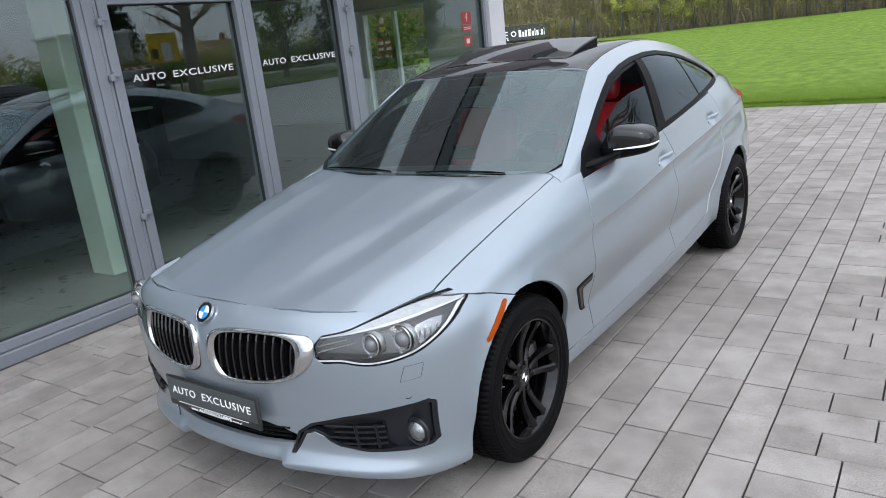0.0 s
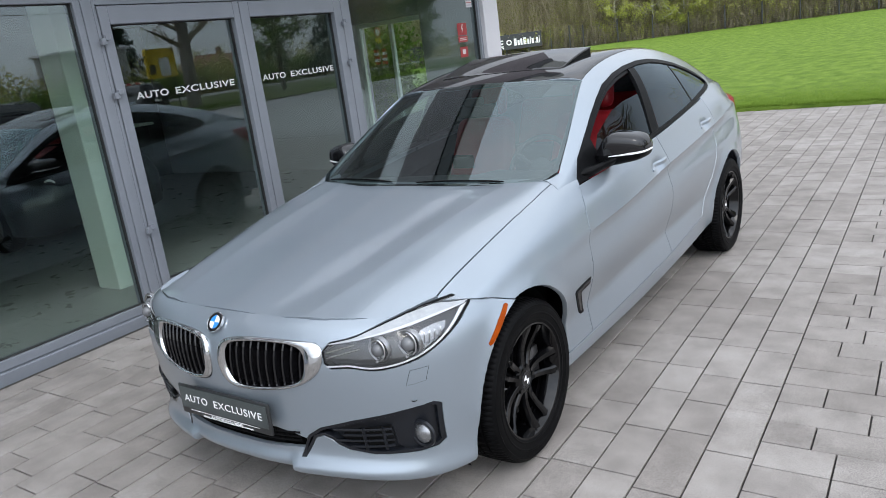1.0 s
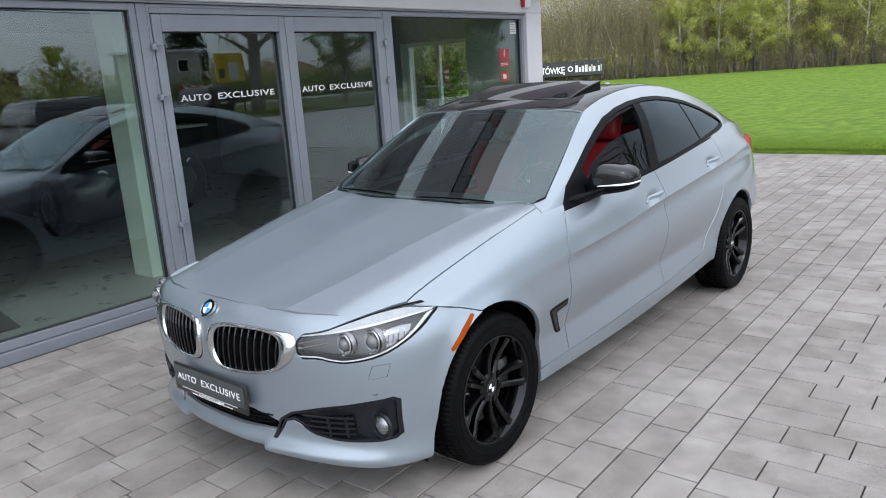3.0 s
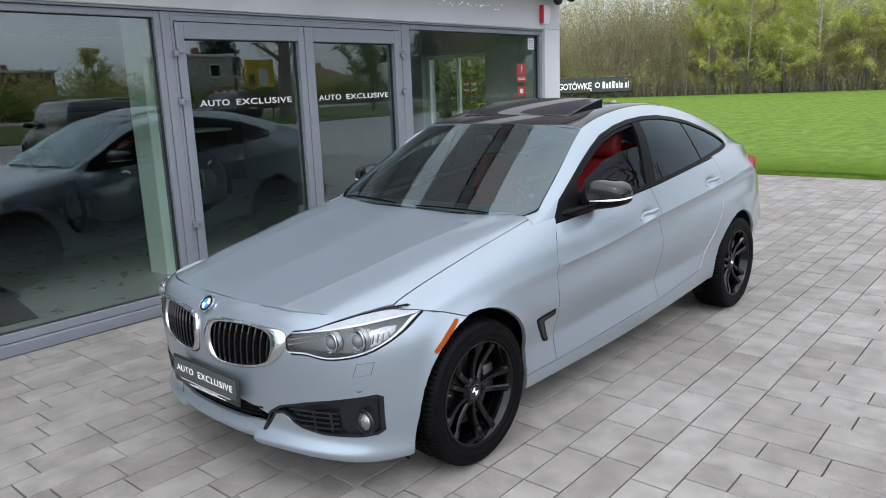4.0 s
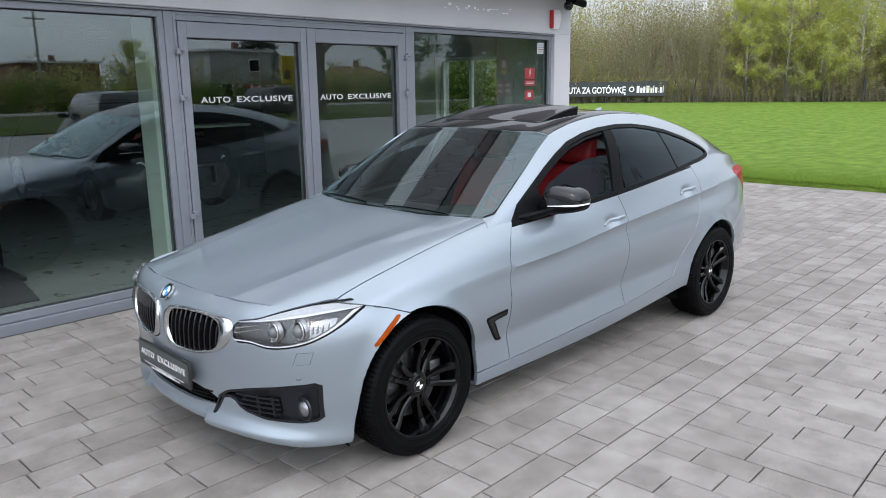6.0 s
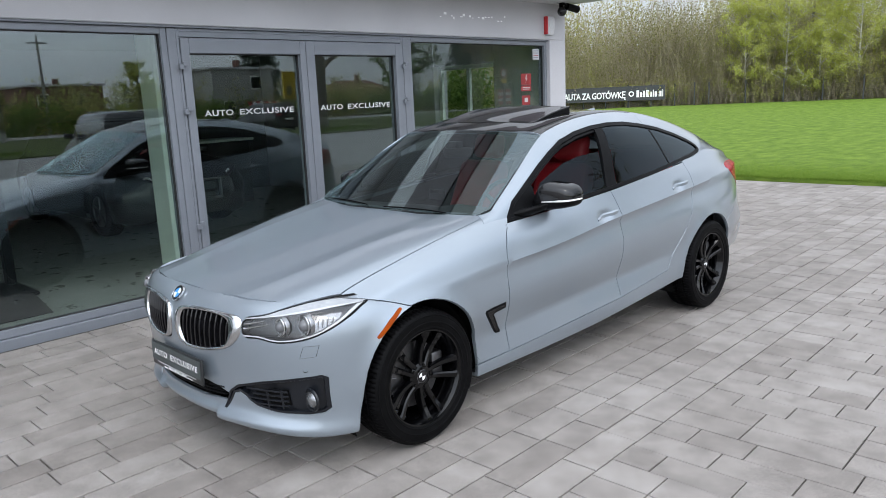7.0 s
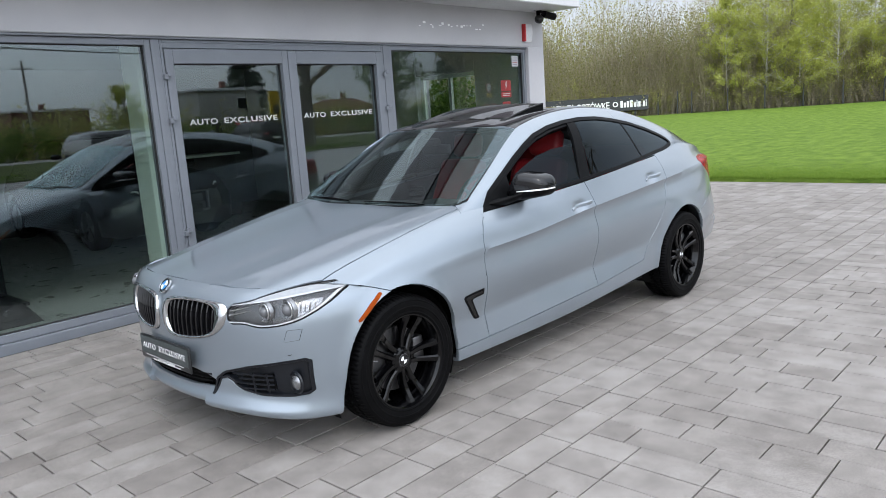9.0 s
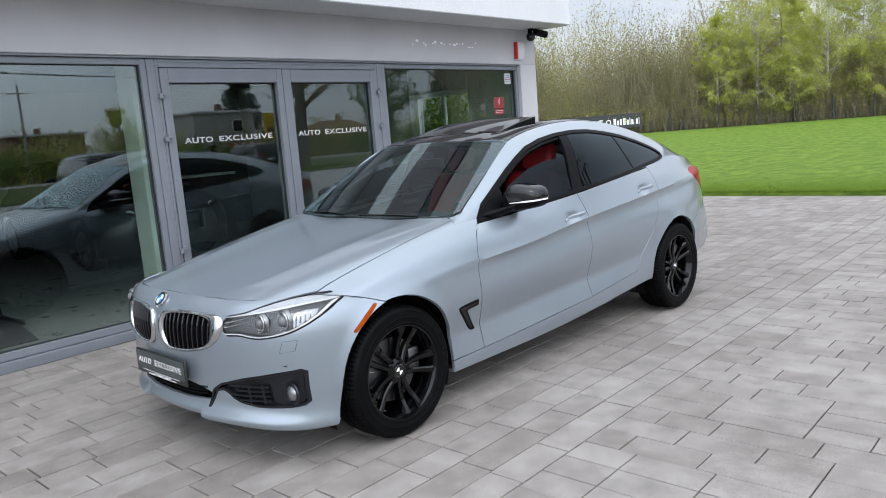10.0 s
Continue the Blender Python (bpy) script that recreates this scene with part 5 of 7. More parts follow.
for y, h, w in ((2.58, 0.004, 0.018), (2.64, 0.026, 0.024), (2.70, 0.052, 0.022), (2.75, 0.064, 0.016), (2.765, 0.0, 0.014)):
    z = L_TOP(y)[1]
    fin_rows.append([bm.verts.new((dx * w, y, z - 0.005 + h * hh)) for dx, hh in ((1.6, 0), (0.7, 0.55), (0, 1), (-0.7, 0.55), (-1.6, 0))])
for p, q in zip(fin_rows, fin_rows[1:]):
    for k in range(4):
        bm.faces.new((p[k], p[k + 1], q[k + 1], q[k]))
part("antenna_fin", bm, M["paint"], car, "silver shark-fin aerial")

# side windows
B_PILLAR = [(1.628, 1.0), (1.745, 1.43), (1.825, 1.43), (1.742, 1.0)]
DLO_IN = resize(DLO, 0.021)
R_WIN = [(1.75, 1.0), (1.832, 1.43), (2.372, 1.40), (2.492, 1.07), (2.4, 1.0)]
Q_WIN = [(2.382, 1.42), (2.502, 1.06), (3.2, 1.06), (3.2, 1.35)]
F_PANE = [(0.95, 0.93), (0.99, 1.06), (1.07, 1.13), (1.17, 1.168), (1.30, 1.214), (1.457, 1.243), (1.672, 1.256), (1.625, 1.0), (1.61, 0.93)]


def side_patch(polys, d=0.0, holes=()):
    bm = cabin_sheet(0.6, 3.2, 7, 9, 8, 0.03)
    for p in polys:
        trim(bm, p, "side")
    for p in holes:
        trim(bm, p, "side", False)
    return push(bm, d)


both("window_trim", lambda: shell(side_patch([resize(DLO, 0.001)], 0.001, [DLO_IN]), 0.0, 0.02, 0.002), M["black_plastic"], CARS, "black window surround")
both("pillar_cover", lambda: shell(side_patch([DLO_IN, B_PILLAR], -0.003), 0.001, 0.02, 0.001), M["black_plastic"], CARS, "black centre pillar")
for nm, poly, mat, d in (("rear_door_window", R_WIN, "tint", -0.006), ("quarter_window", Q_WIN, "tint", -0.006), ("front_window", F_PANE, "side_glass", -0.010)):
    for ob in both(nm, lambda: side_patch([resize(DLO, 0.012), poly], d), M[mat], CARS, "dark tinted window" if mat == "tint" else "half-lowered front window"):
        ob.visible_shadow = False
both("window_divider", lambda: shell(side_patch([resize(DLO, 0.012), [(2.370, 1.42), (2.490, 1.06), (2.504, 1.06), (2.384, 1.42)]], -0.004), 0, 0.01, 0.001), M["black_plastic"], CARS)
both("mirror_triangle", lambda: shell(side_patch([resize(DLO, 0.012), [(0.6, 0.9), (1.0, 0.9), (0.985, 1.15), (0.6, 1.15)]], -0.004), 0, 0.01, 0.001), M["black_plastic"], CARS)
both("window_frame_front", lambda: shell(side_patch([resize(DLO, 0.018), [(0.6, 0.9), (1.75, 0.9), (1.75, 1.45), (0.6, 1.45)]], -0.010, [resize(DLO, 0.034), [(0.6, 0.9), (1.8, 0.9), (1.8, 1.03), (0.9, 1.0)]]), 0, 0.03, 0.001), M["black_plastic"], CARS)


# door mirrors
def mirror_point(x, y, z, out=1.0):
    """A point of the unit ball on the mirror's housing, which leans in at the door and falls off towards its tip."""
    sp = lambda a, e: math.copysign(abs(a) ** e, a)
    x, y, z = sp(x, 0.42), sp(y, 0.56), sp(z, 0.52)
    if y > 0.25:
        y = 0.25 + (y - 0.25) * 0.15
    hx = max(0.0, 0.5 * (x + 1))
    if z < 0:
        h = 1.35 * (0.072 - 0.026 * hx)
    else:
        h = 0.080 - 0.032 * hx ** 1.4
    lean = 0.048 * max(0.0, z + 0.30) * (1 - hx) - 0.014 * max(0.0, z) * hx
    return Vector((0.897 + 0.119 * x * out + lean, 1.028 + 0.104 * y * out + 0.050 * hx, 1.068 + 0.004 * hx + h * z)), z


def mirror_shell(lo, hi):
    bm = bmesh.new()
    bmesh.ops.create_uvsphere(bm, u_segments=48, v_segments=36, radius=1.0)
    kill = []
    for v in bm.verts:
        v.co, z = mirror_point(*v.co)
        if not lo <= z <= hi:
            kill.append(v)
    bmesh.ops.delete(bm, geom=kill, context="VERTS")
    return bm


mirror = both("door_mirror", lambda: mirror_shell(-2, 0.05), M["black_plastic"], CARS, "gloss black door mirror with a light strip")
both("mirror_cap", lambda: push(mirror_shell(-0.36, 2), 0.0015), M["black_gloss"], mirror, "gloss black cap")


def mirror_lamp():
    """A light strip that wraps round the lower edge of the cap."""
    bm = bmesh.new()
    rows = []
    for i in range(25):
        th = radians(266 + 96 * i / 24)
        row = []
        wide = min(1.0, 0.35 + i / 5)
        for la, out in ((2.6, 0.97), (1.9, 1.025), (0.0, 1.035), (-1.9, 1.025), (-2.6, 0.97)):
            la = radians(-8.6 + 1.6 * la * wide)
            row.append(bm.verts.new(mirror_point(math.cos(la) * math.cos(th), math.cos(la) * math.sin(th), math.sin(la), out)[0]))
        rows.append(row)
    for p, q in zip(rows, rows[1:]):
        for k in range(4):
            bm.faces.new((p[k], p[k + 1], q[k + 1], q[k]))
    bmesh.ops.recalc_face_normals(bm, faces=bm.faces)
    return bm


both("mirror_indicator", mirror_lamp, M["white"], mirror, "white indicator strip")


def mirror_arm():
    bm = bmesh.new()
    rows = []
    for x, y, z, a, b in ((0.775, 0.86, 0.985, 0.085, 0.022), (0.82, 0.89, 0.992, 0.07, 0.022), (0.865, 0.965, 1.012, 0.055, 0.018), (0.90, 1.01, 1.030, 0.05, 0.016)):
        rows.append([bm.verts.new((x, y + a * math.cos(t), z + b * math.sin(t))) for t in [2 * math.pi * i / 14 for i in range(14)]])
    for p, q in zip(rows, rows[1:]):
        for k in range(14):
            bm.faces.new((p[k], p[(k + 1) % 14], q[(k + 1) % 14], q[k]))
    return bm


both("mirror_arm", mirror_arm, M["black_plastic"], mirror)

# handles, vents, tail lamps
for hy, hz in CUPS:
    def handle(hy=hy, hz=hz):
        bm = bmesh.new()
        rows = []
        for i in range(15):
            u = -1 + 2 * i / 14
            y = hy + 0.022 + 0.112 * u
            z = hz - 0.003 + 0.012 * u
            loc, no = side_at(SIDE_TREE, y, z)
            out = 0.002 + 0.037 * (1 - abs(u) ** 3.2)
            if u > 0.45:
                out = max(out, 0.018 * (1 - max(0, (u - 0.86) / 0.14) ** 2))
            base = loc + no * out
            hw = 0.0175 * (1 - 0.38 * u * u) + (0.004 if u > 0.5 else 0)
            rows.append([bm.verts.new(base + Vector((dx, 0, dz * hw))) for dx, dz in ((-0.012, 0.75), (-0.002, 1.0), (0.006, 0.55), (0.006, -0.35), (-0.004, -1.0), (-0.014, -0.7))])
        for p, q in zip(rows, rows[1:]):
            for k in range(6):
                bm.faces.new((p[k], p[(k + 1) % 6], q[(k + 1) % 6], q[k]))
        bm.faces.new(rows[0])
        bm.faces.new(rows[-1])
        return bm
    both("door_handle", handle, M["paint"], CARS, "silver pull handle")

VENT = [(0.434, 0.541), (0.50, 0.549), (0.588, 0.556), (0.590, 0.524), (0.515, 0.515), (0.500, 0.508), (0.590, 0.390), (0.585, 0.382), (0.556, 0.384), (0.545, 0.392), (0.446, 0.508), (0.430, 0.530)]


def wing_patch(poly, d=0.0, hole=None):
    bm = trim(front_sheet(0.35, 0.68, 2, 6, 9, 0.02), poly, "side")
    if hole:
        trim(bm, hole, "side", False)
    return push(bm, d)


vent = both("fender_vent", lambda: shell(wing_patch(VENT, 0.003), 0, 0.008, 0.002), M["black_plastic"], CARS, "black hockey-stick air outlet")
both("vent_inset", lambda: shell(wing_patch(resize(VENT, 0.010), 0.0045), 0, 0.003, 0.001), M["wheel_black"], vent)

TAIL = [(3.328, 0.998), (3.338, 1.014), (3.37, 1.026), (3.45, 1.032), (3.88, 1.010), (3.88, 0.835), (3.66, 0.829), (3.625, 0.836), (3.52, 0.886), (3.40, 0.950)]


def tail_patch():
    return shell(push(trim(cabin_sheet(3.2, 3.9, 3, 7, 7, 0.03), TAIL, "side"), 0.002), 0, 0.012, 0.003)


both("tail_light", tail_patch, M["lamp_red"], CARS, "red tail lamp")

def rear_bumper():
    bm = cabin_sheet(2.9, 3.9, 0, 6, 7, 0.03)
    trim(bm, [(3.0, 0.1), (3.0, 0.526), (3.15, 0.597), (3.40, 0.714), (3.634, 0.829), (3.9, 0.829), (3.9, 0.1)], "side")
    trim(bm, ARCH_R, "side", False)
    return bm


pair("rear_bumper", rear_bumper, M["paint"])
bm = bmesh.new()
edge = section(CABIN, TIGHT_C, 3.9, 5)
out = [[bm.verts.new(p) for p in edge]]
for f, yy in ((0.7, 3.955), (0.35, 3.985), (0.0, 3.995)):
    out.append([bm.verts.new((x * f, yy - 0.05 * max(0, z - 0.6), z)) for x, y, z in edge])
for p, q in zip(out, out[1:]):
    for k in range(len(p) - 1):
        bm.faces.new((p[k], p[k + 1], q[k + 1], q[k]))
part("rear_panel", mirror_half(bm), M["paint"], car, "", 50)

# wheel housings, floor and the dark cavity under the bonnet
for cy in (0.0, WB):
    for sx in (1, -1):
        bm = bmesh.new()
        prev = None
        for i in range(29):
            a = radians(-30 + 240 * i / 28)
            rr = 0.372 + ((0.055 * max(0.0, (i - 22) / 6) + 0.075 * max(0.0, (8 - i) / 8)) if cy == 0.0 else 0.0)
            row = [bm.verts.new((sx * x, cy + rr * math.cos(a), HUB_Z + rr * math.sin(a))) for x in (0.52, 0.785)]
            if prev:
                bm.faces.new((prev[0], prev[1], row[1], row[0]))
            prev = row
        part("wheel_housing", bm, M["underbody"], car, "", 60)
bm = bmesh.new()
cuboid(bm, -0.52, 0.52, -0.70, 3.7, 0.19, 0.30)
cuboid(bm, -0.76, 0.76, 0.42, 2.50, 0.20, 0.30)
cuboid(bm, -0.70, 0.70, 0.42, 0.50, 0.30, 0.86)
cuboid(bm, -0.52, 0.52, -0.62, 0.42, 0.30, 0.70)
cuboid(bm, -0.60, 0.60, 2.55, 3.6, 0.30, 0.85)
part("underbody", bm, M["underbody"], car, "", 0)


# ---- wheels ----
def make_wheel(name, cx, cy):
    """Tyre, five pairs of black spokes, brake disc and caliper; the hub's axis is x."""
    w = part(name, box(-0.01, 0.01, -0.05, 0.05, -0.05, 0.05), M["wheel_black"], car, "black alloy wheel with five double spokes", 30, Matrix.Translation((cx, cy, AXLE_Z)))
    bm = bmesh.new()
    n = 270
    prof = [(0.228, 0.098), (0.236, 0.106), (0.243, 0.1085), (0.245, 0.1115), (0.249, 0.1115), (0.252, 0.1105), (0.270, 0.1145), (0.272, 0.1165), (0.277, 0.1165), (0.279, 0.115), (0.292, 0.1155), (0.303, 0.113), (0.305, 0.1145), (0.308, 0.114), (0.310, 0.110), (0.320, 0.104), (0.327, 0.094), (0.3305, 0.080),
            (0.3318, 0.062), (0.3318, 0.058), (0.325, 0.056), (0.325, 0.047), (0.3328, 0.045), (0.333, 0.016), (0.325, 0.014), (0.325, 0.005), (0.333, 0.003)]
    prof = prof + [(r, -h) for r, h in prof[::-1]]
    rings = lathe(bm, prof, n, "X")
    for j, (r, h) in enumerate(prof):
        if 0.0 < abs(h) and r > 0.318:
            for i in range(n):
                cut = i % 3 == 0 if abs(h) > 0.05 else (i + int(abs(h) * 160)) % 4 == 0
                if cut and r > 0.3265:
                    v = rings[j][i].co
                    k = 1 - 0.006 / r
                    v.y *= k
                    v.z *= k
    part("tyre", bm, M["rubber"], w, "black road tyre with a blocked tread", 30)
    bm = bmesh.new()
    lathe(bm, [(0.236, 0.098), (0.240, 0.103), (0.236, 0.106), (0.229, 0.104), (0.224, 0.094), (0.214, 0.070), (0.205, 0.03), (0.202, -0.03), (0.205, -0.09), (0.232, -0.10)], 72, "X")
    part("rim", bm, M["wheel_black"], w, "satin black rim")
    for s in range(5):
        for side in (-1, 1):
            bm = bmesh.new()
            rows = []
            for u in [i / 8 for i in range(9)]:
                r = 0.030 + 0.192 * u
                off = side * (0.016 + 0.030 * u)
                hw = 0.0140 + 0.0050 * u + 0.004 * max(0, u - 0.85) / 0.15
                xx = 0.068 - 0.014 * math.sin(math.pi * min(1, u * 1.1)) + 0.022 * u ** 2
                rows.append([bm.verts.new((xx + dx, off + side * dy * hw, r)) for dx, dy in ((-0.030, -0.7), (0.0, -1.0), (0.006, -0.55), (0.004, 0.5), (-0.012, 1.0), (-0.034, 0.9))])
            for p, q in zip(rows, rows[1:]):
                for k in range(6):
                    bm.faces.new((p[k], p[(k + 1) % 6], q[(k + 1) % 6], q[k]))
            bm.faces.new(rows[0])
            bm.faces.new(rows[-1])
            bmesh.ops.rotate(bm, verts=bm.verts, cent=(0, 0, 0), matrix=Matrix.Rotation(radians(72 * s - 20), 3, "X"))
            part("spoke", bm, M["wheel_black"], w)
    bm = bmesh.new()
    lathe(bm, [(0.0, 0.066), (0.034, 0.066), (0.037, 0.072), (0.052, 0.070), (0.066, 0.060), (0.070, 0.03), (0.070, -0.02)], 40, "X")
    part("hub", bm, M["wheel_black"], w)
    badge(w, Matrix.Translation((0.068, 0, 0)) @ Matrix.Rotation(radians(90), 4, "Y"), 0.033, M["steel"])
    for s in range(5):
        bm = bmesh.new()
        a = radians(72 * s + 56 - 40)
        tube(bm, (0.052, 0.056 * math.sin(a), 0.056 * math.cos(a)), (0.073, 0.056 * math.sin(a), 0.056 * math.cos(a)), 0.0095, 0.0085, 6)
        part("wheel_bolt", bm, M["wheel_black"], w)
    bm = bmesh.new()
    tube(bm, (-0.010, 0, 0), (0.012, 0, 0), 0.163, n=48)
    part("brake_disc", bm, M["steel"], w, "grey steel brake disc")
    bm = bmesh.new()
    cuboid(bm, -0.02, 0.045, 0.095, 0.170, -0.055, 0.085, bevel=0.012, seg=2)
    part("brake_caliper", bm, M["steel"], w)
    bm = bmesh.new()
    a = radians(-75)
    tube(bm, (0.085, 0.216 * math.sin(a), 0.216 * math.cos(a)), (0.092, 0.19 * math.sin(a), 0.19 * math.cos(a)), 0.004, 0.003, 8)
    part("valve", bm, M["steel"], w)
    return w


FRONT_X, REAR_X = 0.770, 0.795
wheel = make_wheel("wheel", FRONT_X, 0.0)
for m in (pose(REAR_X, WB, AXLE_Z, 31), pose(-FRONT_X, 0, AXLE_Z, 0, 0, 180), pose(-REAR_X, WB, AXLE_Z, 0, 0, 180)):
    copy_thing(wheel, m)

# ---- cabin inside ----
bm = bmesh.new()
rows = []
for y, z0, z1 in ((0.62, 0.98, 0.93), (0.78, 0.985, 0.90), (0.92, 0.965, 0.80), (1.0, 0.93, 0.70), (1.03, 0.86, 0.60)):
    rows.append([bm.verts.new((x, y + 0.02 * abs(x), z0 - 0.03 * abs(x) + (0.03 if 0.2 < x < 0.55 and y > 0.85 else 0))) for x in steps(-0.74, 0.74, 0.1)])
for p, q in zip(rows, rows[1:]):
    for k in range(len(p) - 1):
        bm.faces.new((p[k], p[k + 1], q[k + 1], q[k]))
part("dashboard", bm, M["interior_black"], car, "dark soft-touch dashboard", 50)
bm = bmesh.new()
mj = Matrix.Translation((0.37, 1.17, 0.93)) @ Matrix.Rotation(radians(68), 4, "X")
prof = [(0.185 + 0.014 * math.cos(t), 0.014 * math.sin(t)) for t in [2 * math.pi * i / 10 for i in range(11)]]
lathe(bm, prof, 40, "Z")
for a in (90, 210, 330):
    tube(bm, (0, 0, 0), (0.175 * math.cos(radians(a + 60)), 0.175 * math.sin(radians(a + 60)), 0), 0.02, 0.012, 8)
lathe(bm, [(0.0, 0.03), (0.05, 0.028), (0.07, 0.01), (0.07, -0.03)], 24, "Z")
part("steering_wheel", bm, M["interior_black"], car, "dark three-spoke steering wheel", 40, mj)


def seat(name, x, y, w=0.25, h=0.60, head=True):
    s = part(name, box(x - w, x + w, y - 0.30, y + 0.16, 0.44, 0.62, bevel=0.05, seg=3), M["red_leather"], car, "red leather seat")
    bm = bmesh.new()
    cuboid(bm, -w, w, -0.07, 0.07, 0.0, h, bevel=0.055, seg=3)
    for v in bm.verts:
        if v.co.z > h * 0.6:
            v.co.x *= 1 - 0.25 * (v.co.z - h * 0.6) / (h * 0.4)
        v.co.y -= 0.03 * (abs(v.co.x) / w) ** 2
    bmesh.ops.transform(bm, matrix=Matrix.Translation((x, y + 0.10, 0.58)) @ Matrix.Rotation(radians(-20), 4, "X"), verts=bm.verts)
    part("backrest", bm, M["red_leather"], s)
    if head:
        bm = bmesh.new()
        cuboid(bm, -0.13, 0.13, -0.05, 0.05, 0, 0.18, bevel=0.045, seg=3)
        bmesh.ops.transform(bm, matrix=Matrix.Translation((x, y + 0.315, 1.165)) @ Matrix.Rotation(radians(-14), 4, "X"), verts=bm.verts)
        part("headrest", bm, M["red_leather"], s)


seat("driver_seat", 0.37, 1.58)
seat("passenger_seat", -0.37, 1.58)
part("rear_bench", box(-0.62, 0.62, 2.20, 2.66, 0.44, 0.62, bevel=0.05, seg=3), M["red_leather"], car, "red leather rear bench")
bm = bmesh.new()
cuboid(bm, -0.62, 0.62, -0.07, 0.07, 0.0, 0.62, bevel=0.05, seg=3)
bmesh.ops.transform(bm, matrix=Matrix.Translation((0, 2.62, 0.58)) @ Matrix.Rotation(radians(-22), 4, "X"), verts=bm.verts)
part("rear_backrest", bm, M["red_leather"], car)
part("parcel_shelf", box(-0.60, 0.60, 2.85, 3.5, 0.97, 0.99), M["interior_black"], car)
part("centre_console", box(-0.13, 0.13, 0.95, 1.95, 0.30, 0.66, bevel=0.03, seg=2), M["interior_black"], car)
bm = bmesh.new()
cuboid(bm, -0.07, 0.07, 0.975, 0.985, 0.985, 1.06, bevel=0.004)
part("display_screen", bm, M["black_gloss"], car)
# roof lining and inner door skins
part("headliner", mirror_half(push(trim(trim(cabin_sheet(1.25, 3.3, 8, 11, 6, 0.06), [(-0.1, 1.30), (0.62, 1.34), (0.66, 2.0), (0.62, 3.2), (-0.1, 3.2)], "top"), HATCH, "top", False), -0.03)), M["interior_grey"], car, "", 60, recalc=False)
both("door_lining", lambda: push(cabin_sheet(0.75, 2.65, 2, 7, 4, 0.08), -0.06), M["interior_black"], CARS)
both("pillar_lining", lambda: push(trim(cabin_sheet(0.7, 3.3, 7, 9, 4, 0.06), resize(DLO, 0.03), "side", False), -0.02), M["interior_grey"], CARS)

# cowl and wipers at the foot of the windscreen
part("cowl", mirror_half(push(trim(cabin_sheet(0.42, 0.75, 8, 11, 6, 0.03), [(-0.1, 0.47), (0.5, 0.50), (0.715, 0.56), (0.70, 0.64), (0.5, 0.585), (-0.1, 0.535)], "top"), -0.045)), M["black_plastic"], car, "", 60, recalc=False)
SCREEN_TREE = BVHTree.FromBMesh(mirror_half(screen_sheet()))


def wiper(x0, y0, x1, y1):
    bm = bmesh.new()
    pts = []
    for i in range(10):
        u = i / 9
        x, y = x0 + (x1 - x0) * u, y0 + (y1 - y0) * u
        loc, no, _, _ = SCREEN_TREE.ray_cast(Vector((x, y, 3)), Vector((0, 0, -1)))
        pts.append(loc + Vector((0, -0.003, 0.005)))
    rows = []
    for i, p in enumerate(pts):
        t = (pts[min(9, i + 1)] - pts[max(0, i - 1)]).normalized()
        u = t.cross(Vector((0, -0.5, 0.87))).normalized()
        w = u.cross(t)
        r = 0.0042 if 0 < i < 9 else 0.003
        rows.append([bm.verts.new(p + (u * math.cos(k * math.pi / 4) + w * math.sin(k * math.pi / 4)) * r) for k in range(8)])
    for a, b in zip(rows, rows[1:]):
        for k in range(8):
            bm.faces.new((a[k], a[(k + 1) % 8], b[(k + 1) % 8], b[k]))
    bm.faces.new(rows[0])
    bm.faces.new(rows[-1])
    part("wiper", bm, M["black_plastic"], car, "black wiper blade resting at the screen's foot")


wiper(0.50, 0.556, 0.02, 0.520)
wiper(-0.14, 0.526, -0.63, 0.596)

# ---- small things on the shop front ----
def disc(bm, c, r, axis, h, n=24):
    a = Vector(c)
    return tube(bm, a, a + Vector(axis) * h, r, n=n)


siren = thing("alarm_siren", "white and red alarm siren box fixed to the plaster", "siren", m=SITE @ Matrix.Translation((0.05, 5.755, 2.47)))
bm = bmesh.new()
rows = []
for z, d in ((-0.115, 0.035), (-0.09, 0.050), (0.0, 0.066), (0.09, 0.062), (0.115, 0.045)):
    rows.append([bm.verts.new(p) for p in ((0.0, -0.055, z), (d * 0.8, -0.055, z), (d, -0.04, z), (d, 0.075, z), (0.0, 0.075, z))])
for p, q in zip(rows, rows[1:]):
    for k in range(5):
        bm.faces.new((p[k], p[(k + 1) % 5], q[(k + 1) % 5], q[k]))
bm.faces.new(rows[0])
bm.faces.new(rows[-1])
part("body", bm, M["roof_sheet"], siren, "white plastic cover")
part("lens", box(0.0, 0.058, -0.080, -0.0565, -0.11, 0.112, bevel=0.008, seg=2), M["red_print"], siren, "red lens along one edge")

cctv = thing("security_camera", "black dome and bullet cameras below the roof overhang", "camera", m=SITE @ Matrix.Translation((0.20, 5.86, 2.785)) @ Matrix.Scale(1.15, 4))
bm = bmesh.new()
cuboid(bm, -0.07, 0.07, -0.06, 0.06, -0.035, 0.0, bevel=0.008)
cuboid(bm, -0.02, 0.02, -0.015, 0.015, -0.10, -0.035)
part("bracket", bm, M["black_plastic"], cctv)
bm = bmesh.new()
bmesh.ops.create_uvsphere(bm, u_segments=20, v_segments=12, radius=0.052, matrix=Matrix.Translation((0.01, -0.005, -0.13)))
part("dome", bm, M["black_gloss"], cctv)
bm = bmesh.new()
tube(bm, (0.03, 0.06, -0.075), (0.05, 0.24, -0.10), 0.038, 0.041, 18)
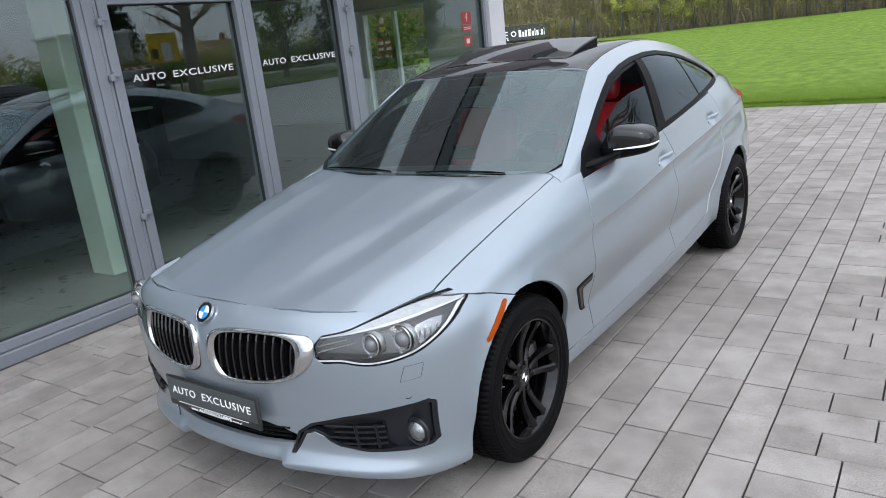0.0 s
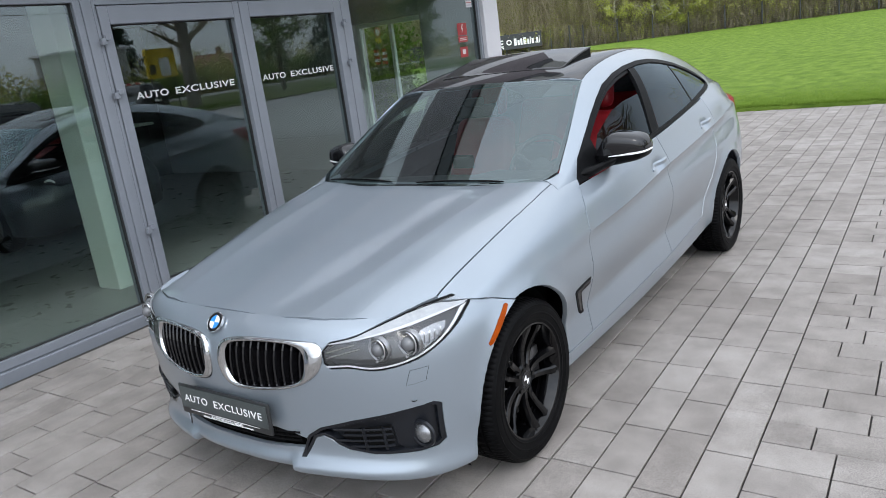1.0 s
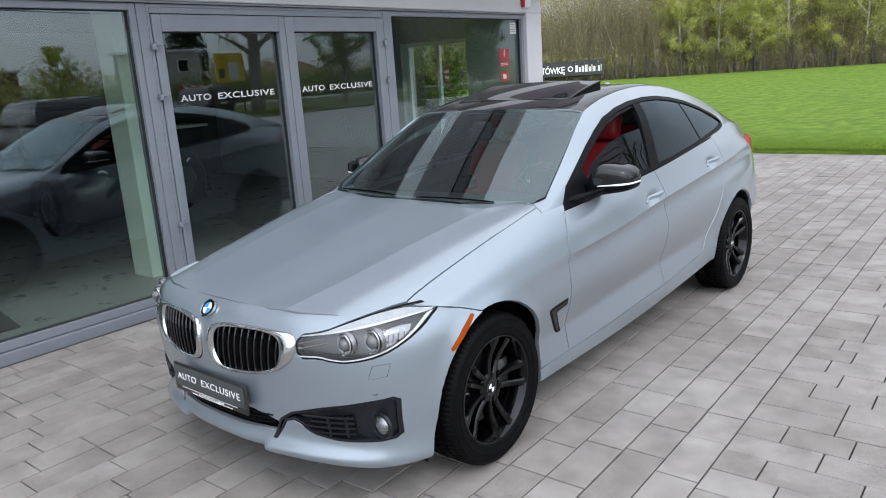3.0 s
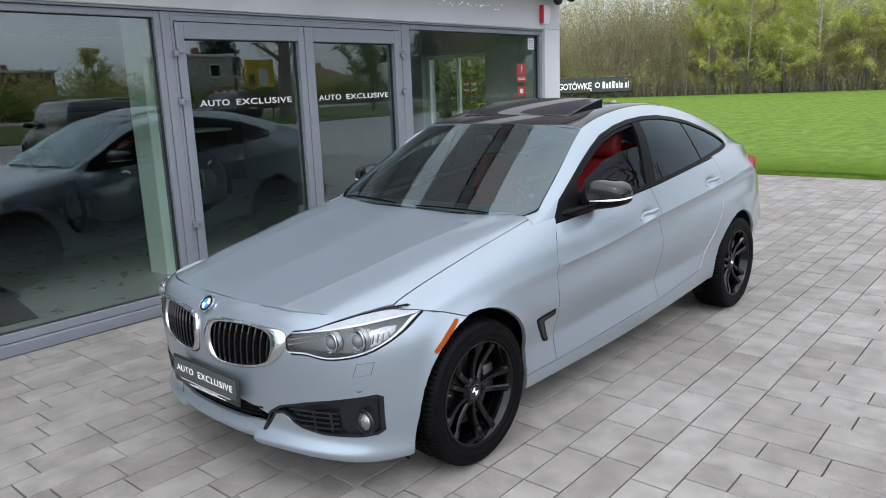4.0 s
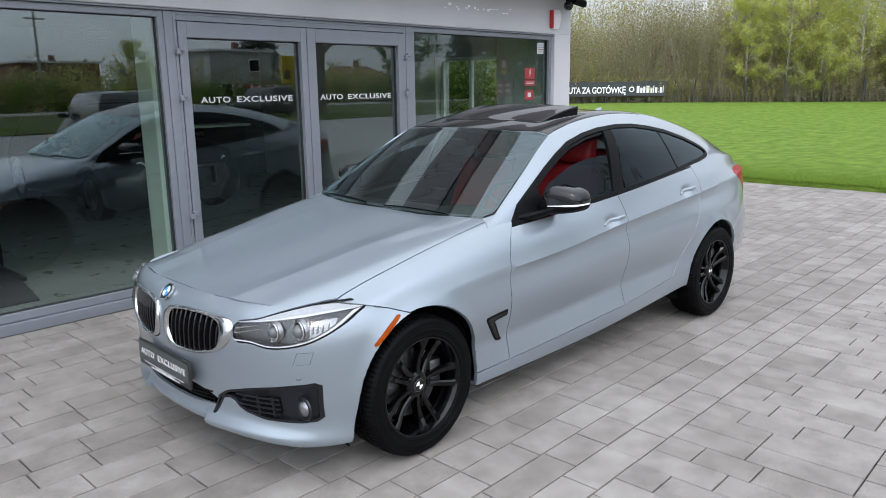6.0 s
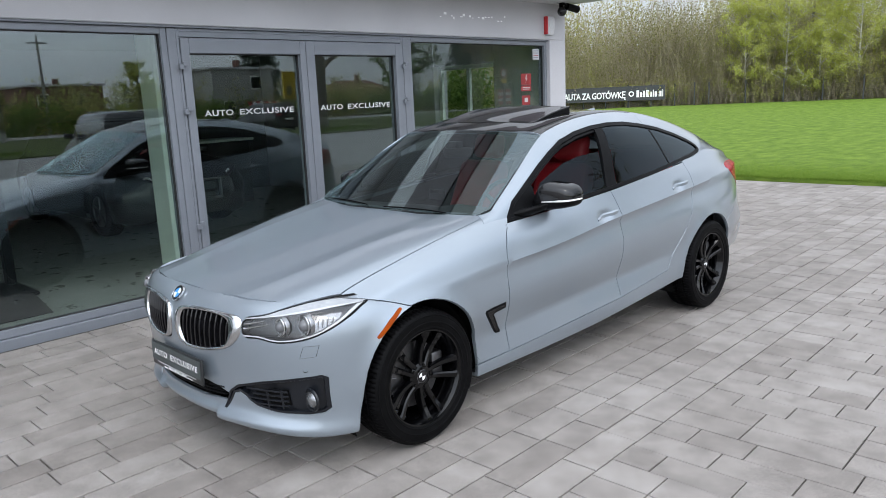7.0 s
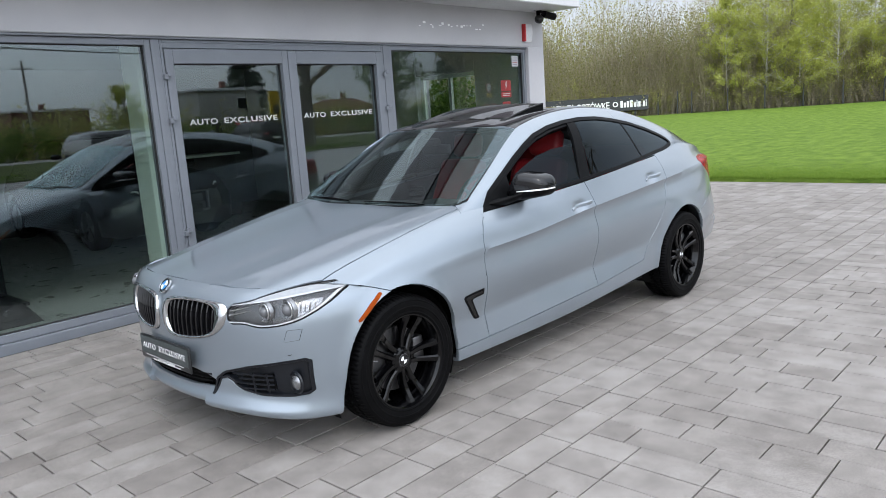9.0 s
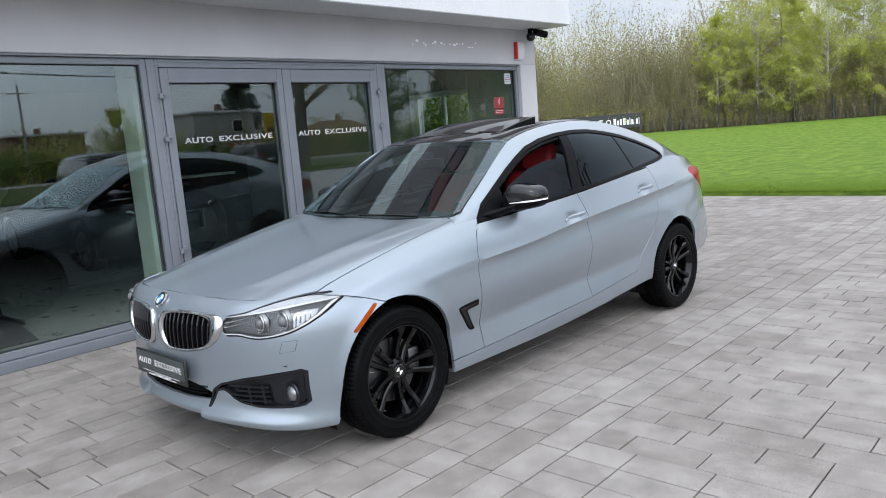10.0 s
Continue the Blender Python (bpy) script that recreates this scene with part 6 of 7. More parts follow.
tube(bm, (0.02, 0.0, -0.04), (0.035, 0.09, -0.08), 0.014, n=8)
part("bullet_camera", bm, M["black_plastic"], cctv)

# stickers on the right-hand pane
def sticker(y0, y1, z0, z1, mat, label):
    s = tagged(finish("sticker", box(-0.0400, -0.0390, y0, y1, z0, z1), mat, 0, m=SITE), label, "sticker")
    return s


s = sticker(5.290, 5.500, 1.735, 1.875, M["red_dimmed"], "red warning sticker with a white lightning mark")
bm = bmesh.new()
pts = [(0.11, 0.125), (0.085, 0.07), (0.11, 0.075), (0.09, 0.02), (0.135, 0.085), (0.108, 0.08), (0.13, 0.125)]
bm.faces.new([bm.verts.new((-0.0386, 5.290 + a, 1.735 + b)) for a, b in pts])
part("lightning_mark", bm, M["vinyl"], s, "", 0)
s2 = sticker(5.290, 5.500, 1.655, 1.725, M["red_dimmed"], "red strip with pale unreadable print")
for z in (1.68, 1.70):
    part("print_bar", box(-0.0388, -0.0382, 5.320, 5.470, z - 0.004, z + 0.004), M["vinyl"], s2, "", 0)
s3 = sticker(5.305, 5.475, 1.48, 1.60, M["red_dimmed"], "red square sticker with a white symbol")
part("symbol", box(-0.0388, -0.0382, 5.355, 5.425, 1.515, 1.570), M["vinyl"], s3, "", 0)
s4 = sticker(5.545, 5.680, 2.05, 2.185, M["vinyl"], "white notice sticker with grey and red print")
for i in range(4):
    part("print_bar", box(-0.0388, -0.0382, 5.560, 5.665, 2.072 + 0.028 * i, 2.080 + 0.028 * i), M["red_dimmed"] if i == 1 else M["frame_grey"], s4, "", 0)

# chalky drip marks on the plaster band
bm = bmesh.new()
random.seed(4)
for i in range(16):
    y = 3.75 + 0.075 * i + random.uniform(-0.03, 0.03)
    z = 2.50 + 0.02 * math.sin(i * 1.3) + random.uniform(-0.015, 0.03)
    cuboid(bm, 0.0505, 0.0515, y, y + random.uniform(0.01, 0.05), z, z + random.uniform(0.006, 0.03), bevel=0.0004)
tagged(finish("plaster_mark", bm, M["white"], 0, m=SITE), "chalky white scrape marks on the plaster", "stain", kind="stuff")

# ---- inside the shop ----
column = thing("column", "pale green painted square column inside the shop window", "column", kind="structure", m=SITE)
part("shaft", box(-1.10, -0.80, 0.80, 1.02, 0.05, 2.615, bevel=0.006), M["column"], column)
ped = thing("display_stand", "black steel display stand on a bolted floor plate", "stand", m=SITE @ Matrix.Translation((-1.80, -0.36, 0.052)))
bm = bmesh.new()
cuboid(bm, -0.12, 0.58, -0.75, 0.06, 0.0, 0.03, bevel=0.004)
vs = [bm.verts.new(p) for p in ((0.50, -0.75, 0.031), (0.50, 0.02, 0.031), (1.34, -0.09, 0.004), (1.34, -0.75, 0.004), (0.50, -0.75, 0.0), (0.50, 0.02, 0.0), (1.34, -0.09, 0.0), (1.34, -0.75, 0.0))]
for q in ((0, 1, 2, 3), (4, 7, 6, 5), (0, 4, 5, 1), (1, 5, 6, 2), (2, 6, 7, 3), (3, 7, 4, 0)):
    bm.faces.new([vs[c] for c in q])
part("floor_plate", bm, M["trim_satin"], ped, "black steel plate")
part("post", box(-0.05, 0.05, -0.04, 0.04, 0.031, 1.55, bevel=0.006), M["trim_satin"], ped)
for x, y in ((0.1, -0.02), (0.42, -0.02), (0.42, -0.4), (0.8, -0.2)):
    bm = bmesh.new()
    tube(bm, (x, y, 0.012), (x, y, 0.037), 0.014, n=10)
    part("bolt", bm, M["chrome"], ped, "bright bolt head")
for z in (0.42, 0.72):
    bm = bmesh.new()
    tube(bm, (0.02, -0.04, z), (0.02, -0.60, z), 0.012, n=8)
    part("rod", bm, M["chrome"], ped, "bright steel rod")
desk = thing("counter", "dark reception counter at the back of the shop", "counter", m=SITE @ Matrix.Translation((-5.4, 3.2, 0.05)))
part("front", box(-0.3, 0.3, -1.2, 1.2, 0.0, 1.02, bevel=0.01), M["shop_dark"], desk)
part("top", box(-0.36, 0.36, -1.26, 1.26, 1.022, 1.06, bevel=0.008), M["column"], desk)
garden = thing("window_3", "glazed garden opening in the end wall of the shop", "window", kind="structure", m=SITE)
bm = bmesh.new()
for x0, x1, z0, z1 in ((-2.13, -2.07, 0.05, 2.076), (-1.03, -0.97, 0.05, 2.076), (-2.07, -1.03, 2.02, 2.076), (-2.07, -1.03, 0.05, 0.11), (-1.56, -1.51, 0.11, 2.02)):
    cuboid(bm, x0, x1, 5.96, 6.02, z0, z1, bevel=0.003)
part("window_frame", bm, M["column"], garden)
part("pane", box(-2.069, -1.031, 5.988, 5.994, 0.112, 2.018), M["lens"], garden, "", 0).visible_shadow = False


# ---- other cars: built from one family of sections ----
def simple_car(name, label, length, width, height, paint, m, estate=True, cut=0.62):
    """A plain car, nose to -y in its own axes, with body, glass house, lamps, grille and wheels."""
    c = thing(name, label, "car", m=m)
    hw = width / 2
    L = length
    fa, ra = 0.20 * L, 0.80 * L
    low = curve([(0.0, 0.55 * hw, 0.30), (0.04 * L, 0.86 * hw, 0.24), (0.15 * L, 0.97 * hw, 0.22), (0.5 * L, 0.98 * hw, 0.24), (0.85 * L, 0.97 * hw, 0.24), (0.97 * L, 0.86 * hw, 0.30), (L, 0.72 * hw, 0.36)])
    mid = curve([(0.0, 0.62 * hw, 0.52), (0.04 * L, 0.90 * hw, 0.56), (0.15 * L, hw, 0.60), (0.5 * L, hw, 0.64), (0.85 * L, hw, 0.68), (0.97 * L, 0.92 * hw, 0.70), (L, 0.80 * hw, 0.70)])
    belt_h = 0.63 * height
    belt = curve([(0.0, 0.55 * hw, 0.68), (0.04 * L, 0.78 * hw, 0.76), (0.15 * L, 0.88 * hw, 0.88), (0.30 * L, 0.91 * hw, belt_h), (0.6 * L, 0.92 * hw, belt_h + 0.03), (0.9 * L, 0.90 * hw, belt_h + 0.05), (0.97 * L, 0.86 * hw, belt_h + 0.04), (L, 0.74 * hw, belt_h)])
    top_b = curve([(0.0, 0, 0.70), (0.04 * L, 0, 0.80), (0.15 * L, 0, 0.93), (0.28 * L, 0, belt_h + 0.04), (L, 0, belt_h + 0.05)])
    rows = []
    for y in steps(0, L, 0.06):
        a, b, d, t = low(y), mid(y), belt(y), top_b(y)
        rows.append([(a[0] * 0.8, y, a[1] - 0.06), (a[0], y, a[1]), ((a[0] + b[0]) / 2 + 0.006, y, (a[1] + b[1]) / 2), (b[0], y, b[1]), (d[0] * 0.4 + b[0] * 0.6 + 0.008, y, 0.6 * b[1] + 0.4 * d[1]), (d[0], y, d[1]), (d[0] * 0.8, y, d[1] * 0.4 + t[1] * 0.6), (d[0] * 0.4, y, t[1] - 0.008), (0, y, t[1])])
    bm = sheet(rows)
    for cy in (fa, ra):
        trim(bm, circle(cy, 0.33, 0.365, 0, 360, 28)[:-1], "side", False)
    bm = mirror_half(bm)
    holes = [e for e in bm.edges if e.is_boundary and (all(v.co.y < 0.001 for v in e.verts) or all(v.co.y > L - 0.001 for v in e.verts))]
    bmesh.ops.contextual_create(bm, geom=[e for e in holes if e.verts[0].co.y < 0.1])
    bmesh.ops.contextual_create(bm, geom=[e for e in holes if e.verts[0].co.y > 0.1])
    part("body", bm, paint, c, "", 40)
    # glass house
    y0, y1 = 0.27 * L, (0.97 if estate else 0.88) * L
    yt0, yt1 = 0.43 * L, (0.90 if estate else 0.66) * L
    bm = bmesh.new()
    nst = 9
    gl = []
    for u in range(nst + 1):
        k = u / nst
        z = belt_h - 0.02 + (height - belt_h + 0.02) * math.sin(k * math.pi / 2) ** 0.9
        w = hw * (0.90 - 0.20 * k ** 1.4)
        a, b = y0 + (yt0 - y0) * k ** 1.1, y1 + (yt1 - y1) * k ** 1.3
        gl.append([bm.verts.new(p) for p in ((0, a - 0.05, z), (w * 0.7, a - 0.02, z), (w, a + 0.12, z), (w * 1.01, (a + b) / 2, z), (w, b - 0.10, z), (w * 0.75, b, z), (0, b + 0.02, z))])
    for p, q in zip(gl, gl[1:]):
        for k in range(6):
            bm.faces.new((p[k], p[k + 1], q[k + 1], q[k]))
    part("window_band", mirror_half(bm), M["tint_far"], c, "dark side and rear windows", 40)
    bm = bmesh.new()
    rr = []
    for k in range(8):
        y = yt0 - 0.10 + (yt1 - yt0 + 0.14) * k / 7
        z = height - 0.012 + 0.03 * math.sin(math.pi * k / 7)
        w = hw * 0.72
        rr.append([bm.verts.new(p) for p in ((w + 0.02, y, z - 0.05), (w, y, z - 0.01), (w * 0.6, y, z + 0.018), (0, y, z + 0.024))])
    for p, q in zip(rr, rr[1:]):
        for k in range(3):
            bm.faces.new((p[k], p[k + 1], q[k + 1], q[k]))
    part("roof", mirror_half(bm), paint, c, "", 40)
    for sx in (1, -1):
        for ya, yb, za in ((y0 + 0.16, yt0 + 0.10, 0.0), (0.54 * L, 0.55 * L, 0.0), (0.76 * L, 0.76 * L, 0.0), (y1 - 0.06, yt1 + 0.0, 0.0)):
            bm = bmesh.new()
            tube(bm, (sx * hw * 0.905, ya, belt_h - 0.01), (sx * hw * 0.715, yb, height - 0.04), 0.035, 0.028, 6)
            part("pillar", bm, paint, c)
        bm = bmesh.new()
        tube(bm, (sx * hw * 0.66, yt0 + 0.1, height + 0.035), (sx * hw * 0.66, yt1 - 0.1, height + 0.035), 0.014, n=8)
        if estate:
            part("roof_rail", bm, M["steel"], c)
        bm = bmesh.new()
        cuboid(bm, -0.10, 0.10, -0.05, 0.05, -0.06, 0.06, bevel=0.035, seg=3)
        part("door_mirror", bm, paint, c, "", 40, Matrix.Translation((sx * (hw + 0.06), 0.34 * L, belt_h + 0.07)))
        bm = bmesh.new()
        cuboid(bm, -0.17, 0.17, -0.05, 0.05, -0.055, 0.055, bevel=0.03, seg=2)
        part("headlight", bm, M["lamp_silver"], c, "clear headlamp", 40, pose(sx * hw * 0.70, 0.075 * L - 0.12, 0.70, 0, 0, sx * 32))
        bm = bmesh.new()
        cuboid(bm, -0.15, 0.15, -0.04, 0.04, -0.065, 0.065, bevel=0.03, seg=2)
        part("tail_light", bm, M["lamp_red"], c, "red tail lamp", 40, pose(sx * hw * 0.76, L - 0.035, 0.61 * height, 0, 0, -sx * 24))
        bm = bmesh.new()
        disc(bm, (0, 0, 0), 0.045, (0, -1, 0), 0.03)
        part("fog_lamp", bm, M["lamp_silver"], c, "", 40, Matrix.Translation((sx * hw * 0.66, 0.035 * L, 0.36)))
    bm = bmesh.new()
    cuboid(bm, -0.34, 0.34, -0.03, 0.05, 0.44, 0.66, bevel=0.03, seg=2)
    part("grille", bm, M["black_gloss"], c, "dark grille")
    part("front_plate", box(-0.26, 0.26, -0.045, -0.035, 0.40, 0.51), M["plate_black"], c)
    part("rear_plate", box(-0.26, 0.26, L + 0.002, L + 0.012, 0.70, 0.81), M["white"], c, "blank pale number plate")
    for cy in (fa, ra):
        for sx in (1, -1):
            bm = bmesh.new()
            lathe(bm, [(0.20, 0.10), (0.22, 0.11), (0.29, 0.11), (0.322, 0.09), (0.33, 0.05), (0.33, -0.05), (0.322, -0.09), (0.2, -0.1)], 32, "X")
            w = part("wheel", bm, M["rubber"], c, "", 40, pose(sx * (hw - 0.115), cy, 0.33, 0, 0, 0 if sx > 0 else 180))
            bm = bmesh.new()
            lathe(bm, [(0.0, 0.07), (0.06, 0.075), (0.19, 0.085), (0.205, 0.10)], 32, "X")
            part("rim", bm, M["steel"], w)
            for s in range(5):
                bm = bmesh.new()
                cuboid(bm, 0.082, 0.10, -0.02, 0.02, 0.03, 0.20, bevel=0.006)
                bmesh.ops.rotate(bm, verts=bm.verts, cent=(0, 0, 0), matrix=Matrix.Rotation(radians(72 * s), 3, "X"))
                part("spoke", bm, M["steel"], w)
    part("floor_pan", box(-hw * 0.72, hw * 0.72, 0.06 * L, 0.94 * L, 0.20, 0.5), M["underbody"], c, "", 0)
    return c


M["tint_far"] = surf("dark_window_glass", (0.008, 0.009, 0.01), (0.014, 0.015, 0.016), 3.0, 0.10, 0.0, coat=0.2, spread=0.02)
dark = simple_car("black_car", "black showroom car standing behind the shop window", 4.35, 1.80, 1.45, M["dark_paint"], SITE @ pose(-2.95, 2.2, 0.05, 0, 0, 90), False)
bm = bmesh.new()
for x0, x1, z0, z1 in ((-0.37, 0.37, 0.66, 0.685), (-0.37, 0.37, 0.415, 0.44), (-0.37, -0.345, 0.44, 0.66), (0.345, 0.37, 0.44, 0.66)):
    cuboid(bm, x0, x1, -0.045, 0.0, z0, z1, bevel=0.004)
part("grille_rim", bm, M["steel"], dark, "steel grille rim")
for sx in (1, -1):
    bm = bmesh.new()
    lathe(bm, [(0.040, 0.0), (0.052, -0.008), (0.062, 0.0)], 24, "Y")
    part("lamp_ring", bm, M["white"], dark, "white lamp ring", 40, pose(sx * 0.56, 0.105, 0.71, 0, 0, sx * 32))
    part("bumper_strip", box(-0.17, 0.17, -0.012, 0.012, -0.012, 0.012, bevel=0.004), M["chrome"], dark, "chrome bumper strip", 40, pose(sx * 0.60, 0.10, 0.34, 0, 0, sx * 28))
simple_car("dark_estate_car", "dark estate car parked on the verge across the yard", 4.6, 1.80, 1.66, M["dark_paint"], SITE @ pose(35.5, 23.2, 0.04, 0, 0, 88), True)
simple_car("dark_suv", "dark sport utility car parked on the asphalt", 4.6, 1.86, 1.62, M["dark_paint"], SITE @ pose(15.2, 5.9, -0.01, 0, 0, 98), True)


# ---- plants ----
def raw_mesh(name, v, f, mat, label="", category="", kind="", parent=None, m=None):
    me = bpy.data.meshes.new(name)
    me.from_pydata(v.tolist(), [], f.tolist())
    me.materials.append(mat)
    ob = new(name, me)
    if parent:
        ob.parent = parent
    if m:
        ob.matrix_basis = m
    if category:
        tagged(ob, label, category, kind=kind)
    return ob


def leaf_quads(rng, centres, size, spread=0.5):
    """Small tilted leaf blades, one at each centre."""
    n = len(centres)
    a = rng.normal(size=(n, 3))
    a /= np.linalg.norm(a, axis=1)[:, None]
    b = np.cross(a, rng.normal(size=(n, 3)))
    b /= np.linalg.norm(b, axis=1)[:, None] + 1e-9
    s = size * (1 + spread * rng.uniform(-1, 1, size=(n, 1)))
    v = np.stack([centres - a * s, centres + b * s * 0.55, centres + a * s, centres - b * s * 0.55], 1).reshape(-1, 3)
    f = np.arange(4 * n).reshape(n, 4)
    return v, f


def twig_prisms(rng, p, q, r0, r1):
    """Three-sided tapered twigs from points p to points q."""
    n = len(p)
    d = q - p
    d /= np.linalg.norm(d, axis=1)[:, None] + 1e-9
    u = np.cross(d, np.tile(np.array([0.31, 0.74, 0.12]), (n, 1)))
    u /= np.linalg.norm(u, axis=1)[:, None] + 1e-9
    w = np.cross(d, u)
    ang = [0, 2.094, 4.189]
    lo = [p + r0[:, None] * (u * math.cos(t) + w * math.sin(t)) for t in ang]
    hi = [q + r1[:, None] * (u * math.cos(t) + w * math.sin(t)) for t in ang]
    v = np.stack(lo + hi, 1).reshape(-1, 3)
    k = np.arange(n)[:, None] * 6
    f = np.concatenate([k + np.array([[0, 1, 4, 3]]), k + np.array([[1, 2, 5, 4]]), k + np.array([[2, 0, 3, 5]])], 0)
    return v, f


def leafmat(name, cols, rough=0.6):
    m, n, l, b = nodes_of(name)
    g = n.new("ShaderNodeNewGeometry")
    r = n.new("ShaderNodeValToRGB")
    el = r.color_ramp.elements
    el[0].position, el[0].color = 0.0, (*cols[0], 1)
    el[1].position, el[1].color = 1.0, (*cols[-1], 1)
    for i, c in enumerate(cols[1:-1]):
        e = el.new((i + 1) / (len(cols) - 1))
        e.color = (*c, 1)
    l.new(g.outputs["Random Per Island"], r.inputs["Fac"])
    l.new(r.outputs["Color"], b.inputs["Base Color"])
    b.inputs["Roughness"].default_value = rough
    b.inputs["Specular IOR Level"].default_value = 0.15
    tr = n.new("ShaderNodeBsdfTranslucent")
    l.new(r.outputs["Color"], tr.inputs["Color"])
    mx = n.new("ShaderNodeMixShader")
    mx.inputs["Fac"].default_value = 0.45
    l.new(b.outputs["BSDF"], mx.inputs[1])
    l.new(tr.outputs["BSDF"], mx.inputs[2])
    l.new(mx.outputs["Shader"], n["Material Output"].inputs["Surface"])
    return m


M["leaf_olive"] = leafmat("olive_spring_leaves", [(0.30, 0.29, 0.11), (0.39, 0.39, 0.13), (0.48, 0.49, 0.15), (0.42, 0.37, 0.20)])
M["leaf_willow"] = leafmat("dull_willow_leaves", [(0.20, 0.195, 0.08), (0.26, 0.255, 0.095), (0.32, 0.325, 0.11), (0.28, 0.25, 0.14)])
M["leaf_yellow"] = leafmat("yellow_green_leaves", [(0.38, 0.41, 0.10), (0.47, 0.50, 0.12), (0.57, 0.58, 0.18)])
M["leaf_green"] = leafmat("green_leaves", [(0.08, 0.14, 0.025), (0.13, 0.21, 0.035), (0.19, 0.28, 0.05)])
M["leaf_spruce"] = leafmat("spruce_needles_tufts", [(0.010, 0.022, 0.012), (0.02, 0.04, 0.02), (0.03, 0.055, 0.025)])
M["twigs"] = leafmat("bare_twigs", [(0.26, 0.225, 0.15), (0.37, 0.325, 0.23), (0.47, 0.42, 0.30)])

M["blade_mix"] = leafmat("mown_grass_blades", [(0.135, 0.222, 0.028), (0.172, 0.268, 0.039), (0.215, 0.315, 0.053)])

FENCE_P = Vector((-19.8, 40.3, 0))
FENCE_U = Vector((0.92, 0.39, 0)).normalized()
FENCE_N = Vector((-FENCE_U.y, FENCE_U.x, 0))


def along_fence(s, d=0.0, z=0.0):
    p = FENCE_P + FENCE_U * s + FENCE_N * d
    return Vector((p.x, p.y, z))


def thicket(name, label, seed, s0, s1, d0, d1, h0, h1, stems, leaves, leaf_mat, leaf_size, low=0.25):
    rng = np.random.default_rng(seed)
    s, d = rng.uniform(s0, s1, stems), rng.uniform(d0, d1, stems)
    u, nn, p0 = np.array(FENCE_U), np.array(FENCE_N), np.array(FENCE_P)
    base = p0 + s[:, None] * u + d[:, None] * nn
    base[:, 2] = 0.40
    hgt = rng.uniform(h0, h1, stems) * (0.72 + 0.28 * np.sin(s * 0.23 + seed) * np.cos(s * 0.61)) * (0.8 + 0.4 * rng.random(stems)) * np.clip(1.16 - 0.008 * (s + 4), 1.02, 1.18)
    lean = rng.normal(size=(stems, 3)) * 0.16
    lean[:, 2] = 1
    ps, qs, r0, r1 = [], [], [], []
    mid = base + lean * (hgt * 0.5)[:, None]
    top = mid + (lean + rng.normal(size=(stems, 3)) * 0.12) * (hgt * 0.5)[:, None]
    r = rng.uniform(0.012, 0.035, stems)
    ps += [base, mid]
    qs += [mid, top]
    r0 += [r, r * 0.7]
    r1 += [r * 0.7, r * 0.15]
    for k in range(13):
        t = rng.uniform(0.12, 0.95, stems)
        start = base + (top - base) * t[:, None]
        dirn = rng.normal(size=(stems, 3)) * 0.5
        dirn[:, 2] = np.abs(dirn[:, 2]) + 0.55
        end = start + dirn * (hgt * 0.28 * (1.15 - t))[:, None]
        ps.append(start)
        qs.append(end)
        r0.append(r * 0.40)
        r1.append(r * 0.12)
    v, f = twig_prisms(rng, np.concatenate(ps), np.concatenate(qs), np.concatenate(r0), np.concatenate(r1))
    root = raw_mesh(name, v, f, M["twigs"], label, "thicket", "stuff")
    i = rng.integers(0, stems, leaves)
    t = low + (1 - low) * rng.random(leaves) ** 0.6
    c = base[i] + (top - base)[i] * t[:, None] + rng.normal(size=(leaves, 3)) * (0.05 * hgt[i])[:, None] * np.array([1, 1, 0.8])
    c[:, 2] = np.maximum(c[:, 2], 0.45)
    v, f = leaf_quads(rng, c, leaf_size)
    raw_mesh("leaves", v, f, leaf_mat, parent=root)
    return root


thicket("willow_thicket", "dense thicket of olive-brown willow shoots in first leaf", 3, -16, 34, 1.6, 8.0, 5.2, 8.2, 2800, 200000, M["leaf_willow"], 0.046, 0.06)
thicket("willow_front", "pale brown leafless willow shoots close behind the fence", 4, -16, 40, 0.25, 1.8, 2.6, 4.8, 1200, 60000, M["leaf_willow"], 0.045, 0.05)
thicket("woodland_edge", "tall mixed woodland in early spring leaf", 5, -22, 44, 7.0, 16.0, 7.0, 10.2, 900, 80000, M["leaf_olive"], 0.07, 0.05)
thicket("fence_scrub", "low pale scrub at the foot of the thicket", 12, -16, 40, 0.15, 1.3, 0.9, 2.3, 1400, 120000, M["leaf_olive"], 0.046, 0.02)
thicket("dry_undergrowth", "pale dry brush at the foot of the fence", 13, -16, 40, 0.1, 1.2, 0.6, 1.5, 1100, 100000, M["twigs"], 0.040, 0.02)
thicket("green_undergrowth", "fresh green undergrowth behind the fence", 8, 6, 40, 0.8, 6.0, 2.0, 4.6, 700, 60000, M["leaf_yellow"], 0.050, 0.05)
thicket("far_wood", "darker wood further back", 9, -30, 60, 17, 26, 6.5, 9.0, 600, 30000, M["leaf_olive"], 0.10, 0.02)
thicket("back_scrub", "pale olive scrub filling the foot of the wood", 10, -30, 60, 9, 20, 2.6, 5.0, 900, 90000, M["leaf_olive"], 0.085, 0.02)


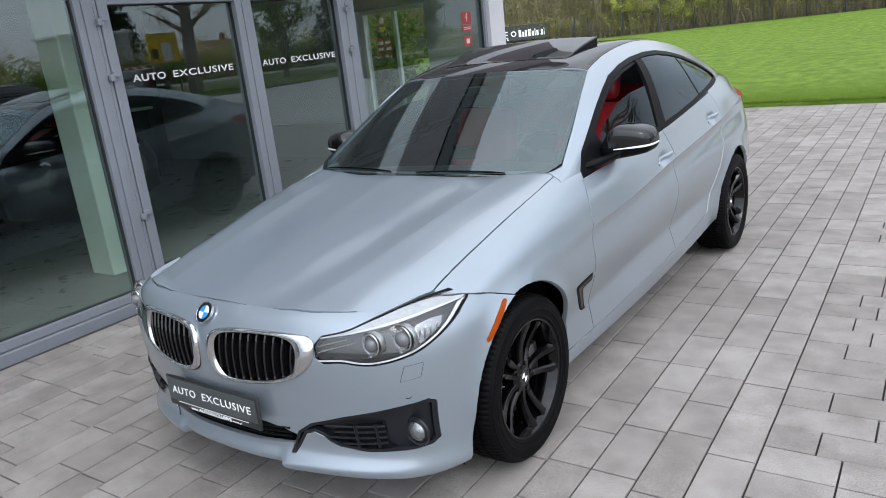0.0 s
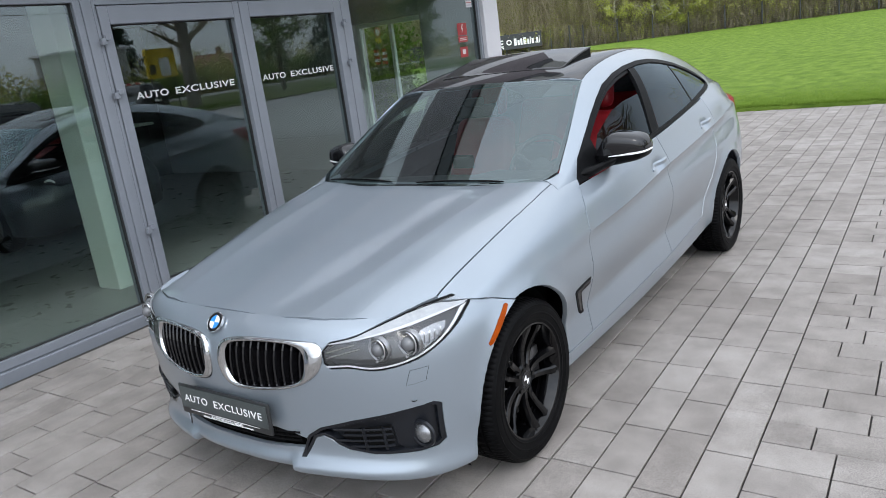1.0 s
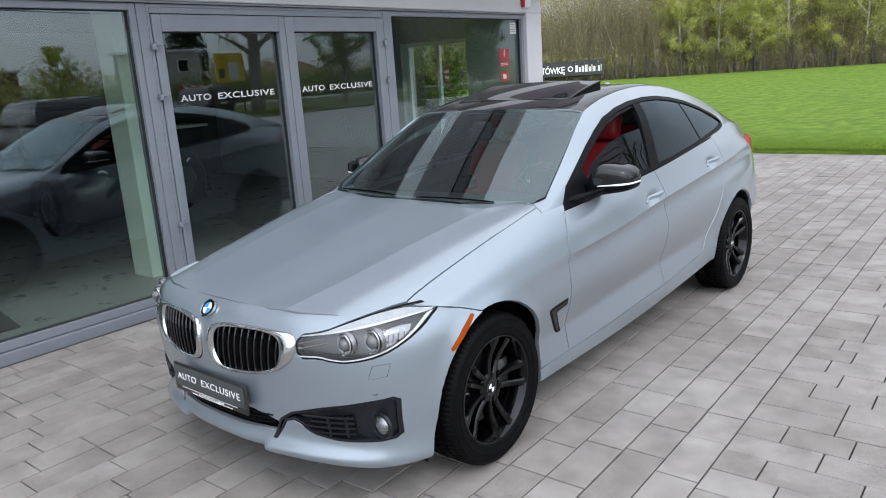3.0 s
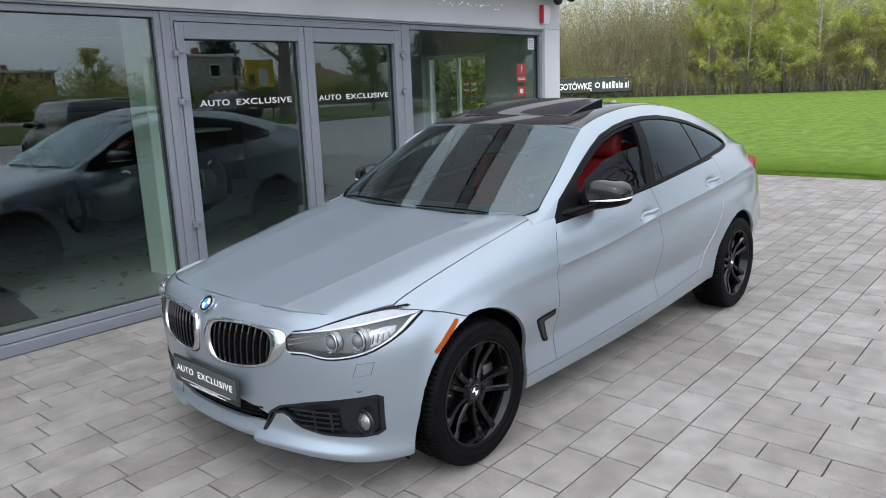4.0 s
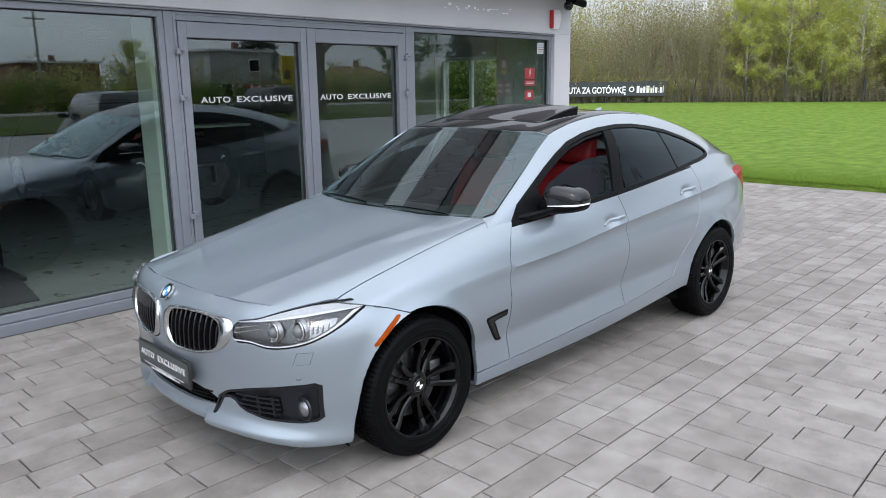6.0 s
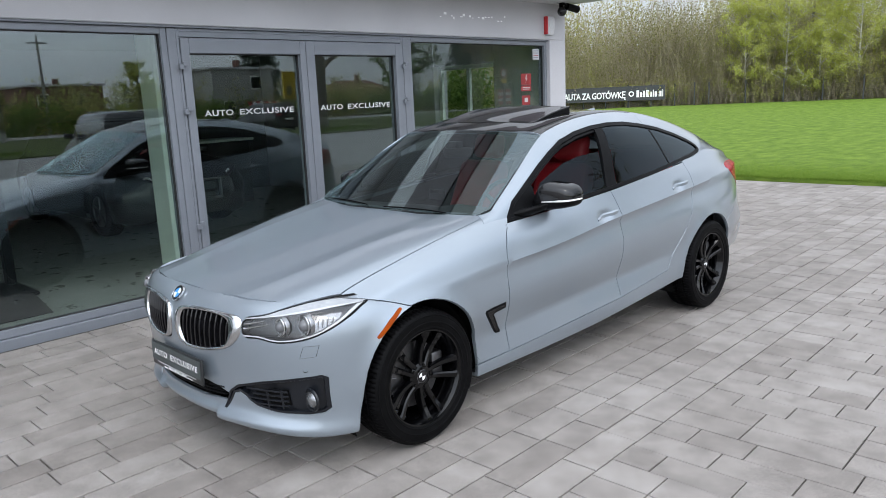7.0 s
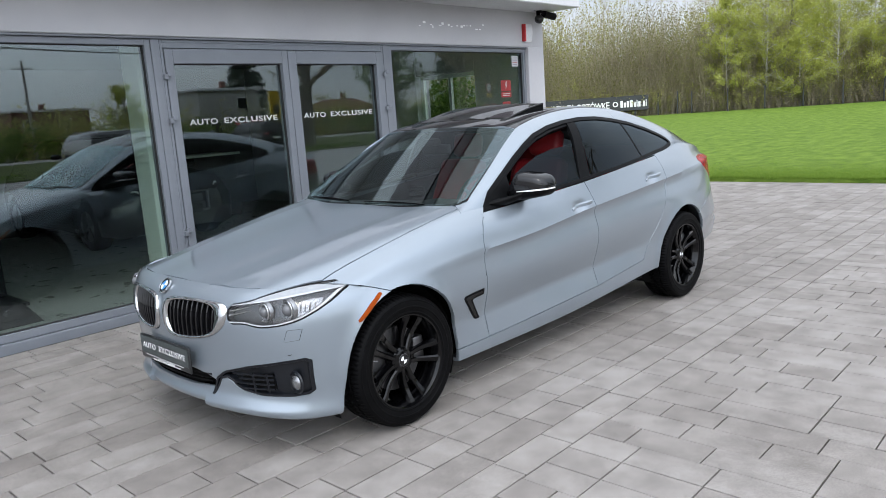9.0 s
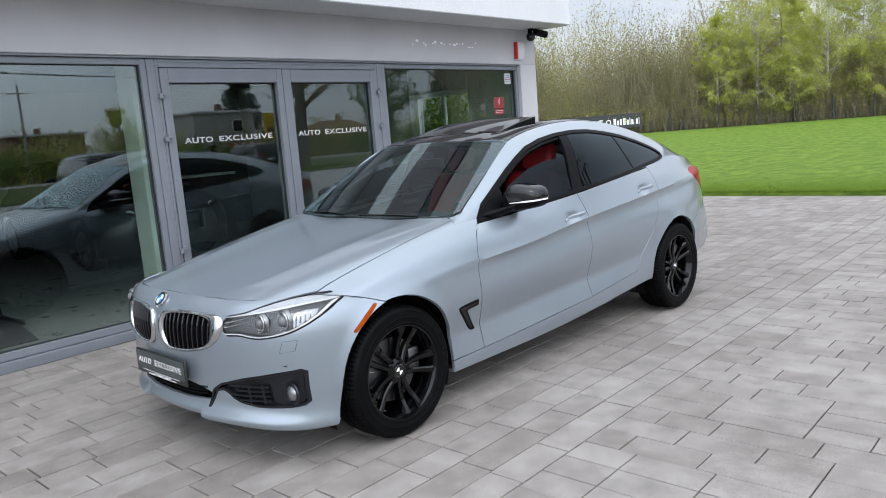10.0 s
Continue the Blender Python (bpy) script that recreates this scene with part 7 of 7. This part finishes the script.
def make_tree(name, label, at, height, trunk_r, bark, leaf_mat, leaves, seed, leaf_size=0.07, crown=(0.30, 1.0), width=0.30, limbs=26, droop=0.0, lean=0.03):
    """A tapered, slightly crooked trunk with limbs, twigs and a loose crown."""
    rng = np.random.default_rng(seed)
    t = thing(name, label, "tree", m=Matrix.Translation(at))
    pts = [np.zeros(3)]
    n = 9
    for i in range(n):
        pts.append(pts[-1] + np.array([rng.normal() * lean, rng.normal() * lean, 1.0]) * height / n)
    bm = bmesh.new()
    for i in range(n):
        tube(bm, pts[i], pts[i + 1], trunk_r * (1 - i / n) ** 0.8 + 0.01, trunk_r * (1 - (i + 1) / n) ** 0.8 + 0.008, 9)
    part("trunk", bm, bark, t)
    P = np.array(pts)
    ps, qs, r0, r1, tips = [], [], [], [], []
    for k in range(limbs):
        u = crown[0] + (crown[1] - crown[0]) * ((k + rng.random()) / limbs) * 0.97
        i = min(n - 1, int(u * n))
        a = P[i] + (P[i + 1] - P[i]) * (u * n - i)
        az = rng.uniform(0, 2 * math.pi)
        ln = width * height * (0.45 + 0.75 * math.sin(math.pi * min(1, (u - crown[0]) / (crown[1] - crown[0]) * 0.8 + 0.18))) * rng.uniform(0.7, 1.15)
        up = rng.uniform(0.35, 0.95)
        d = np.array([math.cos(az), math.sin(az), up])
        d /= np.linalg.norm(d)
        m1 = a + d * ln * 0.5
        e = m1 + (d + np.array([0, 0, 0.2 - droop]) + rng.normal(size=3) * 0.15) * ln * 0.5
        rr = trunk_r * (1 - u) * 0.5 + 0.012
        ps += [a, m1]
        qs += [m1, e]
        r0 += [rr, rr * 0.6]
        r1 += [rr * 0.6, 0.006]
        for j in range(9):
            w = rng.uniform(0.25, 1.0)
            b = a + (e - a) * w
            dd = rng.normal(size=3) * 0.7 + d * 0.5 + np.array([0, 0, 0.25 - droop * 1.6])
            f2 = b + dd * ln * 0.24
            ps.append(b)
            qs.append(f2)
            r0.append(rr * 0.25 + 0.002)
            r1.append(0.003)
            tips.append((b, f2))
    v, f = twig_prisms(rng, np.array(ps), np.array(qs), np.array(r0), np.array(r1))
    raw_mesh("branchwork", v, f, M["twigs"] if bark is not M["birch"] else M["birch"], parent=t)
    if leaves:
        tb, te = np.array([a for a, b in tips]), np.array([b for a, b in tips])
        i = rng.integers(0, len(tb), leaves)
        w = rng.uniform(0.2, 1.25, size=(leaves, 1))
        c = tb[i] + (te - tb)[i] * w + rng.normal(size=(leaves, 3)) * 0.11 * width * height * 0.5
        v, f = leaf_quads(rng, c, leaf_size)
        raw_mesh("crown", v, f, leaf_mat, parent=t)
    return t


for s, d, h, r, lv, sd in ((4.6, 0.7, 6.6, 0.045, 8000, 21), (6.9, 0.9, 9.2, 0.055, 10000, 22), (8.6, 0.6, 7.4, 0.05, 9000, 23), (10.6, 0.9, 10.2, 0.06, 10000, 24), (12.4, 1.3, 8.2, 0.05, 9000, 25), (14.8, 0.9, 10.5, 0.055, 9000, 26), (17.5, 1.2, 9.5, 0.06, 9000, 27), (21.5, 1.0, 9.0, 0.06, 8000, 28), (26.0, 1.4, 9.5, 0.06, 8000, 29)):
    make_tree("birch_tree", "young white-stemmed birch with yellow-green spring leaves behind the fence", along_fence(s, d, 0.4), h, r, M["birch"], M["leaf_yellow"], int(lv * 2.6), sd, 0.042, (0.08, 1.0), 0.23, 40, 0.25)
for s, d, h, lv, sd in ((8.5, 6.5, 11.0, 7000, 33), (19.5, 7.0, 12.0, 7000, 35)):
    make_tree("alder_tree", "tall bare-limbed tree with sparse young leaves in the woodland edge", along_fence(s, d, 0.4), h, 0.13, M["bark"], M["leaf_olive"], lv, sd, 0.08, (0.25, 1.0), 0.26, 34)

# ---- fence with its banner ----
fence = thing("mesh_fence", "dark wire fence on slim posts along the lawn", "fence")
for i, at in enumerate([0.62 - 1.4 * k for k in range(11)] + [1.77] + [2.6 + 2.05 * k for k in range(20)]):
    a = along_fence(at, 0, 0.30)
    bm = bmesh.new()
    cuboid(bm, -0.04, 0.04, -0.04, 0.04, 0.0, 1.50 + 0.03 * (i % 3), bevel=0.004)
    part("post", bm, M["fence_dark"], fence, "", 30, Matrix.Translation(a) @ Matrix.Rotation(math.atan2(FENCE_U.y, FENCE_U.x), 4, "Z"))
p, q, r = [], [], []
for k in range(12):
    z = 0.48 + 0.11 * k
    p.append(along_fence(-15.0, 0.0, z))
    q.append(along_fence(44.0, 0.0, z))
    r.append(0.0035)
for k in range(295):
    p.append(along_fence(-15.0 + 0.2 * k, 0.0, 0.46))
    q.append(along_fence(-15.0 + 0.2 * k, 0.0, 1.72))
    r.append(0.003)
v, f = twig_prisms(np.random.default_rng(1), np.array(p), np.array(q), np.array(r), np.array(r))
raw_mesh("wire_mesh", v, f, M["fence_dark"], parent=fence)

BAN = Matrix.Translation(along_fence(0, -0.08, 0.88)) @ Matrix.Rotation(math.atan2(FENCE_U.y, FENCE_U.x), 4, "Z") @ Matrix.Rotation(radians(90), 4, "X")
banner = tagged(finish("banner", box(-9.5, 0.05, 0.0, 0.90, 0, 0.02), M["sign_dark"], 0, m=BAN), "long anthracite banner with white lettering on the fence", "banner")
bm = fit_text(text_mesh("MY AUTA ZA GOTÓWKĘ", 0.5, 0.005, 0, 0.95, 0.012), 4.54, 0.62)
bmesh.ops.transform(bm, matrix=Matrix.Translation((-6.85, 0.06, 0.03)), verts=bm.verts)
part("lettering", bm, M["white"], banner, "white lettering", 0)
bm = bmesh.new()
for x, w, h in ((-1.98, 0.22, 0.42), (-1.72, 0.17, 0.30), (-1.52, 0.17, 0.38), (-1.30, 0.24, 0.42), (-1.02, 0.17, 0.30), (-0.82, 0.07, 0.42), (-0.70, 0.18, 0.32), (-0.46, 0.05, 0.10), (-0.37, 0.17, 0.34), (-0.17, 0.06, 0.42)):
    x = -1.66 + (x + 1.98) * 0.86
    cuboid(bm, x, x + w * 0.76, 0.20, 0.20 + h, 0.022, 0.032, bevel=0.004)
part("print_bar", bm, M["white"], banner, "", 0)
bm = bmesh.new()
lathe(bm, [(0.10, 0.022), (0.10, 0.03), (0.17, 0.03), (0.17, 0.022)], 24, "Z")
bmesh.ops.translate(bm, verts=bm.verts, vec=(-1.97, 0.42, 0))
part("round_mark", bm, M["white"], banner, "", 0)

# ---- across the yard, seen in the glass ----
tagged(finish("verge", box(26.004, 50, -60, 90, -0.3, 0.04), M["rough_grass"], 0, m=SITE), "rough green grass verge across the yard", "verge", kind="structure")
tagged(finish("road_far", box(50.0, 57, -60, 120, -0.3, 0.045), M["asphalt"], 0, m=SITE), "grey public road beyond the verge", "road", kind="structure")


def house(name, label, x, y, w, d, h, roof_h, wall_mat, roof_mat, flat, wins):
    e = thing(name, label, "house", m=SITE @ Matrix.Translation((x, y, 0)))
    part("wall", box(0, d, 0, w, 0, h, bevel=0.02), wall_mat, e)
    bm = bmesh.new()
    if flat:
        cuboid(bm, -0.3, d + 0.3, -0.3, w + 0.3, h, h + 0.25, bevel=0.02)
    else:
        vs = [bm.verts.new(p) for p in ((-0.5, -0.5, h), (d + 0.5, -0.5, h), (d + 0.5, w + 0.5, h), (-0.5, w + 0.5, h), (d / 2, w * 0.22, h + roof_h), (d / 2, w * 0.78, h + roof_h))]
        for k in ((0, 1, 4), (1, 2, 5, 4), (2, 3, 5), (3, 0, 4, 5), (3, 2, 1, 0)):
            bm.faces.new([vs[i] for i in k])
    part("roof", bm, roof_mat, e)
    part("chimney", box(d / 2 - 0.25, d / 2 + 0.25, w * 0.55, w * 0.55 + 0.5, h, h + roof_h + 0.7), M["brick_red"], e)
    for a, b, c2, z in wins:
        wi = part("window", box(-0.06, 0.02, a, b, c2, z), M["white"], e, "white framed window")
        part("pane", box(-0.08, -0.062, a + 0.08, b - 0.08, c2 + 0.08, z - 0.08), M["tint_far"], wi)
    return e


house("grey_house", "grey rendered flat-roofed house with a dish across the road", 60, 35.2, 6.8, 4.0, 5.2, 0.3, M["house"], M["roof_sheet"], True, ((4.2, 5.4, 3.3, 4.5), (1.0, 2.2, 0.9, 2.2), (4.6, 6.0, 0.9, 2.2)))
house("brown_roof_house", "low house with a brown hipped roof across the road", 66, 56.5, 9.0, 8.0, 2.4, 1.9, M["plaster"], M["brick_red"], False, ((1.5, 2.6, 0.9, 2.1), (4.5, 5.6, 0.9, 2.1), (7.5, 8.6, 0.9, 2.1)))
house("pink_house", "dull brick house half hidden by trees", 80, 25, 8.0, 9.0, 4.6, 0.3, M["brick_red"], M["roof_sheet"], True, ((1.0, 2.2, 2.6, 3.8), (4.6, 6.0, 2.6, 3.8)))
board = thing("billboard", "yellow advertising board on posts at the roadside", "billboard", m=SITE @ pose(34.0, 26.3, 0))
part("panel", box(-0.06, 0.06, -1.05, 1.05, 1.95, 3.65, bevel=0.01), M["yellow"], board, "yellow printed panel")
part("print_block", box(-0.075, -0.062, -0.15, 0.55, 2.05, 3.1), M["white"], board, "pale picture block")
part("print_block", box(-0.075, -0.062, -0.85, -0.45, 2.2, 2.75), M["sign_dark"], board)
for y in (-0.8, 0.8):
    bm = bmesh.new()
    tube(bm, (0, y, 0), (0, y, 1.96), 0.06, n=10)
    part("post", bm, M["steel"], board)
chev = thing("chevron_barrier", "red and white chevron board at the road bend", "barrier", m=SITE @ pose(36.0, 25.0, 0.3))
for k in range(8):
    for z0, z1, sh in ((1.0, 1.3, 0.22), (1.304, 1.6, -0.22)):
        bm = bmesh.new()
        y = -1.2 + 0.3 * k
        lo, hi = (0.0, sh) if sh > 0 else (-sh, 0.0)
        vs = [bm.verts.new((x, yy, z)) for x in (-0.03, 0.03) for yy, z in ((y + lo, z0), (y + 0.3 + lo, z0), (y + 0.3 + hi, z1), (y + hi, z1))]
        for q in ((0, 1, 2, 3), (7, 6, 5, 4), (0, 4, 5, 1), (1, 5, 6, 2), (2, 6, 7, 3), (3, 7, 4, 0)):
            bm.faces.new([vs[c] for c in q])
        part("chevron", bm, M["red_print"] if k % 2 == 0 else M["white"], chev, "", 0)
for y in (-0.9, 0.9):
    bm = bmesh.new()
    tube(bm, (0.05, y, 0), (0.05, y, 1.6), 0.04, n=8)
    part("post", bm, M["steel"], chev)
sign = thing("road_sign", "round white road sign over a yellow plate on a steel post", "sign", m=SITE @ pose(30.0, 42.4, 0))
bm = bmesh.new()
tube(bm, (0.04, 0, 0), (0.04, 0, 3.6), 0.035, n=8)
part("post", bm, M["steel"], sign)
bm = bmesh.new()
tube(bm, (-0.02, 0, 3.2), (0.0, 0, 3.2), 0.36, n=28)
part("disc", bm, M["red_print"], sign, "red rim of the sign")
bm = bmesh.new()
tube(bm, (-0.028, 0, 3.2), (-0.021, 0, 3.2), 0.27, n=28)
part("disc_face", bm, M["white"], sign, "white face of the sign")
part("plate", box(-0.02, 0.0, -0.34, 0.34, 2.45, 2.78, bevel=0.004), M["yellow"], sign, "yellow plate")
for k in range(2):
    bar = thing("striped_barrier", "red and white striped road barrier on short posts", "barrier", "striped barriers", m=SITE @ pose(30.0, 42.0 + 0.9 * k, 0))
    for q in range(5):
        part("stripe", box(-0.03, 0.03, -0.28, 0.28, 0.9 + 0.22 * q, 1.118 + 0.22 * q), M["red_print"] if q % 2 == 0 else M["white"], bar, "", 0)
    bm = bmesh.new()
    tube(bm, (0.06, 0, 0), (0.06, 0, 1.9), 0.03, n=8)
    part("post", bm, M["steel"], bar)
for x, y, h in ((46, 12.5, 8.0), (46, 48, 8.5), (60, 20, 8.0), (46, -20, 8.0)):
    pl = thing("utility_pole", "grey concrete utility pole with a cross arm", "pole", "utility poles", m=SITE @ Matrix.Translation((x, y, 0)))
    bm = bmesh.new()
    tube(bm, (0, 0, 0), (0, 0, h), 0.16, 0.09, 10)
    part("shaft", bm, M["house"], pl)
    part("cross_arm", box(-0.06, 0.06, -0.8, 0.8, h - 0.7, h - 0.58), M["house"], pl)
bm = bmesh.new()
for dz, dy in ((0, -0.6), (0, 0.6)):
    for (xa, ya, ha), (xb, yb, hb) in (((46, -20, 8.0), (46, 12.5, 8.0)), ((46, 12.5, 8.0), (46, 48, 8.5))):
        prev = None
        for i in range(13):
            u = i / 12
            c = Vector((xa + (xb - xa) * u, ya + (yb - ya) * u + dy, ha - 0.5 + (hb - ha) * u - 1.2 * 4 * u * (1 - u) * 0.5))
            if prev:
                tube(bm, prev, c, 0.02, n=4, caps=False)
            prev = c
tagged(finish("power_cable", bm, M["fence_dark"], 0, m=SITE), "thin dark overhead power cables", "cable")
SX = SITE.to_3x3()


def at_site(x, y, z=0.0):
    return SITE @ Vector((x, y, z))


make_tree("lime_tree", "large bare-branched roadside tree with a thick trunk", at_site(31.0, 25.8), 13.0, 0.42, M["bark"], M["leaf_olive"], 1600, 41, 0.055, (0.22, 1.0), 0.30, 46, 0.3)
make_tree("lime_tree", "large bare-branched roadside tree with a thick trunk", at_site(30.0, 2.0), 13.0, 0.36, M["bark"], M["leaf_olive"], 900, 42, 0.05, (0.25, 1.0), 0.28, 44, 0.2)
make_tree("roadside_tree", "roadside tree with fresh spring leaves", at_site(44.0, 20.5), 4.6, 0.09, M["bark"], M["leaf_yellow"], 5000, 43, 0.06, (0.15, 1.0), 0.26, 40)
make_tree("roadside_tree", "roadside tree with fresh spring leaves", at_site(46.0, 12.0), 3.6, 0.08, M["bark"], M["leaf_olive"], 4000, 44, 0.06, (0.15, 1.0), 0.26, 36)
make_tree("roadside_tree", "roadside tree with fresh spring leaves", at_site(36.0, 38.0), 10.0, 0.2, M["bark"], M["leaf_green"], 9000, 45, 0.11, (0.08, 1.0), 0.28, 44)
make_tree("roadside_tree", "roadside tree with fresh spring leaves", at_site(33.0, 46.0), 9.0, 0.2, M["bark"], M["leaf_olive"], 4000, 46, 0.09, (0.2, 1.0), 0.28, 44)
make_tree("roadside_tree", "bare dark tree against the sky", at_site(30.0, -4.0), 9.0, 0.2, M["bark"], M["leaf_olive"], 1200, 47, 0.07, (0.2, 1.0), 0.30, 46)
make_tree("lime_tree", "large bare-branched roadside tree with a thick trunk", at_site(20.0, 27.6), 13.0, 0.34, M["bark"], M["leaf_olive"], 2200, 48, 0.05, (0.24, 1.0), 0.32, 54, 0.35)
make_tree("roadside_tree", "bare dark tree against the sky", at_site(34.0, -12.0), 9.0, 0.22, M["bark"], M["leaf_olive"], 1500, 49, 0.07, (0.2, 1.0), 0.30, 46)

# spruce: whorls of drooping boughs
def spruce(at, h, seed):
    rng = np.random.default_rng(seed)
    t = thing("spruce_tree", "dark green spruce rising behind the grey house", "tree", m=Matrix.Translation(at))
    bm = bmesh.new()
    tube(bm, (0, 0, 0), (0, 0, h), 0.2, 0.02, 8)
    part("trunk", bm, M["bark"], t)
    cs = []
    for k in range(30):
        u = k / 30
        z = h * (0.12 + 0.87 * u)
        ln = h * 0.40 * (1 - u) ** 0.8 + 0.2
        for j in range(9):
            az = rng.uniform(0, 2 * math.pi)
            n = 26
            w = rng.uniform(0.1, 1, n)
            cs.append(np.stack([np.cos(az) * w * ln, np.sin(az) * w * ln, z - 0.25 * ln * w ** 1.5 + 0 * w], 1) + rng.normal(size=(n, 3)) * 0.10)
    v, f = leaf_quads(rng, np.concatenate(cs), 0.17)
    raw_mesh("crown", v, f, M["leaf_spruce"], parent=t)


spruce(at_site(66, 44.5), 10.5, 51)
spruce(at_site(55, 66), 10.0, 52)
make_tree("roadside_tree", "roadside tree with fresh spring leaves", at_site(38.0, 54.0), 9.0, 0.2, M["bark"], M["leaf_green"], 14000, 50, 0.12, (0.05, 1.0), 0.32, 46)
make_tree("roadside_tree", "roadside tree with fresh spring leaves", at_site(40.0, 62.0), 8.0, 0.2, M["bark"], M["leaf_green"], 12000, 53, 0.12, (0.05, 1.0), 0.34, 46)

# hedge row beyond the verge and the garden bush by the end wall
def scrub(name, label, seed, x0, x1, y0, y1, h, n, mat, size, loose=0.6):
    rng = np.random.default_rng(seed)
    k = max(4, int((y1 - y0) * (x1 - x0) / 2.5))
    c0 = np.stack([rng.uniform(x0, x1, k), rng.uniform(y0, y1, k), rng.uniform(0.2, 0.75, k) * h], 1)
    i = rng.integers(0, k, n)
    c = c0[i] + rng.normal(size=(n, 3)) * np.array([loose, loose, 0.3 * h])
    c[:, 2] = np.clip(np.abs(c[:, 2]), 0.05, h * 1.4)
    v, f = leaf_quads(rng, c, size)
    return raw_mesh(name, v, f, mat, label, "bush", "stuff", m=SITE)


scrub("roadside_scrub", "mixed scrub and hedge across the road", 61, 58, 66, -40, 100, 3.4, 42000, M["leaf_olive"], 0.16)
scrub("roadside_hedge", "green hedge across the road", 62, 57.2, 59, 10, 75, 2.2, 16000, M["leaf_green"], 0.13)
scrub("garden_bush", "green garden bush beyond the end wall", 63, -4.2, -2.5, 6.9, 7.7, 1.7, 14000, M["leaf_green"], 0.045, 0.25)
scrub("verge_weeds", "tufts of rough grass along the asphalt edge", 64, 27.9, 28.8, -20, 60, 0.16, 9000, M["leaf_green"], 0.06)

# ---- lawn blades along the near edge, then the paving stones ----
rng = np.random.default_rng(77)
n = 80000
gx, gy = rng.uniform(-7.0, 5.1, n), LAWN_Y + 0.01 + np.minimum(rng.exponential(0.9, n), 5.5)
hh = rng.uniform(0.015, 0.04, n) * np.exp(-(gy - LAWN_Y) / 3.0) + 0.03 * (gy < LAWN_Y + 0.12)
base = np.stack([gx, gy, 0.03 + 0 * gx + np.array([lawn_height(0, y) - 0.03 for y in gy])], 1)
tip = base + np.stack([rng.normal(size=n) * 0.018, rng.normal(size=n) * 0.018 - 0.01 * (gy < LAWN_Y + 0.1), hh], 1)
wd = rng.normal(size=(n, 3)) * np.array([1, 1, 0])
wd = wd / (np.linalg.norm(wd, axis=1)[:, None] + 1e-9) * 0.006
v = np.stack([base - wd, base + wd, tip], 1).reshape(-1, 3)
raw_mesh("grass_blades", v, np.arange(3 * n).reshape(n, 3), M["blade_mix"], "short bright green grass blades at the lawn edge", "grass", "stuff", m=SITE)

MOD = 0.1805
ZONE_B = 4.262
GAP = 0.0072


def stones():
    """Courses of concrete stones in three lengths: along the shop front near it, across the yard farther out."""
    r = random.Random(12)
    out = []
    lens = (0.27, 0.36, 0.36, 0.45)
    x = ZONE_B
    while x - MOD > -0.02:
        y = PAVE_Y[0] + r.uniform(-0.4, 0.0)
        while y < LAWN_Y - 0.05:
            ln = r.choice(lens)
            y2 = min(y + ln, LAWN_Y - 0.01)
            if y2 > PAVE_Y[0] + 0.06:
                out.append((x - MOD, x, max(y, PAVE_Y[0]), y2))
            y += ln
        x -= MOD
    y = PAVE_Y[0] + 0.02
    while y + 0.177 < LAWN_Y:
        x = ZONE_B
        first = True
        while x < PAVE_X[1]:
            ln = r.choice((0.18, 0.27, 0.36)) if first else r.choice(lens)
            first = False
            out.append((x, min(x + ln, PAVE_X[1]), y, y + 0.177))
            x += ln
        y += 0.177
    return out


def stone_shape(lx, ly):
    """A slab with a bevelled, slightly rounded top edge."""
    a, b = lx / 2 - GAP / 2, ly / 2 - GAP / 2
    c = 0.0018
    v = [(-a, -b, -0.05), (a, -b, -0.05), (a, b, -0.05), (-a, b, -0.05), (-a, -b, -c), (a, -b, -c), (a, b, -c), (-a, b, -c), (-a + c, -b + c, 0), (a - c, -b + c, 0), (a - c, b - c, 0), (-a + c, b - c, 0)]
    f = [(0, 1, 5, 4), (1, 2, 6, 5), (2, 3, 7, 6), (3, 0, 4, 7), (4, 5, 9, 8), (5, 6, 10, 9), (6, 7, 11, 10), (7, 4, 8, 11), (8, 9, 10, 11)]
    return v, f


ALL = stones()
r = random.Random(5)
kinds, near, rest_v, rest_f = {}, 0, [], []
ALL.sort(key=lambda s: (max(0, abs((s[0] + s[1]) / 2 - 4.7) - 0.6) ** 2 + max(0, abs((s[2] + s[3]) / 2 - 0.7) - 0.8) ** 2))
for x0, x1, y0, y1 in ALL:
    cx, cy = (x0 + x1) / 2, (y0 + y1) / 2
    dz, tx, ty = r.uniform(-0.002, 0.0015), r.uniform(-0.004, 0.004), r.uniform(-0.003, 0.003)
    if near < 300:
        near += 1
        key = (round(x1 - x0, 2), round(y1 - y0, 2))
        if key not in kinds:
            vv, ff = stone_shape(*key)
            me = bpy.data.meshes.new("paving_stone")
            me.from_pydata(vv, [], ff)
            me.materials.append(M["paver"])
            kinds[key] = me
        o = new("paving_stone", kinds[key])
        o.parent = pavement
        o.matrix_basis = Matrix.Translation((cx, cy, dz)) @ Matrix.Rotation(tx, 4, "X") @ Matrix.Rotation(ty, 4, "Y")
    else:
        vv, ff = stone_shape(x1 - x0, y1 - y0)
        k = len(rest_v)
        rest_v += [(cx + px, cy + py, dz + pz + tx * py - ty * px) for px, py, pz in vv]
        rest_f += [tuple(i + k for i in q) for q in ff]
me = bpy.data.meshes.new("paving_stones")
me.from_pydata(rest_v, [], rest_f)
me.materials.append(M["paver_far"])
o = new("paving_stones", me)
o.parent = pavement
tagged(o, "grey concrete paving stones farther off", kind="stuff")
